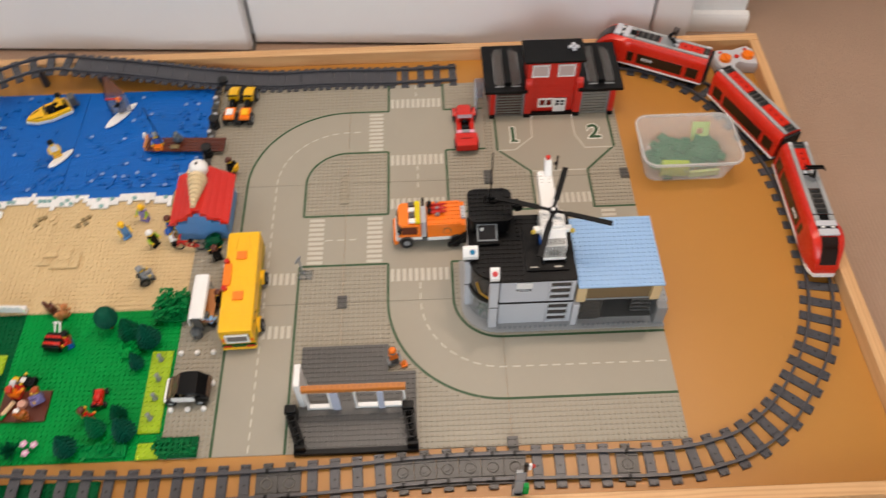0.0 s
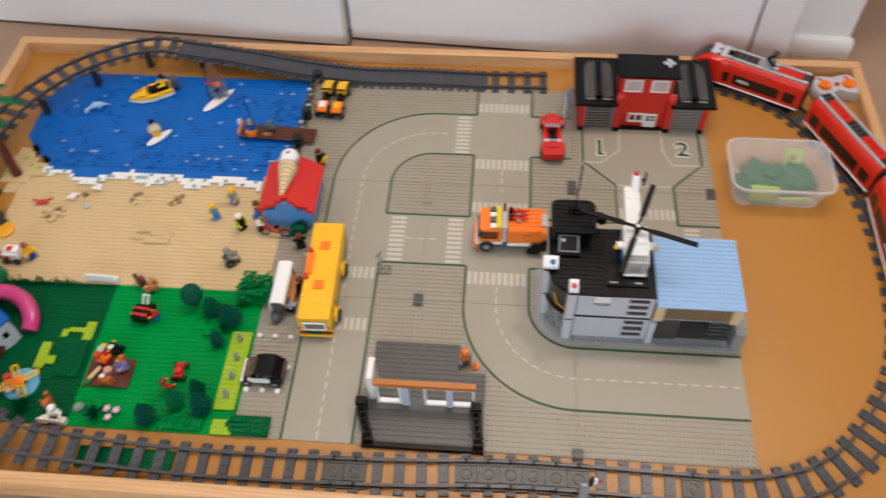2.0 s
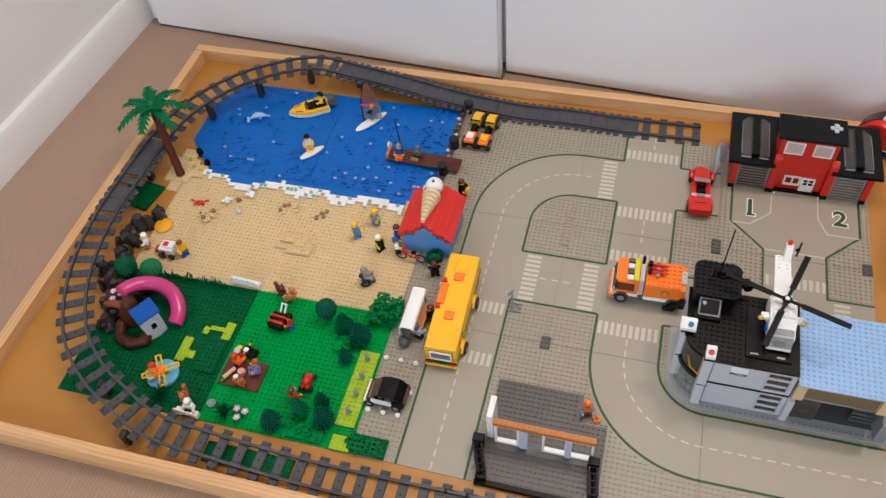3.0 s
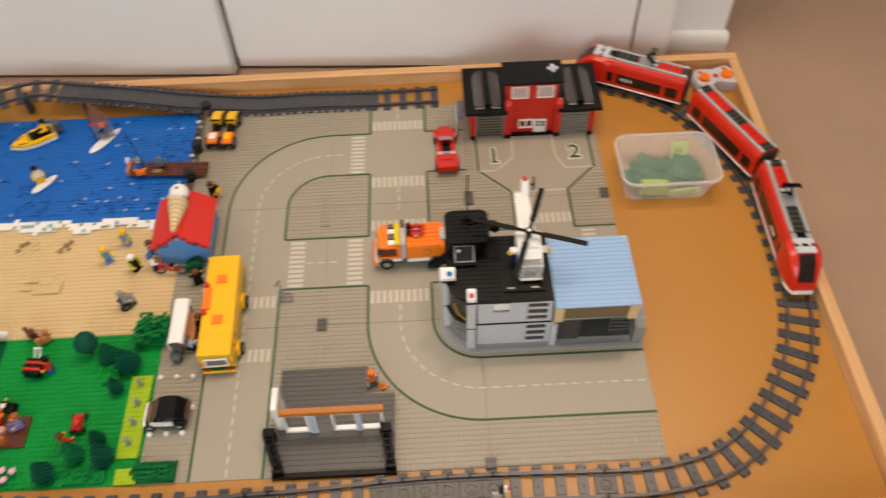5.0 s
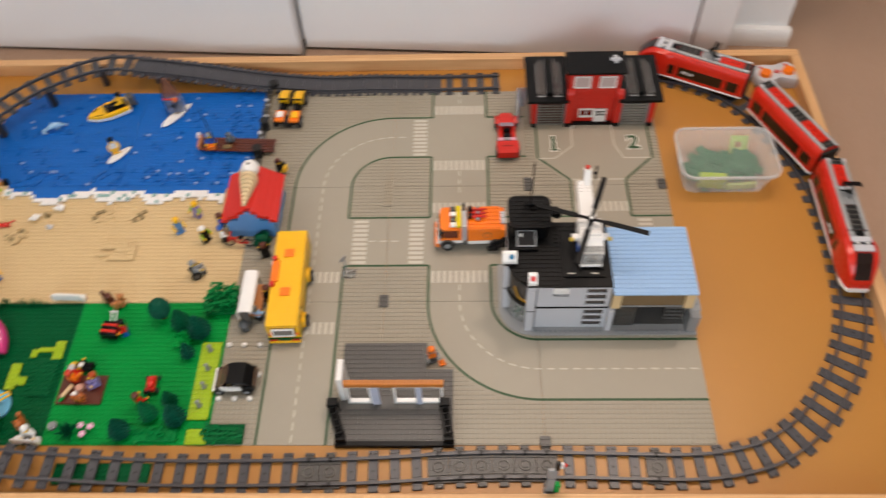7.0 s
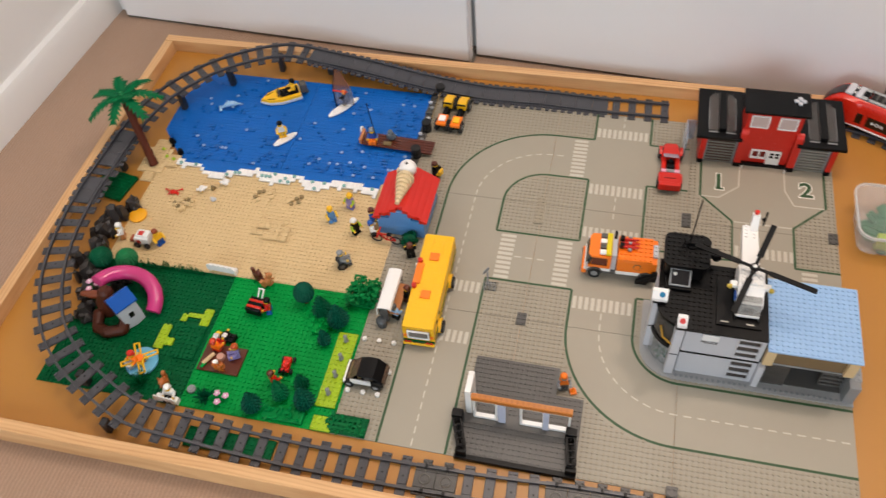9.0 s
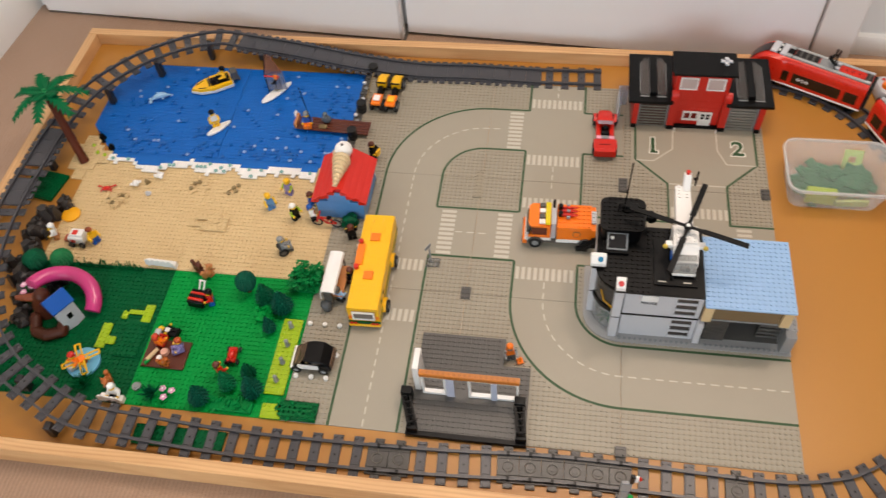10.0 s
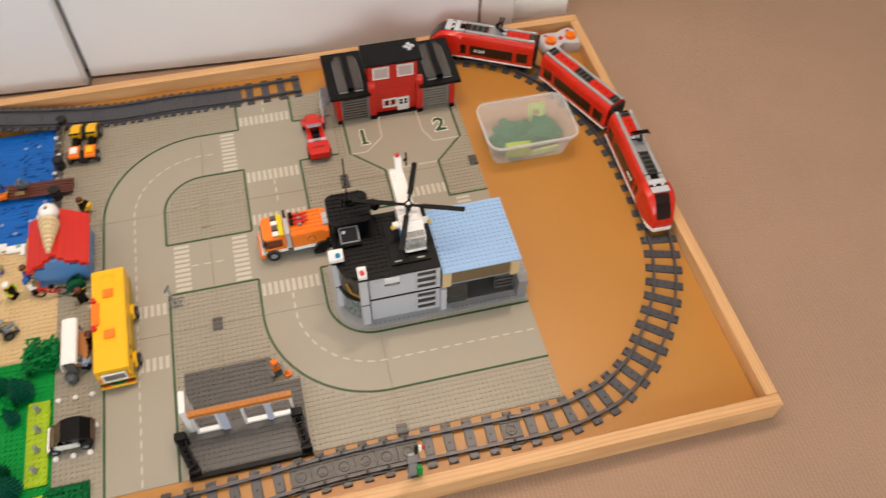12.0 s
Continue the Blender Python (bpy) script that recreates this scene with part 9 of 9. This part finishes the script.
def leaf_mat(label, x, y, w, d, n, mat, seed, h=0.014):
    """A low hedge of toothed leaf plates on short stems."""
    rd = random.Random(seed)
    t = thing("toy_hedge", label, "toy plant", x, y, ZG, group="toy bushes and trees")
    part("bed", Geo().box(-w * 0.42, -d * 0.42, 0.0, w * 0.42, d * 0.42, 0.005, 0.001), mat, t, local=True)
    g = Geo()
    for i in range(n):
        px, py, pz = rd.uniform(-w / 2, w / 2), rd.uniform(-d / 2, d / 2), 0.004 + h * rd.random()
        a = rd.uniform(0, 6.28)
        g.at(px, py, pz, rd.uniform(-25, 25), rd.uniform(-25, 25), math.degrees(a))
        L = rd.uniform(0.007, 0.012)
        g.prism([(-L * 0.5, 0), (-L * 0.2, -L * 0.28), (-L * 0.12, -L * 0.14), (L * 0.15, -L * 0.34), (L * 0.2, -L * 0.14), (L * 0.55, 0), (L * 0.2, L * 0.14), (L * 0.15, L * 0.34), (-L * 0.12, L * 0.14), (-L * 0.2, L * 0.28)], 0, 0.0011)
    part("leaves", g, mat, t, kind="stuff", local=True)
    return t


leaf_mat("dense green toy leaf hedge by the street", -0.014, 0.252, 0.050, 0.052, 210, plastic("hedge_green_plastic", rgb("027a3a"), 0.42, 0.14, gloss=0.14), 51, 0.026)
leaf_mat("low green toy leaves at the front corner", 0.020, 0.016, 0.062, 0.030, 16, plastic("corner_leaf_plastic", rgb("006c36"), 0.42, 0.14, gloss=0.14), 52, 0.004)
leaf_mat("low green toy leaves along the front edge", -0.080, 0.014, 0.080, 0.024, 30, plastic("low_leaf_plastic", rgb("00863e"), 0.42, 0.14, gloss=0.14), 53, 0.008)
leaf_mat("low green toy leaves between the trees", -0.072, 0.180, 0.030, 0.030, 26, GREEN, 54, 0.008)
for k, (x, y) in enumerate(((-0.214, 0.020), (-0.330, 0.024))):
    rd = random.Random(70 + k)
    t = thing("spiky_plant", "spiky dark green toy plant at the lawn's edge", "toy plant", x, y, ZG, group="toy bushes and trees")
    for i in range(40):
        a, e = rd.uniform(0, 360), rd.uniform(25, 85)
        L = rd.uniform(0.018, 0.030)
        d = Vector((math.cos(radians(a)) * math.cos(radians(e)), math.sin(radians(a)) * math.cos(radians(e)), math.sin(radians(e)))) * L
        part("blade", Geo().rod((0, 0, 0.001), d, 0.0016, 5, 0.0005), LEAF_GREEN if k == 0 else DARK_GREEN, t, local=True)
row = thing("grass_stems", "row of thin dark green toy grass stems along the beach", "toy plants", -0.37, 0.252, ZG)
rd = random.Random(80)
for i in range(20):
    x = -0.432 + i * 0.0062
    for j in range(3):
        part("stem", Geo().rod((x, 0.250, 0.002), (x + rd.uniform(-0.006, 0.006), 0.250 + rd.uniform(-0.006, 0.006), 0.010 + rd.uniform(0, 0.012)), 0.0013, 5, 0.0007), DARK_GREEN, row)
for x, y in ((-0.020, 0.160), (-0.018, 0.126), (-0.018, 0.094), (-0.020, 0.062)):
    g = Geo().cyl(x, y, ZP + 0.005, ZP + 0.0095, 0.0040, 10).cyl(x, y, ZP + 0.0095, ZP + 0.0180, 0.0038, 10, 0.0026).ball(x, y, ZP + 0.0200, 0.0036)
    solid("grey_bollard", g, MID_GREY, "small grey toy bollard on the lime strip", "toy bollard", "bollards on the lime strip")
